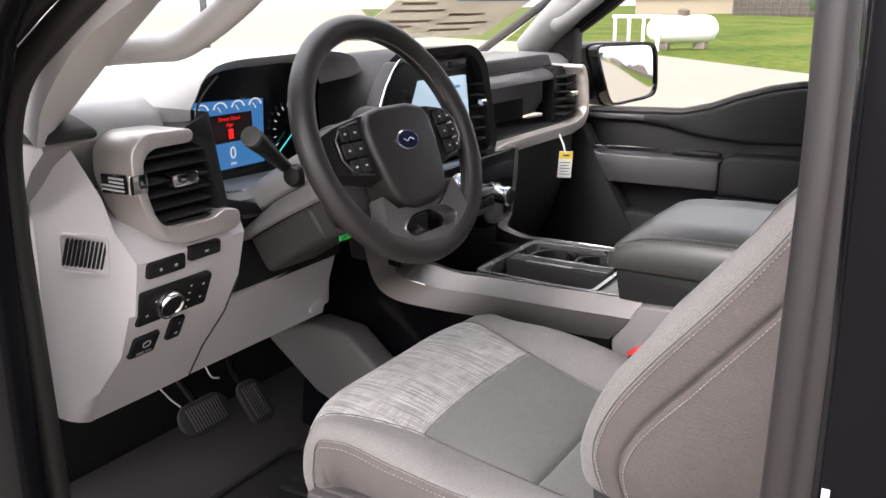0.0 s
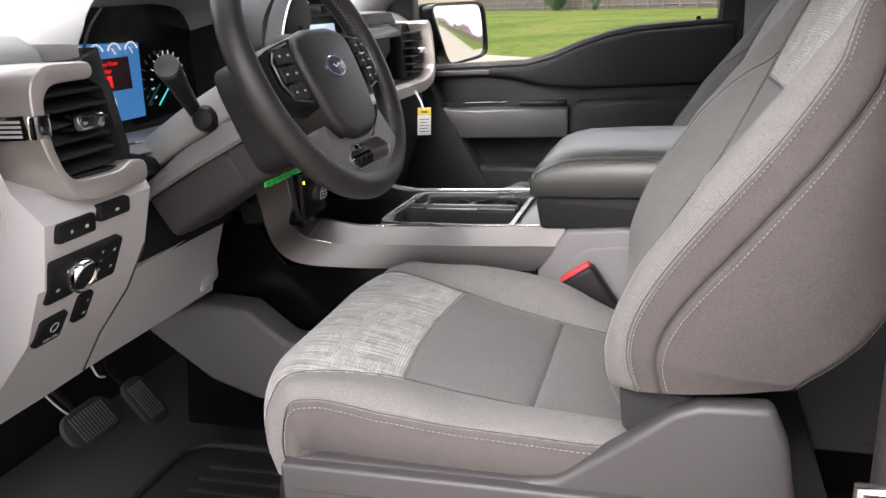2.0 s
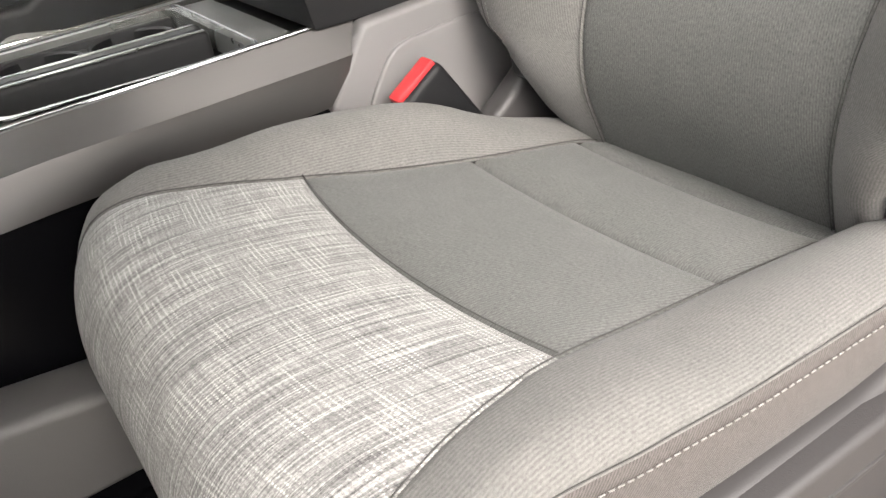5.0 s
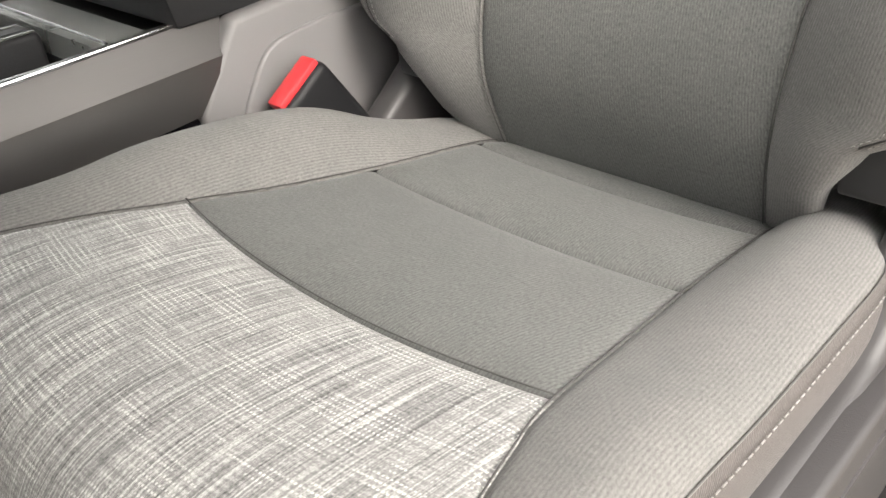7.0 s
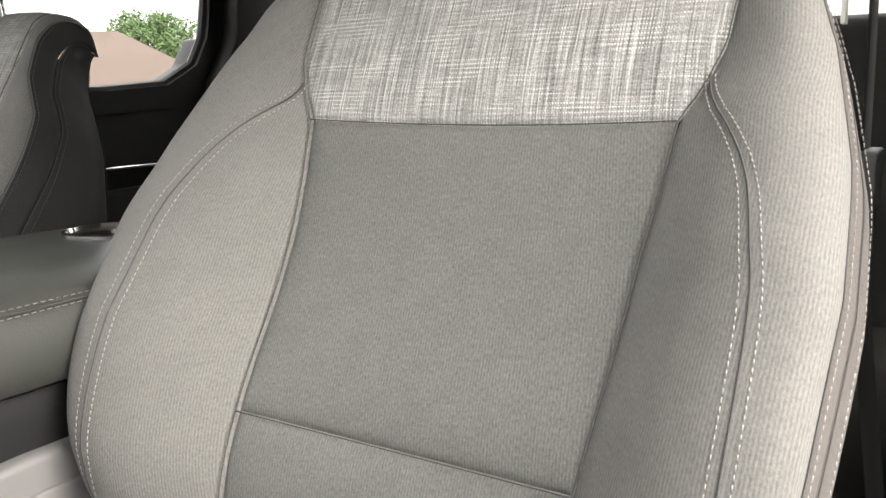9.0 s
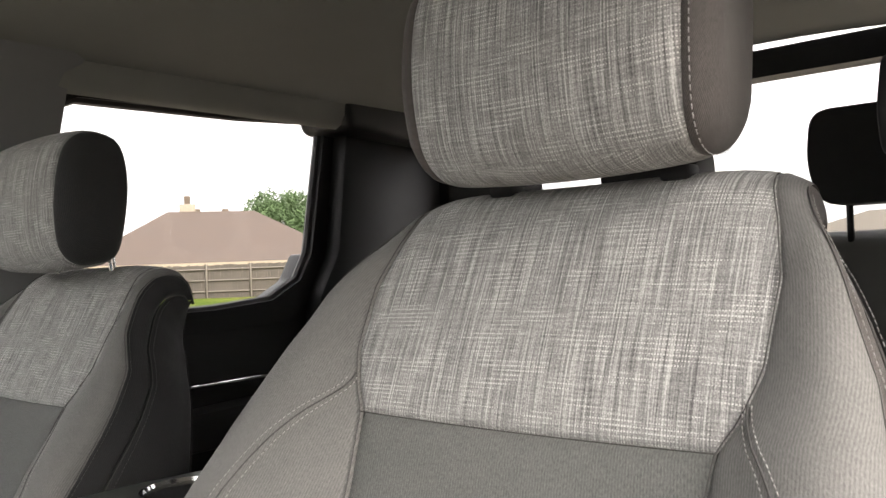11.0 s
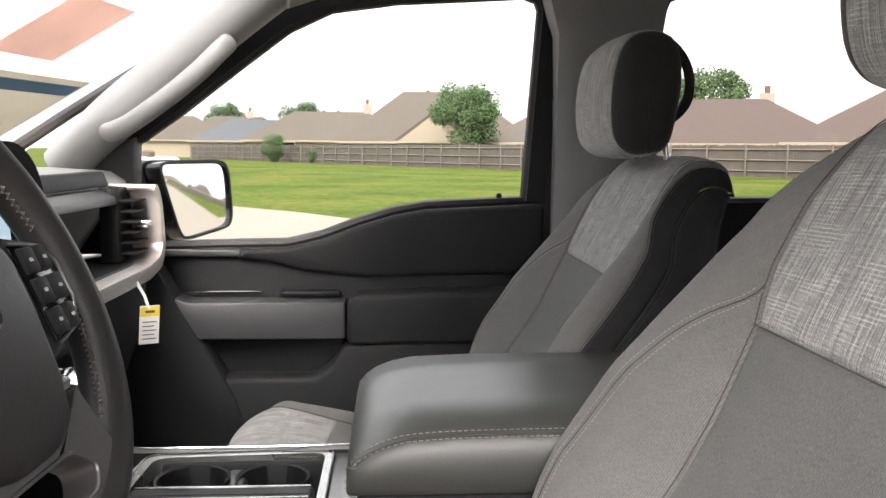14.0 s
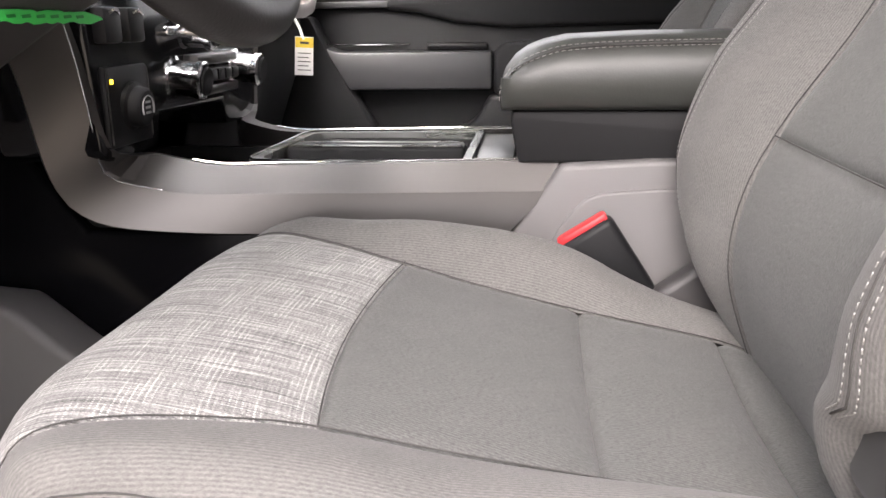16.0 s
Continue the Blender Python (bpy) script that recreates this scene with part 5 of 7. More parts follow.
part("window_frame", ring([(-0.09, 1.26), (-0.45, 1.26), (-0.64, 1.27), (-0.74, 1.32), (-0.77, 1.40), (-0.82, 1.71), (-0.80, 1.775), (-0.53, 1.775), (-0.14, 1.765), (-0.09, 1.74), (-0.085, 1.66), (-0.085, 1.30)],
                          RSILL + RTOP, "x", 0.745, 0.775), BLACK, rear_door)
left_rear = thing("door_3", (-0.78, -0.5, 0.62), "black rear door panel behind the driver's seat", "car door", kind="structure")
part("panel", prism(RSILL + [(-0.80, 1.42), (-0.80, 0.64), (-0.11, 0.64)], "x", -0.83, -0.755, 0.008), BLACK, left_rear)
door_frame(left_rear, RSILL + RTOP, -0.765)
pane = part("glass", prism(RSILL + RTOP[:-1], "x", -0.782, -0.778, 0), TINT, left_rear)
pane.visible_shadow = False
part("window_frame", ring([(-0.09, 1.26), (-0.45, 1.26), (-0.64, 1.27), (-0.74, 1.32), (-0.77, 1.40), (-0.82, 1.71), (-0.80, 1.775), (-0.53, 1.775), (-0.14, 1.765), (-0.09, 1.74), (-0.085, 1.66), (-0.085, 1.30)],
                          RSILL + RTOP, "x", -0.775, -0.745), BLACK, left_rear)

# driver's seat belt on the middle pillar
belt = thing("seat_belt", (-0.63, -0.09, 1.2), "black seat belt webbing before the middle pillar", "seat belt")
part("webbing", prism([(-0.632, 1.22), (-0.6295, 1.22), (-0.6255, 1.47), (-0.628, 1.47)], "y", -0.113, -0.068, 0.0008), BACK_SHADE_CLOTH, belt)
part("upper_webbing", prism([(-0.628, 1.50), (-0.6255, 1.50), (-0.655, 1.69), (-0.6575, 1.69)], "y", -0.113, -0.068, 0.0008), BACK_SHADE_CLOTH, belt)
part("upper_anchor", prism(soften([(-0.145, 1.445), (-0.04, 1.445), (-0.03, 1.475), (-0.05, 1.515), (-0.135, 1.515), (-0.155, 1.475)], 0.012, 4), "x", -0.640, -0.606, 0.006, 3), BLACK, belt, "black plastic belt guide")
part("tongue", prism(soften([(-0.118, 1.200), (-0.064, 1.200), (-0.060, 1.245), (-0.122, 1.245)], 0.010, 4), "x", -0.641, -0.618, 0.005, 3), SHIELD_DK, belt, "dark plastic latch plate")
part("latch_metal", box((-0.631, -0.105, 1.155), (-0.6285, -0.08, 1.202), 0.001), CHROME, belt)
part("lower_webbing", tube([(-0.632, -0.095, 1.205), (-0.640, -0.08, 1.10), (-0.67, -0.05, 0.9), (-0.685, -0.04, 0.66)], 0.010, 8, flat=0.3), BACK_SHADE_CLOTH, belt)
hook = thing("coat_hook", (0.705, -0.335, 1.755), "dark recessed roof clip", "hook")
part("recess", box((0.688, -0.37, 1.725), (0.706, -0.30, 1.748), 0.006, 3), BLACK, hook)

# back wall with the back window
BW_OUT = [(-0.74, 0.55), (0.74, 0.55), (0.74, 1.70), (0.64, 1.79), (-0.64, 1.79), (-0.74, 1.70)]
BW_IN = [(-0.66, 1.38), (0.66, 1.38), (0.66, 1.66), (0.60, 1.735), (-0.60, 1.735), (-0.66, 1.66)]
tagged(part("wall_back", ring(BW_OUT, BW_IN, "y", -1.19, -1.13), BLACK), "black trimmed cab back wall", "wall", kind="structure")
pane = part("window_back", prism(BW_IN, "y", -1.165, -1.16, 0), TINT)
pane.visible_shadow = False
tagged(pane, "tinted back window of the cab", "window", kind="structure")

# ---- rear bench ----
bench = thing("rear_bench", (0, -0.8, 0.62), "dark grey cloth rear bench with head restraints", "bench seat")
part("bench_cushion", prism([(-0.42, 0.88), (-0.46, 0.96), (-0.85, 0.92), (-0.9, 0.80), (-0.45, 0.78)], "x", -0.66, 0.66, 0.03, 4), CLOTH, bench)
part("bench_back", prism([(-0.80, 0.90), (-0.97, 1.40), (-1.04, 1.42), (-1.10, 1.38), (-1.0, 0.88)], "x", -0.66, 0.66, 0.03, 4), CLOTH, bench)
part("bench_base", box((-0.6, -0.95, 0.62), (0.6, -0.5, 0.79), 0.02), BLACK, bench)
for x in (-0.40, 0.0, 0.40):
    b = prism(soften([(x - 0.085, 1.458), (x + 0.085, 1.458), (x + 0.104, 1.53), (x + 0.095, 1.622), (x - 0.095, 1.622), (x - 0.104, 1.53)], 0.032, 5), "y", -1.02, -0.925, 0.022, 4)
    hr = part("headrest", b, BACK_SHADE_CLOTH, bench)
    for s in (-0.05, 0.05):
        part("post", tube([(x + s, -0.98, 1.38), (x + s, -0.98, 1.48)], 0.006, 8), BLACK, hr)

# ---- dashboard ----
dash = thing("dashboard", (0, 1.1, 0.9), "charcoal dashboard with champagne trim, grey lower panel and two screens", "dashboard")
top = []
for x in np.linspace(-0.765, 0.765, 36):
    e = 0.012 * (abs(x) / 0.76) ** 6
    lift = 0.012 * math.exp(-((x - 0.0) / 0.2) ** 2)
    lip = 0.085 * max(0.0, min(1.0, (0.21 - abs(x + 0.375)) / 0.02))
    top.append([(x, 1.36, 1.30), (x, 1.30, 1.345), (x, 1.15, 1.368 + lift - e), (x, 1.0, 1.372 + lift - e), (x, 0.93 + lip * 0.9, 1.368 + lift - e), (x, 0.905 + lip, 1.352 - e), (x, 0.90 + lip, 1.335 - e), (x, 0.93 + lip * 0.8, 1.31 - e), (x, 1.0, 1.20), (x, 1.36, 1.20)])
pad = part("upper_pad", loft(top), PAD, dash, "charcoal soft upper pad", 50)
hood_o = [(-0.574, 1.335), (-0.566, 1.360), (-0.520, 1.406), (-0.39, 1.414), (-0.274, 1.414), (-0.208, 1.392), (-0.176, 1.31), (-0.19, 1.22), (-0.47, 1.215), (-0.536, 1.235)]
hood_i = [(-0.563, 1.332), (-0.555, 1.354), (-0.512, 1.394), (-0.39, 1.401), (-0.274, 1.401), (-0.218, 1.382), (-0.192, 1.31), (-0.205, 1.232), (-0.472, 1.226), (-0.526, 1.243)]


hood_o, hood_i = ([tuple(q) for q in spline(h, 56, True)] for h in (hood_o, hood_i))


def grow(loop, k, c=(-0.37, 1.30)):
    return [(c[0] + (x - c[0]) * k, c[1] + (z - c[1]) * k) for x, z in loop]


secs = [[(x, y, z) for x, z in grow(hood_i, k)] for y, k in ((0.95, 0.93), (0.885, 1.0))] + [[(x, y, z) for x, z in grow(hood_o, k)] for y, k in ((0.868, 0.985), (0.866, 1.0), (0.88, 1.03), (0.93, 1.06), (1.05, 1.04), (1.2, 0.94))]
part("cluster_hood", loft(secs, cap=False), PAD, dash, "charcoal instrument hood", 30)
part("cluster_line", tube([(x, 0.8655, z) for x, z in spline([(-0.520, 1.393), (-0.546, 1.373), (-0.561, 1.354), (-0.566, 1.335), (-0.560, 1.308), (-0.547, 1.267), (-0.534, 1.243), (-0.520, 1.233), (-0.485, 1.230)], 50)], 0.0016, 6), CHROME, dash, "thin bright instrument rim")
part("gauge_arc", tube([(x, 0.885, z) for x, z in spline([(-0.556, 1.322), (-0.535, 1.300), (-0.524, 1.275), (-0.527, 1.256), (-0.536, 1.246)], 24)], 0.0018, 6), CHROME, dash, "curved bright instrument rim")
part("display_back", prism(grow(hood_i, 0.95), "y", 0.945, 0.96, 0), GLOSS, dash)
SCREEN = glow("cluster_display", (0.022, 0.095, 0.22), 0.9)
SCREEN_RED = glow("warning_red", (0.9, 0.02, 0.015), 0.5)
SCREEN_DK = glow("warning_panel", (0.03, 0.008, 0.01), 0.15)
SCREEN_WH = glow("display_white", (0.8, 0.85, 0.9), 0.38)
disp = part("cluster_display", prism([(-0.500, 1.248), (-0.372, 1.248), (-0.366, 1.346), (-0.502, 1.351)], "y", 0.934, 0.943, 0.001), SCREEN, dash, "lit blue instrument display")
part("warning_panel", box((-0.49, 0.9322, 1.288), (-0.395, 0.9336, 1.330), 0), SCREEN_DK, disp)


def words(text, at, size, material, root, name="lettering", rot=(90, 0, 0)):
    cu = bpy.data.curves.new(name, "FONT")
    cu.body, cu.size, cu.align_x, cu.align_y, cu.extrude = text, size, "CENTER", "CENTER", 0.0002
    tmp = new(name, cu)
    dg = bpy.context.evaluated_depsgraph_get()
    me = bpy.data.meshes.new_from_object(tmp.evaluated_get(dg))
    bpy.data.objects.remove(tmp)
    me.transform(pose(*at, *rot))
    me.materials.clear()
    me.materials.append(material)
    ob = new(name, me)
    ob.parent = root
    return ob


words("Driver Door", (-0.442, 0.9315, 1.323), 0.0085, SCREEN_RED, disp)
words("Ajar", (-0.442, 0.9315, 1.314), 0.0085, SCREEN_RED, disp)
words("0", (-0.440, 0.9315, 1.271), 0.026, SCREEN_WH, disp)
words("MPH", (-0.440, 0.9315, 1.255), 0.006, SCREEN_WH, disp)
part("car_symbol", box((-0.446, 0.931, 1.293), (-0.436, 0.932, 1.308), 0.002), SCREEN_RED, disp)
for k in range(4):
    x = -0.494 + 0.036 * k
    m = Matrix.Translation((x, 0.932, 1.337)) @ Matrix.Rotation(radians(90), 4, "X")
    part("gauge_ring", tube([(x + 0.013 * math.cos(a), 0.932, 1.337 + 0.011 * math.sin(a)) for a in np.linspace(0.2, 2.94, 12)], 0.0012, 5), SCREEN_WH, disp)
    part("needle", tube([(x, 0.931, 1.334), (x - 0.006, 0.931, 1.342)], 0.0008, 5), SCREEN_WH, disp)
for k in range(15):
    a = radians(225 - 18 * k)
    cx, cz = -0.300, 1.288
    part("tick", tube([(cx + 0.0385 * math.cos(a), 0.938, cz + 0.0385 * math.sin(a)), (cx + 0.044 * math.cos(a), 0.938, cz + 0.044 * math.sin(a))], 0.0008, 5), SCREEN_WH, dash)
for k, s_ in enumerate(("20", "40", "60", "80")):
    a = radians(205 - 36 * k)
    words(s_, (-0.300 + 0.030 * math.cos(a), 0.938, 1.288 + 0.030 * math.sin(a)), 0.0085, SCREEN_WH, dash)
part("speed_needle", tube([(-0.300, 0.936, 1.284), (-0.334, 0.936, 1.258)], 0.0011, 5), glow("needle_teal", (0.05, 0.8, 0.7), 0.5), dash)

# driver's air vent in its champagne C-shaped bezel
bez = soften([(-0.606, 1.337), (-0.680, 1.339), (-0.702, 1.322), (-0.704, 1.285), (-0.690, 1.240), (-0.662, 1.202), (-0.640, 1.191), (-0.538, 1.193), (-0.535, 1.218), (-0.566, 1.224), (-0.582, 1.215), (-0.655, 1.217), (-0.672, 1.228), (-0.684, 1.262), (-0.687, 1.305), (-0.672, 1.319), (-0.606, 1.319)], 0.012, 4)
bezel = part("vent_bezel", prism(bez, "y", 0.826, 0.900, 0.004, 3), SATIN, dash, "satin champagne vent bezel")
vent = part("air_vent", prism([(-0.688, 1.320), (-0.60, 1.324), (-0.575, 1.31), (-0.556, 1.235), (-0.56, 1.212), (-0.655, 1.212), (-0.672, 1.230), (-0.684, 1.262)], "y", 0.868, 0.90, 0.004), BLACK, dash, "black louvred air vent")
for k in range(6):
    z = 1.228 + 0.0165 * k
    part("slat", box((-0.682 + 0.0045 * max(0, 3 - k), 0.838, z - 0.0022), (-0.575, 0.866, z + 0.0022), 0.0015, 2, None, Matrix.Rotation(radians(16), 4, "X")), DARK, vent)
part("vent_knob", box((-0.652, 0.815, 1.268), (-0.612, 0.85, 1.285), 0.004), CHROME, vent, "silver vent tab")
part("vent_frame", ring([(-0.690, 1.322), (-0.595, 1.326), (-0.566, 1.312), (-0.548, 1.235), (-0.555, 1.207), (-0.652, 1.209), (-0.676, 1.230), (-0.688, 1.262)], [(-0.683, 1.315), (-0.602, 1.319), (-0.58, 1.306), (-0.562, 1.235), (-0.566, 1.218), (-0.652, 1.221), (-0.668, 1.235), (-0.680, 1.262)], "y", 0.838, 0.88), DARK, vent)
part("cluster_housing", prism([(-0.60, 1.33), (-0.545, 1.35), (-0.525, 1.225), (-0.46, 1.205), (-0.46, 1.19), (-0.54, 1.20), (-0.556, 1.22), (-0.575, 1.31)], "y", 0.86, 0.95, 0.004), BLACK, dash)
part("flag_plate", prism([(0.884, 1.290), (0.838, 1.292), (0.838, 1.268), (0.884, 1.266)], "x", -0.7058, -0.690, 0.001), GLOSS, bezel, "small dark badge with white stripes")
for k in range(4):
    part("badge_stripe", box((-0.7068, 0.841, 1.2705 + 0.0048 * k), (-0.7057, 0.882 - (0.014 if k > 1 else 0), 1.273 + 0.0048 * k), 0), PRINT, bezel)

part("bezel_clip", box((-0.7065, 0.8235, 1.268), (-0.6845, 0.834, 1.292), 0.002), CHROME, bezel, "bright clip band")

# grey lower panel, end cap, switches
st = []
for x, face_ in ((-0.754, [(0.958, 1.335), (0.962, 1.18), (0.970, 1.11), (0.976, 1.05), (0.978, 0.975), (0.980, 0.962), (1.02, 0.962)]),
                 (-0.748, [(0.952, 1.335), (0.956, 1.18), (0.964, 1.11), (0.968, 1.05), (0.970, 0.970), (0.974, 0.955), (1.02, 0.955)]),
                 (-0.742, [(0.945, 1.335), (0.947, 1.18), (0.952, 1.11), (0.955, 1.05), (0.963, 0.966), (0.970, 0.950), (1.02, 0.952)]),
                 (-0.728, [(0.915, 1.335), (0.915, 1.18), (0.920, 1.11), (0.928, 1.05), (0.950, 0.975), (0.966, 0.942), (1.03, 0.945)]),
                 (-0.712, [(0.878, 1.260), (0.868, 1.18), (0.854, 1.11), (0.880, 1.05), (0.938, 0.985), (0.972, 0.934), (1.04, 0.94)]),
                 (-0.704, [(0.872, 1.215), (0.837, 1.18), (0.852, 1.11), (0.884, 1.05), (0.942, 0.985), (0.980, 0.928), (1.05, 0.935)]),
                 (-0.694, [(0.872, 1.210), (0.835, 1.18), (0.854, 1.11), (0.888, 1.05), (0.944, 0.985), (0.984, 0.926), (1.05, 0.935)]),
                 (-0.600, [(0.845, 1.205), (0.835, 1.18), (0.855, 1.11), (0.890, 1.05), (0.945, 0.985), (0.985, 0.925), (1.06, 0.935)]),
                 (-0.520, [(0.849, 1.205), (0.839, 1.18), (0.859, 1.11), (0.894, 1.05), (0.948, 0.985), (0.987, 0.925), (1.06, 0.935)])):
    st.append([(x, y, z) for y, z in face_] + [(x, 1.16, 1.2), (x, 1.16, 1.33)])
part("lower_panel", loft(st), GREY, dash, "light grey plastic lower panel", 35)
kn = []
for x, h in ((-0.52, 0), (-0.40, 0), (-0.315, 0), (-0.300, 0.003), (-0.288, 0.012), (-0.276, 0.022), (-0.262, 0.027), (-0.235, 0.033), (-0.218, 0.034)):
    f = (x + 0.52) / 0.305
    kn.append([(x, 0.885 + 0.025 * f, 1.071 + h), (x, 0.90 + 0.03 * f, 1.05), (x, 0.94 + 0.01 * f, 0.99), (x, 0.985 - 0.02 * f, 0.927 + 0.01 * f), (x, 1.06, 0.935), (x, 1.08, 1.07)])
part("panel_gap", tube([(-0.5215, y, z) for y, z in ((0.858, 1.11), (0.893, 1.05), (0.9465, 0.985), (0.985, 0.927))], 0.0014, 6), SEAM, dash, "dark parting line")
part("knee_panel", loft(kn), GREY, dash, "light grey knee panel", 35)
part("knee_wing", prism([(-0.26, 0.945), (-0.205, 0.955), (-0.198, 1.05), (-0.215, 1.11), (-0.26, 1.07)], "y", 0.955, 1.03, 0.008), GREY, dash)
part("column_bin", prism([(-0.515, 1.064), (-0.24, 1.066), (-0.23, 1.20), (-0.515, 1.21)], "y", 0.897, 1.05, 0.004), BLACK, dash, "dark recess under the column")
cap = part("end_cap", prism([(0.885, 1.345), (0.882, 1.333), (0.92, 1.330), (1.04, 1.33), (1.04, 1.366), (0.93, 1.360)], "x", -0.770, -0.70, 0.006), DARK, dash, "black dash end")
gm = Matrix.Translation((-0.7265, 0.905, 1.190)) @ Matrix.Rotation(radians(-67), 4, "Z") @ Matrix.Rotation(radians(4), 4, "Y") @ Matrix.Diagonal((0.92, 1, 0.92, 1))
b = ring(rounded(-0.036, 0.036, -0.027, 0.027, 0.006), rounded(-0.033, 0.033, -0.024, 0.024, 0.005), "y", -0.003, 0.004)
b.transform(gm)
grille = part("side_grille", b, GREY, dash, "slotted side demister grille")
for k in range(10):
    b = box((-0.0015, -0.0028, -0.020), (0.0015, 0.004, 0.020), 0.001, 1, None, Matrix.Rotation(radians(14), 4, "Y"))
    b.transform(gm @ Matrix.Translation((-0.0285 + 0.0063 * k, 0, 0)))
    part("slot", b, BLACK, grille)


def switch_pad(name, x0, x1, z0, z1, label, lean=20, y=None):
    zc = (z0 + z1) / 2
    yy = np.interp(zc, [0.985, 1.05, 1.11, 1.18], [0.945, 0.89, 0.855, 0.835]) if y is None else y
    m = Matrix.Translation(((x0 + x1) / 2, yy - 0.001, zc)) @ Matrix.Rotation(radians(lean), 4, "X")
    b = box(((x0 - x1) / 2, -0.006, (z0 - z1) / 2), ((x1 - x0) / 2, 0.006, (z1 - z0) / 2), 0.004)
    b.transform(m)
    return part(name, b, BLACK, dash, label), m


s1, m1 = switch_pad("rocker_switch", -0.692, -0.632, 1.157, 1.179, "black rocker switch", 8)
s2, m2 = switch_pad("button", -0.626, -0.572, 1.164, 1.184, "black button", 8)
s3, m3 = switch_pad("lamp_switch_panel", -0.700, -0.585, 1.090, 1.142, "black headlamp switch panel with silver knob", 25)
s4, m4 = switch_pad("brake_switch", -0.694, -0.652, 1.036, 1.074, "black parking brake switch marked PULL ON", 32)
s5, m5 = switch_pad("dimmer_switch", -0.636, -0.612, 1.044, 1.084, "black dimmer switch", 30)
b = lathe([(0.0160, 0), (0.0160, 0.008), (0.0140, 0.0095), (0.013, 0.0095), (0.002, 0.0095)], 28)
b.transform(m3 @ Matrix.Translation((-0.014, -0.005, 0.001)) @ Matrix.Rotation(radians(90), 4, "X"))
part("knob", b, BLACK, s3)
b = lathe([(0.0205, -0.004), (0.0205, 0.003), (0.0192, 0.0062), (0.0175, 0.0068), (0.0155, 0.0052), (0.0150, 0.0035)], 32)
b.transform(m3 @ Matrix.Translation((-0.014, -0.009, 0.001)) @ Matrix.Rotation(radians(90), 4, "X"))
part("ring", b, CHROME, s3)


def mark(m, x, z, w, h, root, dy=-0.0066):
    b = box((x - w * 0.3, dy - 0.0004, z - h * 0.3), (x + w * 0.3, dy, z + h * 0.3), 0)
    b.transform(m)
    part("symbol", b, PRINT, root)


for x, z, w, h in ((-0.046, -0.008, 0.008, 0.005), (-0.036, 0.012, 0.004, 0.005), (0.02, 0.018, 0.005, 0.005), (0.02, 0.006, 0.006, 0.003), (0.02, -0.006, 0.006, 0.005), (0.02, -0.018, 0.005, 0.004), (0.042, 0.014, 0.007, 0.006), (0.042, -0.008, 0.006, 0.005)):
    mark(m3, x, z, w, h, s3)
mark(m1, -0.012, 0, 0.006, 0.006, s1)
mark(m1, 0.012, 0, 0.008, 0.006, s1)
mark(m2, 0.0, 0, 0.010, 0.005, s2)
mark(m5, 0, 0.012, 0.004, 0.004, s5)
mark(m5, 0, -0.006, 0.008, 0.005, s5)
wb = tube([(0.006 * math.cos(a), -0.0068, 0.006 + 0.006 * math.sin(a)) for a in np.linspace(0, 6.283, 14, endpoint=False)], 0.0006, 5, True)
wb.transform(m4)
part("symbol", wb, PRINT, s4)
t4 = words("PULL ON", (0, 0, 0), 0.0058, PRINT, s4)
t4.data.transform(m4 @ pose(0, -0.0068, -0.010))

# screen housing in the middle
house_o = [(-0.215, 1.20), (-0.225, 1.36), (-0.165, 1.408), (0.10, 1.410), (0.152, 1.375), (0.198, 1.20), (0.16, 1.18), (-0.18, 1.18)]
house_i = [(-0.195, 1.205), (-0.203, 1.352), (-0.158, 1.393), (0.094, 1.396), (0.14, 1.366), (0.182, 1.205), (0.155, 1.195), (-0.175, 1.195)]
house_o, house_i = soften(house_o, 0.03, 5), soften(house_i, 0.026, 5)
secs = [[(x, 0.852, z) for x, z in house_i], [(x, 0.828, z) for x, z in house_i]] + [[(x, y, z) for x, z in house_o] for y in (0.822, 0.828)] + [[(x, 1.0, z - 0.01) for x, z in house_o]]
stack = part("screen_housing", loft(secs, cap=False), DARK, dash, "charcoal screen surround", 30)
part("screen_back", prism(house_i, "y", 0.848, 0.87, 0), BLACK, dash)
TOUCH = glow("touch_display", (0.50, 0.68, 0.80), 0.45)
tscr = part("touch_screen", prism([(-0.140, 1.212), (0.118, 1.212), (0.096, 1.352), (-0.140, 1.352)], "y", 0.838, 0.848, 0.002), TOUCH, dash, "large lit pale blue touch screen")
for x0, z0, x1, z1 in ((-0.12, 1.333, -0.10, 1.34), (-0.02, 1.325, 0.05, 1.33), (0.02, 1.33, 0.07, 1.335), (-0.12, 1.30, -0.06, 1.303), (-0.05, 1.225, 0.1, 1.232)):
    part("screen_mark", box((x0, 0.8368, z0), (x1, 0.8376, z1), 0), glow("display_blue", (0.15, 0.35, 0.6), 0.4), tscr)
part("upper_slot", box((-0.15, 0.83, 1.366), (0.085, 0.85, 1.386), 0.004), BLACK, stack)
for x in (-0.08, -0.02, 0.04):
    part("slot_bar", box((x - 0.026, 0.822, 1.370), (x + 0.026, 0.84, 1.383), 0.003), DARK, stack)
for k in range(6):
    z = 1.22 + 0.022 * k
    part("slat", box((0.118 + 0.002 * (5 - k), 0.828, z), (0.160 - 0.003 * k, 0.846, z + 0.003), 0.001), DARK, stack)
part("vent_knob", box((0.128, 0.818, 1.29), (0.146, 0.835, 1.302), 0.003), CHROME, stack)

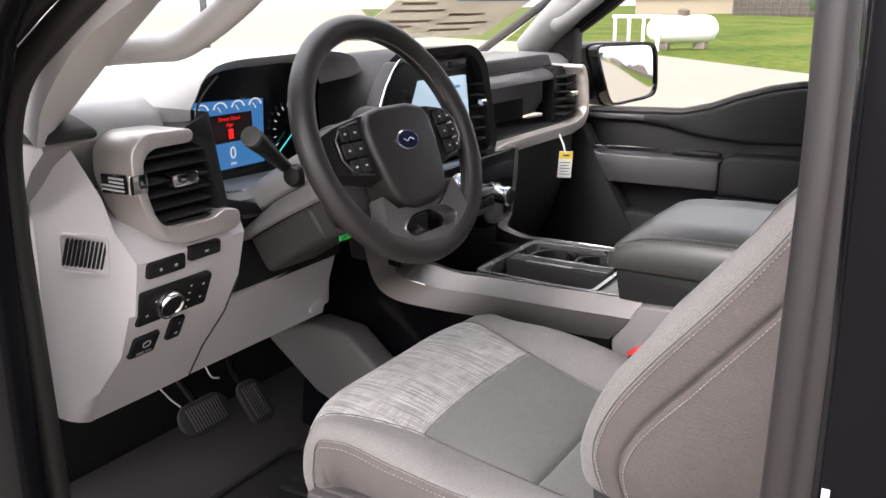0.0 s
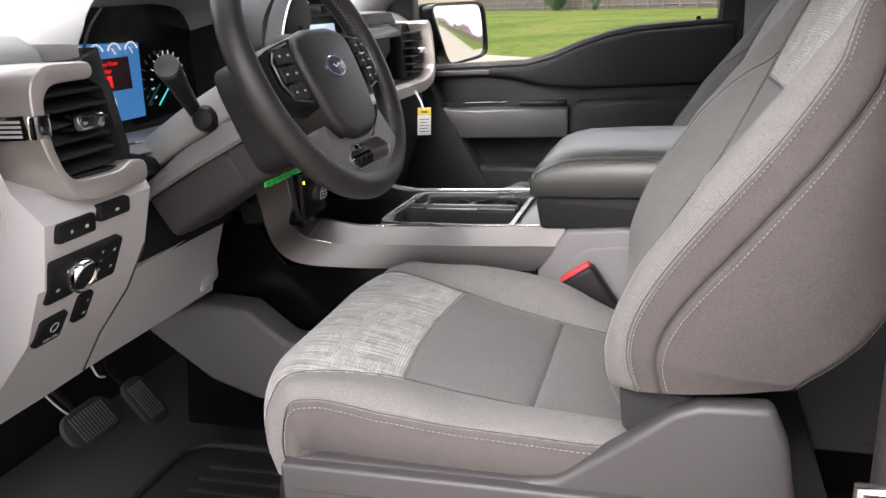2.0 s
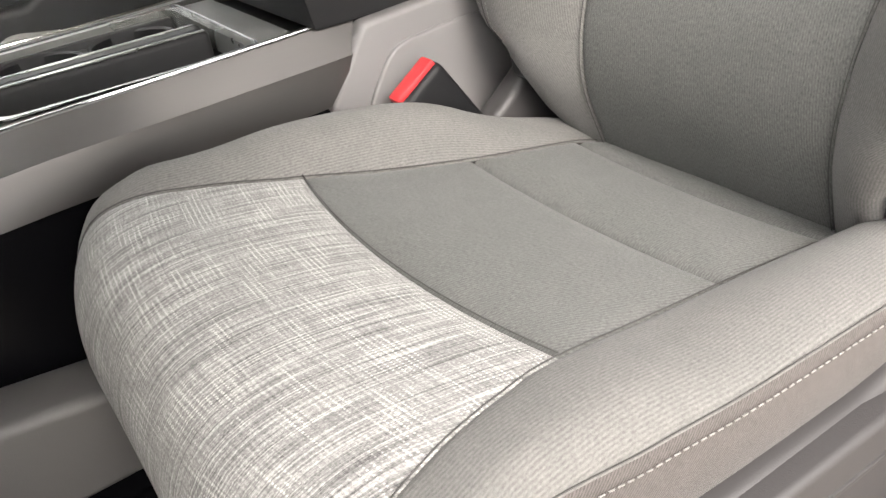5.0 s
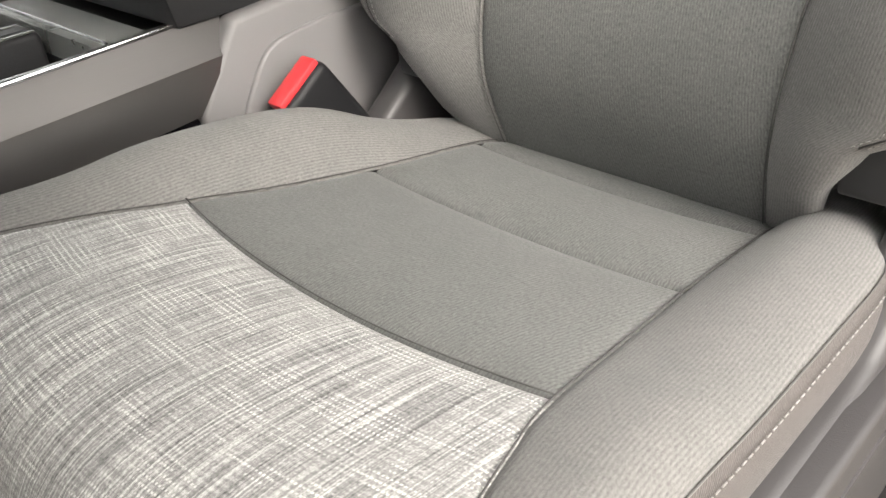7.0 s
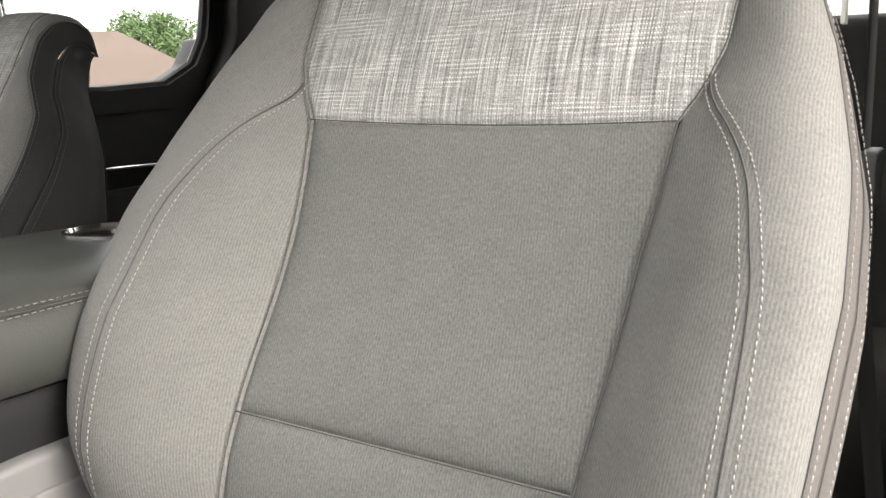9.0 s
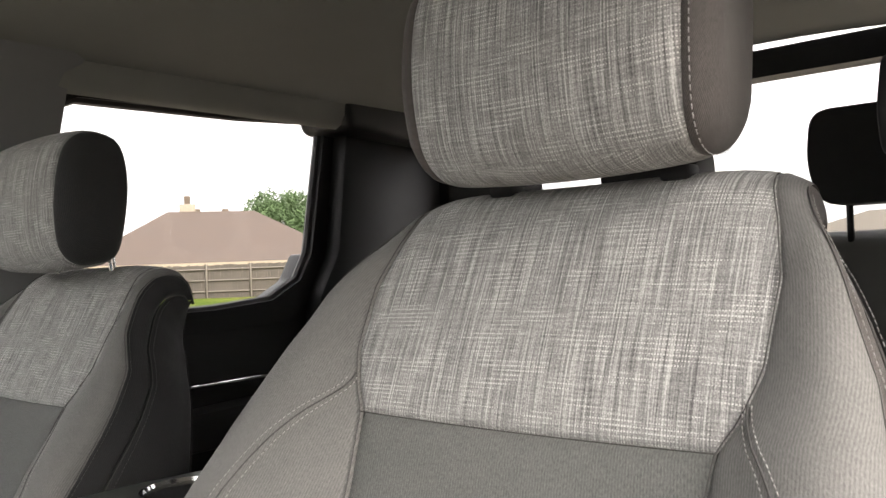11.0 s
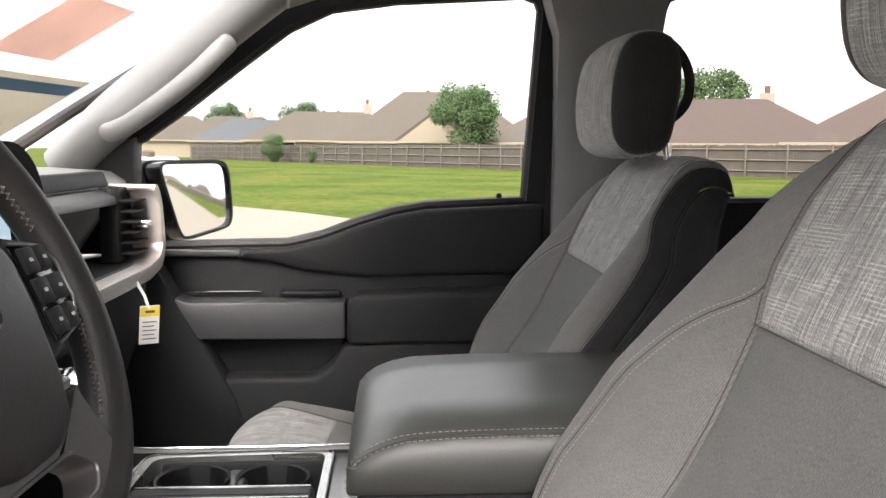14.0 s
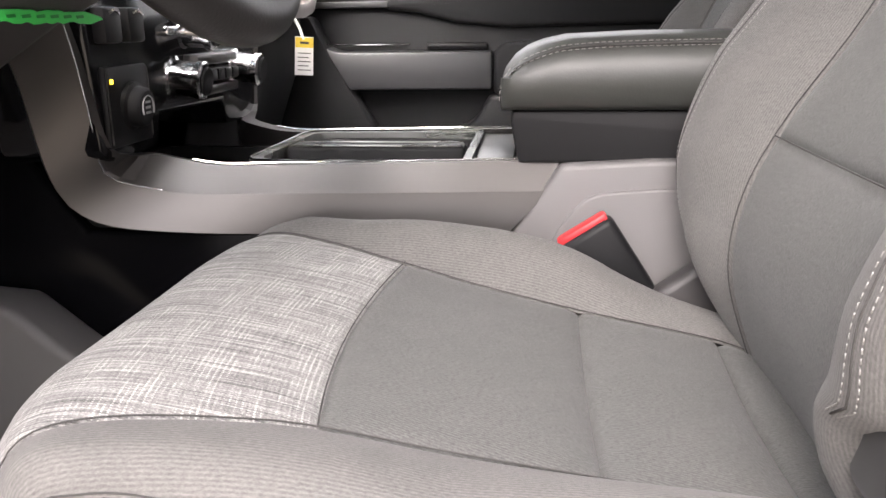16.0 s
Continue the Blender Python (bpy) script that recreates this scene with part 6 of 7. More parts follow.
# passenger side: shelf, trim band, vent, glovebox
part("shelf_pad", prism([(0.905, 1.362), (0.895, 1.336), (0.99, 1.330), (0.99, 1.362)], "x", 0.185, 0.62, 0.005), DARK, dash, "charcoal pad over the shelf")
part("shelf_top", prism([(0.893, 1.331), (0.872, 1.320), (0.868, 1.306), (0.99, 1.306), (0.99, 1.329)], "x", 0.185, 0.615, 0.004, 3), LIP, dash, "charcoal lip over the open shelf")
part("shelf_back", box((0.185, 0.965, 1.20), (0.60, 0.99, 1.31), 0.003), BLACK, dash)
part("shelf_floor", box((0.185, 0.85, 1.192), (0.60, 0.98, 1.204), 0.003), BLACK, dash)
band = [(0.05, 1.155), (0.17, 1.165), (0.22, 1.178), (0.58, 1.176), (0.655, 1.188), (0.682, 1.22), (0.669, 1.30), (0.652, 1.330), (0.628, 1.343), (0.622, 1.331), (0.639, 1.320), (0.653, 1.29), (0.664, 1.225), (0.640, 1.208), (0.58, 1.20), (0.22, 1.20), (0.16, 1.192), (0.05, 1.182)]
part("trim_band", prism(soften(band, 0.016, 4), "y", 0.818, 0.90, 0.004, 3), SATIN, dash, "satin champagne trim band round the shelf and vent")
pv = part("air_vent", box((0.572, 0.868, 1.205), (0.65, 0.90, 1.335), 0.004), BLACK, dash, "black louvred air vent")
for k in range(6):
    z = 1.22 + 0.018 * k
    part("slat", box((0.575, 0.84, z), (0.647, 0.866, z + 0.004), 0.0015), DARK, pv)
part("vent_knob", box((0.60, 0.825, 1.265), (0.628, 0.848, 1.277), 0.003), CHROME, pv)
gl = []
for x in (0.15, 0.30, 0.50, 0.63, 0.70):
    c = 0.03 if x > 0.66 else 0
    gl.append([(x, 0.84 + c, 1.185), (x, 0.845 + c, 1.10), (x, 0.90 + c, 0.95), (x, 0.97 + c, 0.82), (x, 1.06, 0.72), (x, 1.20, 0.72), (x, 1.20, 1.18)])
part("glovebox", loft(gl), DARK, dash, "charcoal glovebox door", 35)
part("kick_panel", prism([(0.84, 1.18), (0.80, 1.10), (0.70, 0.93), (0.66, 0.80), (1.1, 0.70), (1.1, 1.18)], "x", 0.694, 0.762, 0.01), DARK, dash, "charcoal kick panel")

# paper tag hanging below the trim band, and the paper sheet in the windscreen
tag = thing("paper_tag", (0.498, 0.812, 1.15), "white paper tag with yellow warning band on a tie", "tag")
gm = Matrix.Translation((0.498, 0.80, 1.115)) @ Matrix.Rotation(radians(-50), 4, "Z") @ Matrix.Rotation(radians(4), 4, "Y")


def on_tag(name, lo, hi, mat_, bev=0.0):
    b = box(lo, hi, bev)
    b.transform(gm)
    return part(name, b, mat_, tag)


on_tag("card", (-0.017, -0.0006, -0.034), (0.017, 0.0006, 0.030), WHITE, 0.0004)
on_tag("band", (-0.0165, -0.0012, 0.012), (0.0165, 0.0012, 0.0285), YELLOW)
on_tag("band_mark", (-0.008, -0.0016, 0.018), (0.008, 0.0016, 0.022), INK)
for k in range(5):
    on_tag("print_line", (-0.012, -0.0010, -0.026 + 0.007 * k), (0.012 - 0.004 * (k % 2), 0.0010, -0.0245 + 0.007 * k), SHIELD_GREY)
part("tie", tube([(0.498, 0.80, 1.140), (0.499, 0.806, 1.16), (0.502, 0.82, 1.185)], 0.0028, 6), WHITE, tag)

# ---- steering wheel and column ----
hub = Vector((-0.418, 0.648, 1.310))
TILTW = 24.4
WM = Matrix.Translation(hub) @ Matrix.Rotation(radians(-3.2), 4, "Z") @ Matrix.Rotation(radians(90 - TILTW), 4, "X")
wheel = thing("steering_wheel", tuple(hub), "black leather steering wheel with white stitching and grey spokes", "steering wheel")


def on_wheel(name, b, mat_, parent=wheel, label=""):
    b.transform(WM)
    return part(name, b, mat_, parent, label)


R_ = 0.1592
circ = [(R_ * math.cos(a), R_ * math.sin(a) * (0.985 if math.sin(a) < 0 else 1.0), 0) for a in np.linspace(0, 2 * math.pi, 96, endpoint=False)]
rim = on_wheel("rim", tube(circ, 0.0163, 18, True), LEATHER)
for a0, a1 in ((radians(15), radians(80)), (radians(100), radians(165)), (radians(-45), radians(5)), (radians(175), radians(225))):
    cur = [tuple(WM @ Vector(((R_ - 0.0163) * math.cos(a), (R_ - 0.0163) * math.sin(a), 0.0035 + (0.0022 if k % 2 else -0.0022)))) for k, a in enumerate(np.linspace(a0, a1, 60))]
    part("lacing", tube(cur, 0.0007, 5), LACE, rim, "zigzag brown lacing")
    part("rim_seam", tube([tuple(WM @ Vector(((R_ - 0.0162) * math.cos(a), (R_ - 0.0162) * math.sin(a), 0.0035))) for a in np.linspace(a0, a1, 40)], 0.0009, 5), SEAM, rim)
HUB = [(-0.070, 0.020), (-0.058, 0.037), (-0.03, 0.043), (0.03, 0.043), (0.058, 0.037), (0.070, 0.020), (0.069, -0.015), (0.060, -0.062), (0.048, -0.088), (0.022, -0.098), (-0.022, -0.098), (-0.048, -0.088), (-0.060, -0.065), (-0.069, -0.01)]
pad_ = on_wheel("airbag_cover", prism([(x - 0.004, y) for x, y in HUB], "z", -0.03, 0.022, 0.014, 4), LEATHER, wheel, "black airbag cover")
on_wheel("badge", lathe([(0.0, 0.0), (0.0265, 0.0), (0.0265, 0.0025), (0.0245, 0.0036), (0.0, 0.0036)], 40, Matrix.Translation((-0.005, -0.009, 0.0215)) @ Matrix.Diagonal((0.86, 0.52, 1, 1))), CHROME, pad_, "oval chrome rimmed blue badge")
on_wheel("badge_field", lathe([(0.0, 0.0), (0.0240, 0.0), (0.0240, 0.0040), (0.0, 0.0044)], 40, Matrix.Translation((-0.005, -0.009, 0.0215)) @ Matrix.Diagonal((0.84, 0.48, 1, 1))), BLUE_BADGE, pad_)
on_wheel("badge_script", tube([(x - 0.005, -0.009 + 0.0018 * math.sin(x * 420), 0.0262) for x in np.linspace(-0.010, 0.010, 24)], 0.0008, 5), PRINT, pad_, "pale plain squiggle")
for s in (-1, 1):
    b = loft([[(s * x, y0, -0.012), (s * x, y1, -0.012), (s * x, y1 - 0.004, z), (s * x, y0 + 0.004, z)] for x, y0, y1, z in ((0.05, -0.056, 0.040, 0.010), (0.075, -0.052, 0.038, 0.012), (0.12, -0.040, 0.030, 0.010), (0.150, -0.030, 0.020, 0.002))])
    sp = on_wheel("spoke", b, BLACK, wheel)
    POD = [(0.077, 0.029), (0.112, 0.024), (0.126, 0.010), (0.126, -0.016), (0.112, -0.036), (0.080, -0.042)]
    pod = on_wheel("switch_pod", prism([(s * x, y) for x, y in POD], "z", 0.006, 0.0135, 0.003), GLOSS, sp, "gloss black switch pod")
    on_wheel("pod_line", tube([(s * x, y, 0.0135) for x, y in POD], 0.0013, 6), GUN, sp)
    for r in range(3):
        for q in range(2):
            x0, z0 = s * (0.082 + 0.0205 * q), -0.037 + 0.0215 * r
            xa, xb = min(x0, x0 + s * 0.018), max(x0, x0 + s * 0.018)
            if q and r != 1:
                xa, xb = (xa, xb - 0.004) if s > 0 else (xa + 0.004, xb)
            bt = on_wheel("button", box((xa, z0, 0.010), (xb, z0 + 0.0185, 0.0165), 0.0022), DARK, pod)
            xm = (xa + xb) / 2
            on_wheel("symbol", box((xm - 0.0022, z0 + 0.0078, 0.0164), (xm + 0.0022, z0 + 0.0102, 0.0168), 0), PRINT, bt)
arc_ = [(0.1475 * math.sin(a), -0.1475 * math.cos(a)) for a in np.linspace(-0.66, 0.66, 15)]
YOKE = [(-0.056, -0.092), (0.056, -0.092), (0.078, -0.070)] + arc_[::-1] + [(-0.078, -0.070)]
HOLE = soften([(-0.036, -0.103), (0.036, -0.103), (0.060, -0.119), (0.048, -0.134), (-0.048, -0.134), (-0.060, -0.119)], 0.008, 4)
yoke = on_wheel("lower_spoke", ring(resample(YOKE, 64), resample(HOLE, 64), "z", -0.014, 0.011), SPOKE, wheel, "satin grey lower spoke with an open window")
on_wheel("spoke_edge", tube([(x, y, 0.011) for x, y in HOLE], 0.0016, 6, True), SPOKE, yoke)
col = thing("steering_column", (-0.413, 0.85, 1.2), "charcoal steering column shroud with stalks", "steering column")
COLUMN_GREY = surface("column_plastic", (0.26, 0.255, 0.25), 0.5, bump=0.25, vary=0.05)


def column_part(name, secs, material, label="", cap=True):
    """Cover round the column: outlines across it, each at its depth behind the wheel."""
    b = loft([[(x, y, z) for x, y in resample(soften(o, r, 4), 56)] for o, r, z in secs], cap)
    b.transform(WM)
    return part(name, b, material, col, label, 35)


def across(w, top_, low, k=0.86):
    return [(-w, low), (w, low), (w, top_ - 0.03), (w * k, top_), (-w * k, top_), (-w, top_ - 0.03)]


column_part("drum", [(across(0.050, 0.036, -0.070), 0.02, -0.030), (across(0.062, 0.044, -0.086), 0.022, -0.044), (across(0.068, 0.050, -0.089), 0.022, -0.070), (across(0.067, 0.050, -0.089), 0.022, -0.104)], DARK, "black cover behind the wheel")
column_part("upper_shroud", [([(-0.062, -0.014), (0.062, -0.014), (0.058, 0.022), (0.034, 0.040), (-0.034, 0.040), (-0.058, 0.022)], 0.014, -0.104), ([(-0.063, -0.014), (0.063, -0.014), (0.060, 0.018), (0.036, 0.036), (-0.036, 0.036), (-0.060, 0.018)], 0.014, -0.180), ([(-0.066, -0.020), (0.066, -0.020), (0.062, 0.004), (0.040, 0.022), (-0.040, 0.022), (-0.062, 0.004)], 0.012, -0.290)], COLUMN_GREY, "light grey upper column cover")
column_part("side_band", [([(-0.065, -0.041), (0.065, -0.041), (0.064, -0.0115), (-0.064, -0.0115)], 0.004, -0.106), ([(-0.0695, -0.041), (0.0695, -0.041), (0.0655, -0.0105), (-0.0655, -0.0105)], 0.004, -0.112), ([(-0.071, -0.044), (0.071, -0.044), (0.067, -0.016), (-0.067, -0.016)], 0.004, -0.200), ([(-0.072, -0.050), (0.072, -0.050), (0.069, -0.034), (-0.069, -0.034)], 0.004, -0.285)], CONSOLE_GREY, "brown-grey band along the column")
low_o = [(-0.054, -0.094), (0.054, -0.094), (0.067, -0.040), (-0.067, -0.040)]
low_f = [(-0.050, -0.092), (0.050, -0.092), (0.064, -0.044), (-0.064, -0.044)]
column_part("lower_collar", [(low_f, 0.012, -0.105), (low_o, 0.012, -0.1085), (low_o, 0.012, -0.1315), (low_f, 0.012, -0.134)], SHIELD_GREY)
low_b = [(-0.056, -0.108), (0.056, -0.108), (0.067, -0.046), (-0.067, -0.046)]
column_part("lower_shroud", [(low_f, 0.012, -0.1345), (low_o, 0.012, -0.138), (low_b, 0.012, -0.27)], SHIELD_GREY, "dark grey lower column cover")
part("stalk_boot", lathe([(0.006, 0.016), (0.012, 0.014), (0.0155, 0.006), (0.017, -0.004)], 18, WM @ Matrix.Translation((-0.062, 0.004, -0.139)) @ Matrix.Rotation(radians(-70), 4, "Y")), BLACK, col)
b = lathe([(0.02, -0.055), (0.050, -0.05), (0.058, -0.03), (0.050, -0.012), (0.02, -0.01)], 28)
b.transform(WM)
part("hub_back", b, DARK, col)


def stalk(a, b_, r, tip):
    s = tube([a, tuple(Vector(a).lerp(Vector(b_), 0.7)), b_], [r * 0.55, r * 0.8, r], 14)
    ob = part("stalk", s, BLACK, col, "black control stalk")
    d = (Vector(b_) - Vector(a)).normalized()
    part("stalk_cap", lathe([(0.002, 0.0), (r, 0.0), (r * 0.95, 0.006), (0.002, 0.008)], 16, Matrix.Translation(b_) @ d.to_track_quat("Z", "Y").to_matrix().to_4x4()), tip, ob)


stalk((-0.455, 0.80, 1.255), (-0.575, 0.755, 1.325), 0.014, VINYL)
lev = thing("gear_lever", (-0.30, 0.78, 1.33), "black column gear lever with chrome edge", "gear lever")
LEVER = soften([(-0.322, 1.328), (-0.300, 1.366), (-0.270, 1.397), (-0.254, 1.400), (-0.222, 1.384), (-0.216, 1.370), (-0.236, 1.332), (-0.262, 1.300), (-0.315, 1.295)], 0.010, 4)
handle = part("handle", prism(LEVER, "y", 0.742, 0.772, 0.007, 3), BLACK, lev)
part("chrome_edge", tube([(x, 0.7435, z) for x, z in spline([(-0.321, 1.332), (-0.300, 1.367), (-0.271, 1.3975), (-0.254, 1.4005), (-0.222, 1.3855)], 24)], 0.0022, 6), CHROME, lev, "bright lever edge")
for x, z in ((-0.258, 1.352), (-0.245, 1.344), (-0.262, 1.336)):
    part("button", box((x - 0.006, 0.7395, z - 0.004), (x + 0.006, 0.744, z + 0.004), 0.002), DARK, handle)

# driver's floor mat
mat_root = thing("floor_mat", (-0.45, 0.85, 0.62), "black moulded rubber floor mat with ribs", "floor mat")
tray = part("tray", prism(rounded(-0.69, -0.20, 0.56, 1.06, 0.05), "z", 0.6215, 0.632, 0.004), CARPET, mat_root)
part("rim", tube([(x, y, 0.635) for x, y in rounded(-0.685, -0.205, 0.565, 1.055, 0.05)], 0.007, 8, True), CARPET, mat_root)
rib_mesh = None
for k in range(11):
    x = -0.63 + 0.036 * k
    if rib_mesh is None:
        ob = part("ridge", box((-0.006, 0.64, 0.631), (0.006, 0.98, 0.637), 0.002), CARPET, tray)
        rib_mesh = ob.data
    else:
        ob = new("ridge", rib_mesh)
        ob.parent = tray
    ob.location = (x, 0, 0)

# pedals
for nm, lab, x, y, z, w, h in (("brake_pedal", "wide ribbed rubber brake pedal", -0.412, 1.085, 0.782, 0.056, 0.031), ("accelerator_pedal", "tall rubber accelerator pedal", -0.312, 1.060, 0.772, 0.029, 0.044)):
    pd = thing(nm, (x, y, z), lab, "pedal")
    m = Matrix.Translation((x, y, z)) @ Matrix.Rotation(radians(-38), 4, "X")
    b = prism(rounded(-w, w, -h, h, h * 0.92 if w > h else w * 0.75), "y", -0.005, 0.006, 0.003)
    b.transform(m)
    pedal_pad = part("pad", b, DARK, pd)
    for k in range(int(1.5 * w / 0.0065)):
        xr = -w * 0.62 + 0.0065 * k
        b = box((xr - 0.0012, -0.0068, -h * 0.72), (xr + 0.0012, -0.004, h * 0.72), 0.0006)
        b.transform(m)
        part("rib", b, SHIELD_GREY, pedal_pad)
    part("arm", tube([(x, y + 0.006, z), (x, y + 0.06, z + 0.05), (x, y + 0.085, z + 0.22)], 0.008, 8), PAINT, pd)

for pts in ([(-0.532, 1.05, 0.895), (-0.51, 1.05, 0.862), (-0.488, 1.055, 0.838)], [(-0.431, 1.05, 0.89), (-0.42, 1.05, 0.867), (-0.40, 1.055, 0.856)]):
    wire = thing("wire", pts[0], "thin pale wire hanging under the dashboard", "wire")
    part("strand", tube([tuple(q) for q in spline(pts, 10)], 0.0016, 6), WHITE, wire)

# ---- centre console ----
con = thing("centre_console", (0, 0.5, 0.62), "grey centre console with gunmetal trim and cup holders", "console")
part("body", prism([(-0.15, 0.62), (0.92, 0.62), (0.92, 0.93), (0.43, 0.93), (0.43, 1.022), (-0.15, 1.022)], "x", -0.135, 0.135, 0.006), BLACK, con)
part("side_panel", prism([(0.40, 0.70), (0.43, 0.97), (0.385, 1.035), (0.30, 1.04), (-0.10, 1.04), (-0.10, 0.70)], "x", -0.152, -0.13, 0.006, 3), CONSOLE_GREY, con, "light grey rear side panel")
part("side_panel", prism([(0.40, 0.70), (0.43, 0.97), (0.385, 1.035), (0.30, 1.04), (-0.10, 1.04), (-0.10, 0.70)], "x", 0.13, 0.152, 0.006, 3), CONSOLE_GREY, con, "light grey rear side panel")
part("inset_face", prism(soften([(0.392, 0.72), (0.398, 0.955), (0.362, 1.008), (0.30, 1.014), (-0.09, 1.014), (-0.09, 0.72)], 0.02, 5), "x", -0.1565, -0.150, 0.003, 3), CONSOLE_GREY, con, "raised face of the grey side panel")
# gunmetal trim: sloped top face, crease and side face, sweeping up beside the control face
TOP_E = spline([(0.132, 0.385, 1.037), (0.135, 0.55, 1.0335), (0.138, 0.66, 1.032), (0.142, 0.72, 1.032), (0.150, 0.772, 1.043), (0.180, 0.785, 1.047), (0.205, 0.790, 1.055), (0.216, 0.793, 1.075), (0.236, 0.794, 1.138), (0.25, 0.80, 1.19)], 44)
CREASE = spline([(0.150, 0.394, 1.010), (0.154, 0.55, 1.0075), (0.157, 0.66, 1.007), (0.170, 0.735, 1.0085), (0.186, 0.782, 1.0195), (0.197, 0.802, 1.029), (0.204, 0.806, 1.042), (0.212, 0.804, 1.068), (0.233, 0.802, 1.138), (0.250, 0.804, 1.19)], 44)
LOW_E = spline([(0.1545, 0.432, 0.971), (0.158, 0.55, 0.968), (0.162, 0.66, 0.968), (0.178, 0.736, 0.972), (0.199, 0.802, 0.982), (0.211, 0.832, 0.999), (0.220, 0.844, 1.024), (0.227, 0.850, 1.06), (0.237, 0.855, 1.12), (0.2475, 0.867, 1.18)], 44)
for s in (-1, 1):
    secs = []
    for e1, e2, e3 in zip(TOP_E, CREASE, LOW_E):
        q = [np.array([s * p[0], p[1], p[2]]) for p in (e1, e2, e3)]
        inn = np.array([-s * 0.016, 0.012, 0.0])
        up = q[0] * 0.12 + q[1] * 0.88
        dn = q[1] * 0.9 + q[2] * 0.1
        secs.append([tuple(q[0] + inn), tuple(q[0]), tuple(up), tuple(q[1] + 0.02 * (q[1] - (q[0] + q[2]) / 2)), tuple(dn), tuple(q[2]), tuple(q[2] + inn)])
    tr = part("side_trim", loft(secs), GUN, con, "brushed gunmetal side trim", 16)
    part("bright_edge", tube([(s * (p[0] - 0.003), p[1], p[2] + 0.0015) for p in TOP_E[:27]], 0.0012, 6), CHROME, tr)
    part("thin_line", tube([(s * (p[0] + 0.001), p[1], p[2]) for p in CREASE[27:]], 0.0008, 5), CHROME, tr)
part("lower_side", prism([(0.43, 0.97), (0.86, 0.965), (0.92, 1.05), (1.05, 1.05), (1.1, 0.64), (0.42, 0.64)], "x", -0.15, -0.12, 0.006), PAINT, con)
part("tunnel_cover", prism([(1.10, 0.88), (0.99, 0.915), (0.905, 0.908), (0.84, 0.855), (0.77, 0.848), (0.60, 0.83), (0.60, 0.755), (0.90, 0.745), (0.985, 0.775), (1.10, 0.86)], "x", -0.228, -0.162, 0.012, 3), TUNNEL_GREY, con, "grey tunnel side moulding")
# top deck with cup holders and bin
part("deck", box((-0.128, 0.43, 1.018), (0.128, 0.475, 1.030), 0.002), PLATE, con)
part("kick_cover", prism([(0.80, 0.62), (0.80, 1.16), (1.10, 1.16), (1.10, 0.62)], "x", 0.15, 0.22, 0.008), DARK, con)
frame_o = [(-0.127, 0.470), (0.124, 0.470), (0.112, 0.695), (-0.118, 0.70)]
frame_i = [(-0.117, 0.480), (0.114, 0.480), (0.102, 0.683), (-0.108, 0.688)]
part("tub", ring([(-0.134, 0.431), (0.134, 0.431), (0.134, 0.900), (-0.134, 0.900)], [(-0.117, 0.480), (0.114, 0.480), (0.124, 0.885), (-0.124, 0.885)], "z", 0.928, 1.0118), BLACK, con, "black moulded bin walls")
part("cup_frame", ring(soften(frame_o, 0.02, 5), soften(frame_i, 0.018, 5), "z", 1.012, 1.033), SILVER, con, "satin silver cup holder frame")
part("frame_line", tube([(x, y, 1.0335) for x, y in soften(frame_o, 0.022, 5)], 0.0014, 5, True), GLOSS, con, "dark parting line round the frame")
rail_ = part("bin_wall", box((-0.026, 0.484, 0.932), (0.012, 0.684, 1.034), 0.006, 3), DARK, con, "raised divider with two satin lines")
for x in (-0.022, 0.008):
    part("bin_line", box((x - 0.0022, 0.488, 1.0332), (x + 0.0022, 0.680, 1.0352), 0.0006, 1), SILVER, rail_)
part("rail_slot", box((-0.012, 0.492, 1.0336), (-0.001, 0.676, 1.0345), 0), BLACK, rail_)
for y in (0.538, 0.630):
    part("cup_holder", lathe([(0.0, 0.0), (0.038, 0.0), (0.040, 0.088), (0.043, 0.090), (0.043, 0.086), (0.041, -0.004), (0.0, -0.004)], 36, Matrix.Translation((0.062, y, 0.934))), BLACK, con, "round black cup holder")
part("cup_bridge", prism([(0.013, 0.571), (0.113, 0.571), (0.113, 0.597), (0.013, 0.597)], "z", 0.932, 1.018, 0.008, 3), SHIELD_DK, con, "satin grey bridge between the cups")
part("cup_side", box((0.100, 0.482, 0.932), (0.1125, 0.684, 1.026), 0.004), DARK, con)
# armrest lid
part("armrest_box", prism([(0.425, 1.035), (0.432, 1.076), (0.430, 1.084), (-0.05, 1.084), (-0.05, 1.035)], "x", -0.138, 0.138, 0.008), DARK, con, "dark padded armrest base")
sec = []
for y, zt, k in ((0.441, 1.112, 0.955), (0.439, 1.120, 0.985), (0.431, 1.130, 0.997), (0.418, 1.139, 1.0), (0.400, 1.146, 1.0), (0.375, 1.151, 1.0), (0.30, 1.154, 1.0), (0.1, 1.155, 1.0), (-0.05, 1.15, 1.0)):
    w = 0.150 * k
    sec.append([(-w, y, 1.090), (-w - 0.002, y, 1.115), (-w + 0.004, y, zt - 0.012), (-w + 0.02, y, zt - 0.002), (-0.06, y, zt), (0.06, y, zt), (w - 0.02, y, zt - 0.002), (w - 0.004, y, zt - 0.012), (w + 0.002, y, 1.115), (w, y, 1.090), (w - 0.01, y, 1.0845), (-w + 0.01, y, 1.0845)])
lid = part("armrest_lid", loft(sec), VINYL, con, "grey stitched vinyl armrest lid", 60)
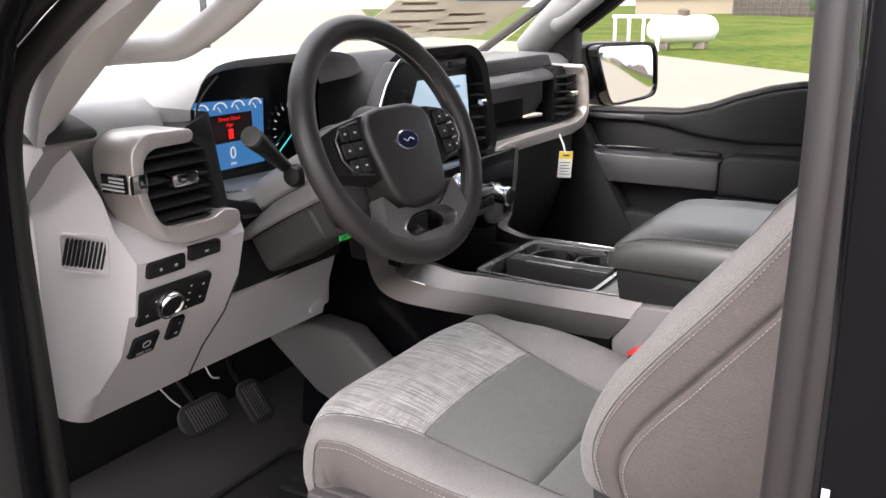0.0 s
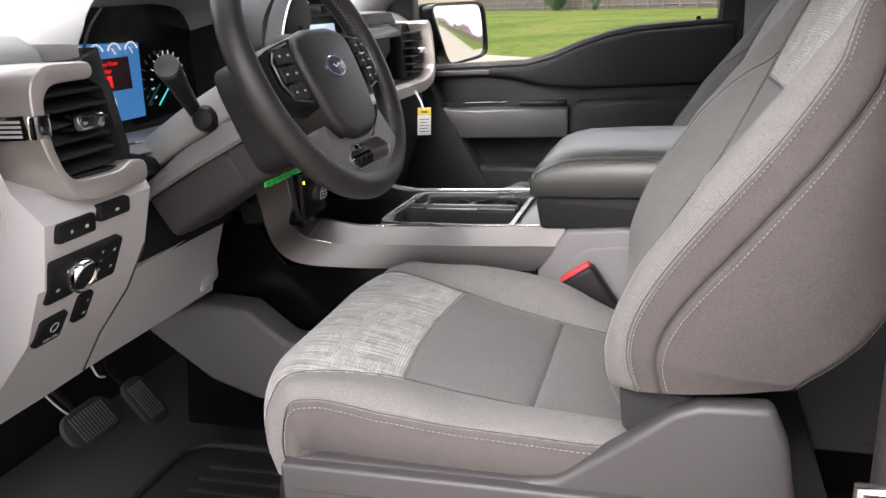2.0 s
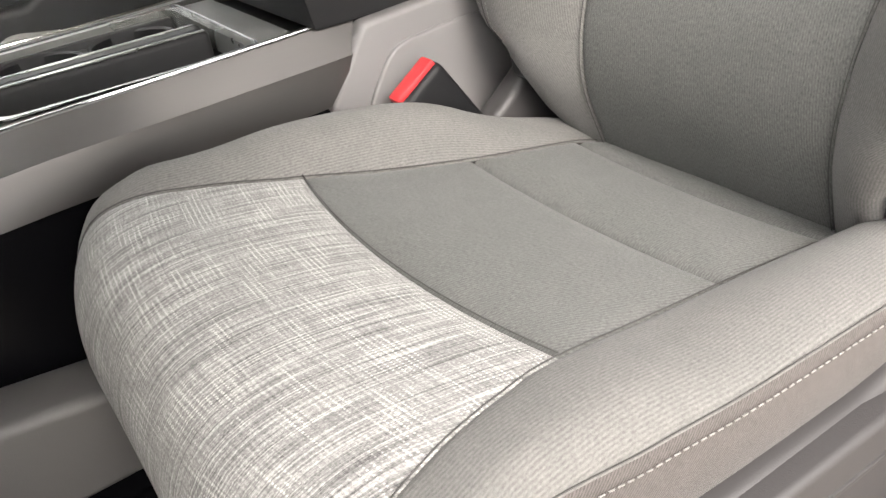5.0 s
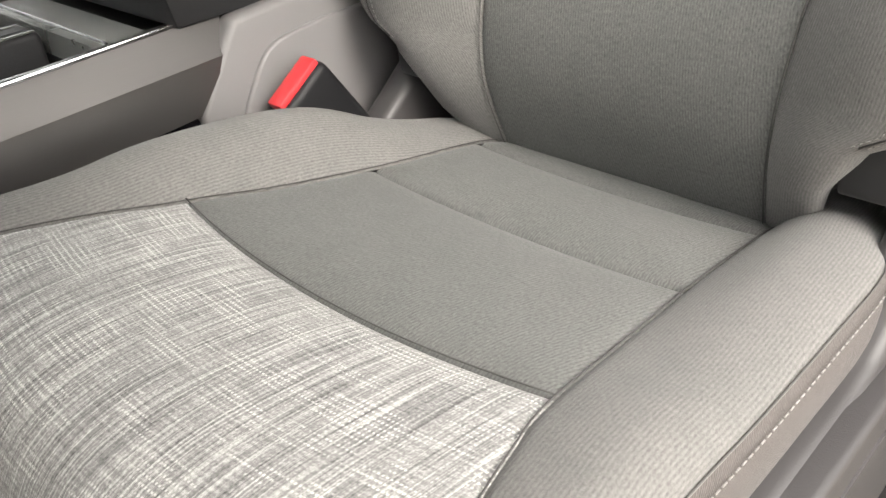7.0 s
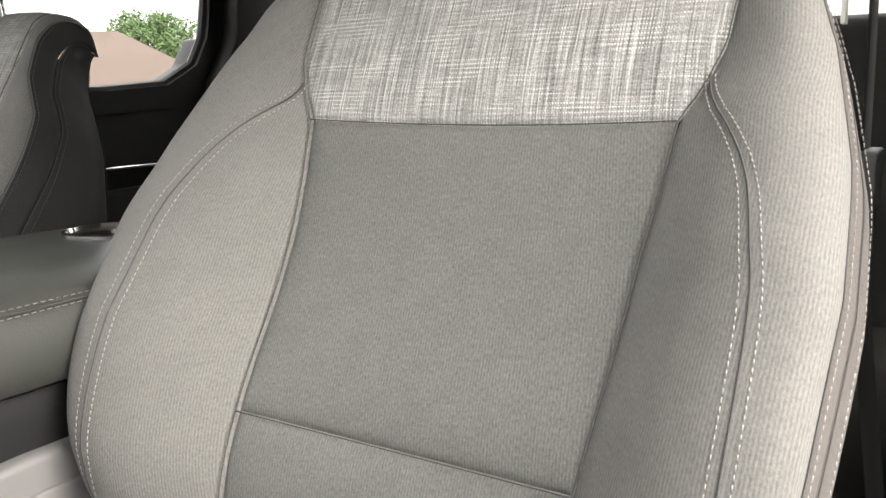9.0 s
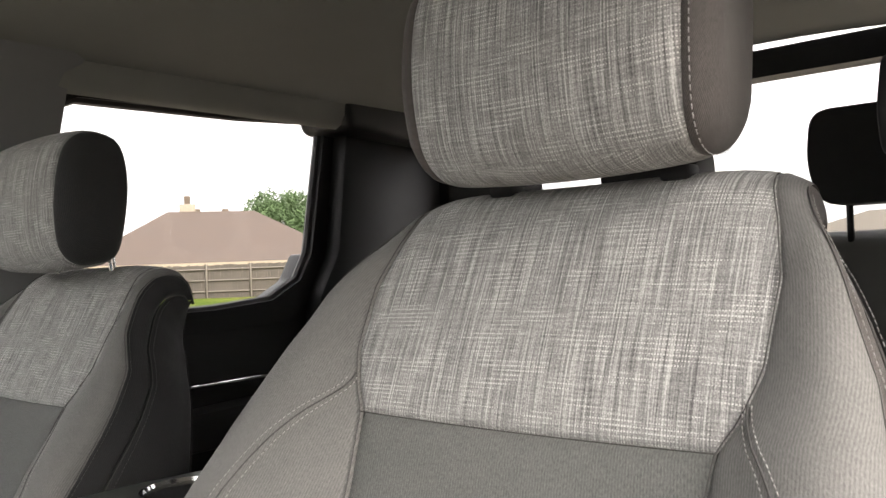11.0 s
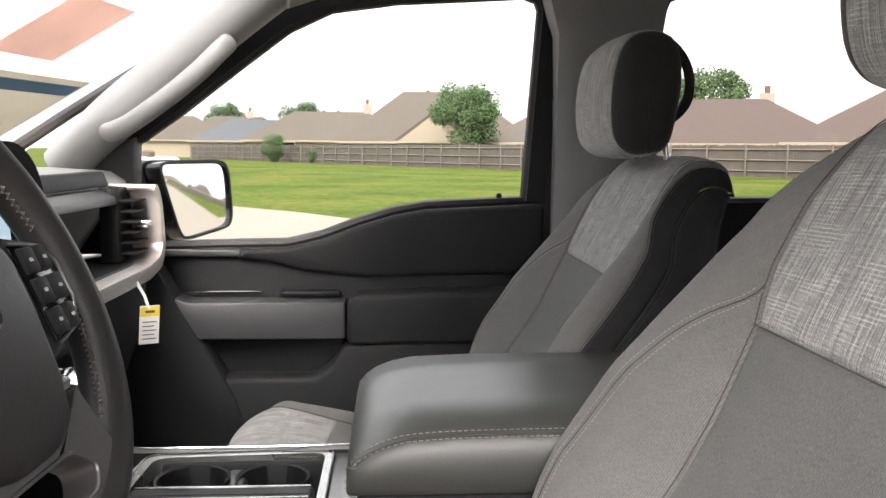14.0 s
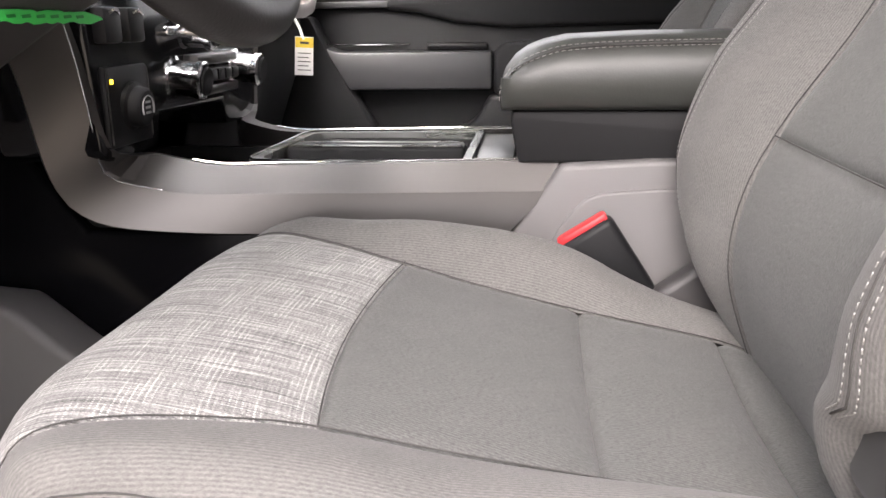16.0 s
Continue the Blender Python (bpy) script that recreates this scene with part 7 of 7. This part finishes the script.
for dx, dz in ((-0.0005, 0.0), (0.0065, 0.0045)):
    stitches("stitching", [(-0.1468 + dx, y + 0.0006, z + dz) for y, z in spline([(0.4415, 1.094), (0.4405, 1.104), (0.432, 1.1185), (0.418, 1.1275), (0.400, 1.1345), (0.375, 1.1395), (0.30, 1.1425), (0.1, 1.1435), (0.0, 1.141)], 60)], lid, 0.006)
part("lid_seam", tube([(-0.1455, y, z) for y, z in spline([(0.439, 1.094), (0.438, 1.104), (0.430, 1.1205), (0.416, 1.1295), (0.398, 1.1365), (0.375, 1.1415), (0.30, 1.1445), (0.1, 1.1455), (0.0, 1.142)], 60)], 0.0011, 5), SEAM, lid)
part("rear_ring", lathe([(0.044, 0.0), (0.047, 0.0), (0.048, 0.004), (0.044, 0.005), (0.042, 0.001), (0.0, 0.001)], 28, Matrix.Translation((0.045, 0.075, 1.1545))), CHROME, con, "chrome cup ring")
# stack face under the screen: climate controls and drive mode dial
face = part("control_face", prism([(-0.232, 1.195), (-0.212, 1.05), (-0.195, 1.042), (-0.10, 1.045), (-0.09, 1.075), (0.09, 1.075), (0.10, 1.045), (0.195, 1.042), (0.212, 1.05), (0.232, 1.195)], "y", 0.795, 0.90, 0.006), GLOSS, con, "gloss black control face")


def dial(name, x, y, z, prof, material, label=""):
    return part(name, lathe(prof, 28, Matrix.Translation((x, y, z)) @ Matrix.Rotation(radians(97), 4, "X")), material, face, label)


for x, z, k in ((-0.055, 1.112, 0.88), (0.135, 1.114, 0.88), (-0.015, 1.160, 0.78)):
    dial("climate_knob", x, 0.796, z, [(0.026 * k, 0.0), (0.026 * k, 0.003), (0.0215 * k, 0.005), (0.0205 * k, 0.028), (0.0235 * k, 0.030), (0.0235 * k, 0.036), (0.020 * k, 0.038), (0.0, 0.038)], CHROME, "knurled chrome knob")
    dial("knob_face", x, 0.7572, z - 0.0047, [(0.0, 0.0), (0.0175 * k, 0.0), (0.0165 * k, 0.002), (0.0, 0.002)], BLACK)
for z0, z1, mat_ in ((1.122, 1.134, GUN), (1.102, 1.118, DARK), (1.088, 1.099, GUN)):
    part("key_bar", box((-0.022, 0.778, z0), (0.104, 0.797, z1), 0.003), mat_, face)
for k in range(5):
    part("key", box((-0.016 + 0.024 * k, 0.7755, 1.104), (0.004 + 0.024 * k, 0.780, 1.116), 0.0015), BLACK, face)
part("wing", box((-0.075, 0.786, 1.155), (0.06, 0.797, 1.165), 0.003), CHROME, face)
plate = part("dial_plate", box((-0.209, 0.790, 1.056), (-0.122, 0.797, 1.130), 0.003), BLACK, face, "black drive mode plate")
for x in (-0.2060, -0.1250):
    part("plate_line", box((x - 0.0007, 0.7892, 1.060), (x + 0.0007, 0.7902, 1.126), 0), GUN, plate)
dial("drive_dial", -0.163, 0.791, 1.092, [(0.023, 0), (0.023, 0.004), (0.0195, 0.006), (0.0185, 0.014), (0.016, 0.0165), (0.0, 0.0165)], BLACK)
part("dial_mark", tube([(-0.163 + 0.0115 * math.cos(a), 0.7738, 1.0902 + 0.0115 * math.sin(a)) for a in np.linspace(-0.5, 3.64, 16)], 0.0010, 5), PRINT, face)
for z in (1.0845, 1.0895, 1.0945):
    part("dial_print", box((-0.168, 0.7735, z), (-0.158, 0.7742, z + 0.0022), 0), PRINT, face)
part("amber_lamp", box((-0.2000, 0.7890, 1.1145), (-0.1962, 0.7902, 1.1183), 0), glow("amber_lamp", (1.0, 0.6, 0.03), 4), plate)
for x in (-0.196, -0.150):
    tg = part("toggle", box((x - 0.016, 0.782, 1.150), (x + 0.016, 0.797, 1.182), 0.004), BLACK, face)
    part("toggle_edge", tube([(x - 0.010, 0.7815, 1.176), (x, 0.7800, 1.1795), (x + 0.010, 0.7815, 1.176)], 0.0014, 5), CHROME, tg)
part("tray_rim", prism([(0.700, 1.010), (0.708, 1.022), (0.716, 1.010)], "x", -0.118, 0.112, 0.002), SILVER, con, "satin tray edge")
# green protective tape under the column
tape = thing("green_tape", (-0.40, 0.716, 1.17), "torn strip of bright green tape under the steering column", "tape")
rng = random.Random(5)
upper_ = [(x, 1.1745 + rng.uniform(-0.0008, 0.0008)) for x in np.linspace(-0.461, -0.366, 16)]
under_ = [(x, 1.1672 + rng.uniform(-0.0010, 0.0010)) for x in np.linspace(-0.360, -0.461, 16)]
strip = part("strip", prism(upper_ + [(-0.345, 1.1712), (-0.342, 1.1695)] + under_, "y", 0.716, 0.7172, 0), GREEN_TAPE, tape)
TAPE_PRINT = surface("dark_green_print", (0.01, 0.25, 0.04), 0.6, bump=0.0)
for k in range(6):
    x = -0.456 + 0.0155 * k
    part("print_line", prism([(x, 1.1718), (x + 0.009, 1.1724), (x + 0.0095, 1.1704), (x + 0.001, 1.1699)], "y", 0.7154, 0.7158, 0), TAPE_PRINT, strip)

# papers lying against the windscreen glass
for (x0, x1, s0, s1), mat_, lab in (((0.15, 0.63, 0.0, 0.21), PAPER, "tan printed information sheet behind the windscreen"), ((0.31, 0.47, 0.25, 0.40), thin_paper("pink_paper", (0.74, 0.58, 0.52)), "pale pink sheet behind the windscreen")):
    def on_glass(x, s, lift=0.006):
        z = 1.415 + 0.51 * s
        return (x, 1.35 - (z - 1.31) * 1.69 - 0.10 * (x / 0.7) ** 2 + 0.02 - lift, z - lift)
    sheet = thing("paper_sheet", on_glass(x0, s0), lab, "paper")
    def slab(a, b, c, d, lift, th):
        q = [on_glass(a + (b - a) * i / 6, s, lift) for s in (c, d) for i in range(7)]
        w = [on_glass(a + (b - a) * i / 6, s, lift + th) for s in (c, d) for i in range(7)]
        return loft([[q[i], q[i + 7], w[i + 7], w[i]] for i in range(7)])
    part("sheet", slab(x0, x1, s0, s1, 0.006, 0.001), mat_, sheet)
    if mat_ is PAPER:
        for k, (a, b, c, d) in enumerate(((0.2, 0.32, 0.05, 0.062), (0.22, 0.36, 0.075, 0.085), (0.40, 0.55, 0.03, 0.04), (0.40, 0.58, 0.06, 0.07), (0.40, 0.52, 0.10, 0.11), (0.18, 0.36, 0.12, 0.13), (0.18, 0.30, 0.15, 0.16))):
            part("print_line", slab(a, b, c, d, 0.0076, 0.0004), FADED, sheet)
        part("blue_band", slab(0.36, 0.62, 0.165, 0.195, 0.0076, 0.0004), surface("blue_print", (0.10, 0.22, 0.35), 0.7, bump=0.0), sheet)
wiper = thing("windscreen_wiper", (-0.55, 1.28, 1.36), "black windscreen wiper blade", "wiper")
part("blade", tube([(-0.74, 1.24, 1.375), (-0.5, 1.31, 1.39), (-0.3, 1.33, 1.395)], [0.004, 0.009, 0.004], 8), BLACK, wiper)
part("arm", tube([(-0.72, 1.27, 1.37), (-0.55, 1.325, 1.395), (-0.5, 1.32, 1.40)], 0.006, 8), BLACK, wiper)
# passenger sun visor with a label, roof grab slot
visor = thing("sun_visor", (0.5, 0.55, 1.74), "grey folded sun visor with a printed warning label", "sun visor")
b = prism(soften([(-0.20, -0.095), (0.185, -0.095), (0.20, 0.095), (-0.20, 0.095)], 0.035, 5), "z", -0.008, 0.008, 0.006, 3)
vm = Matrix.Translation((0.49, 0.518, 1.738)) @ Matrix.Rotation(radians(-3), 4, "Z") @ Matrix.Rotation(radians(-17), 4, "X")
b.transform(vm)
part("board", b, HEADLINER, visor)
b = box((-0.025, -0.032, -0.0095), (0.125, 0.072, -0.0082), 0)
b.transform(vm)
part("label", b, CARD, visor, "pale warning label")

# the plan is drawn at one size: bring everything to true metres about the world's origin
for ob in [o for o in scene.objects if o.parent is None and o.type in {"MESH", "EMPTY"}]:
    ob.matrix_basis = Matrix.Scale(PLAN, 4) @ ob.matrix_basis
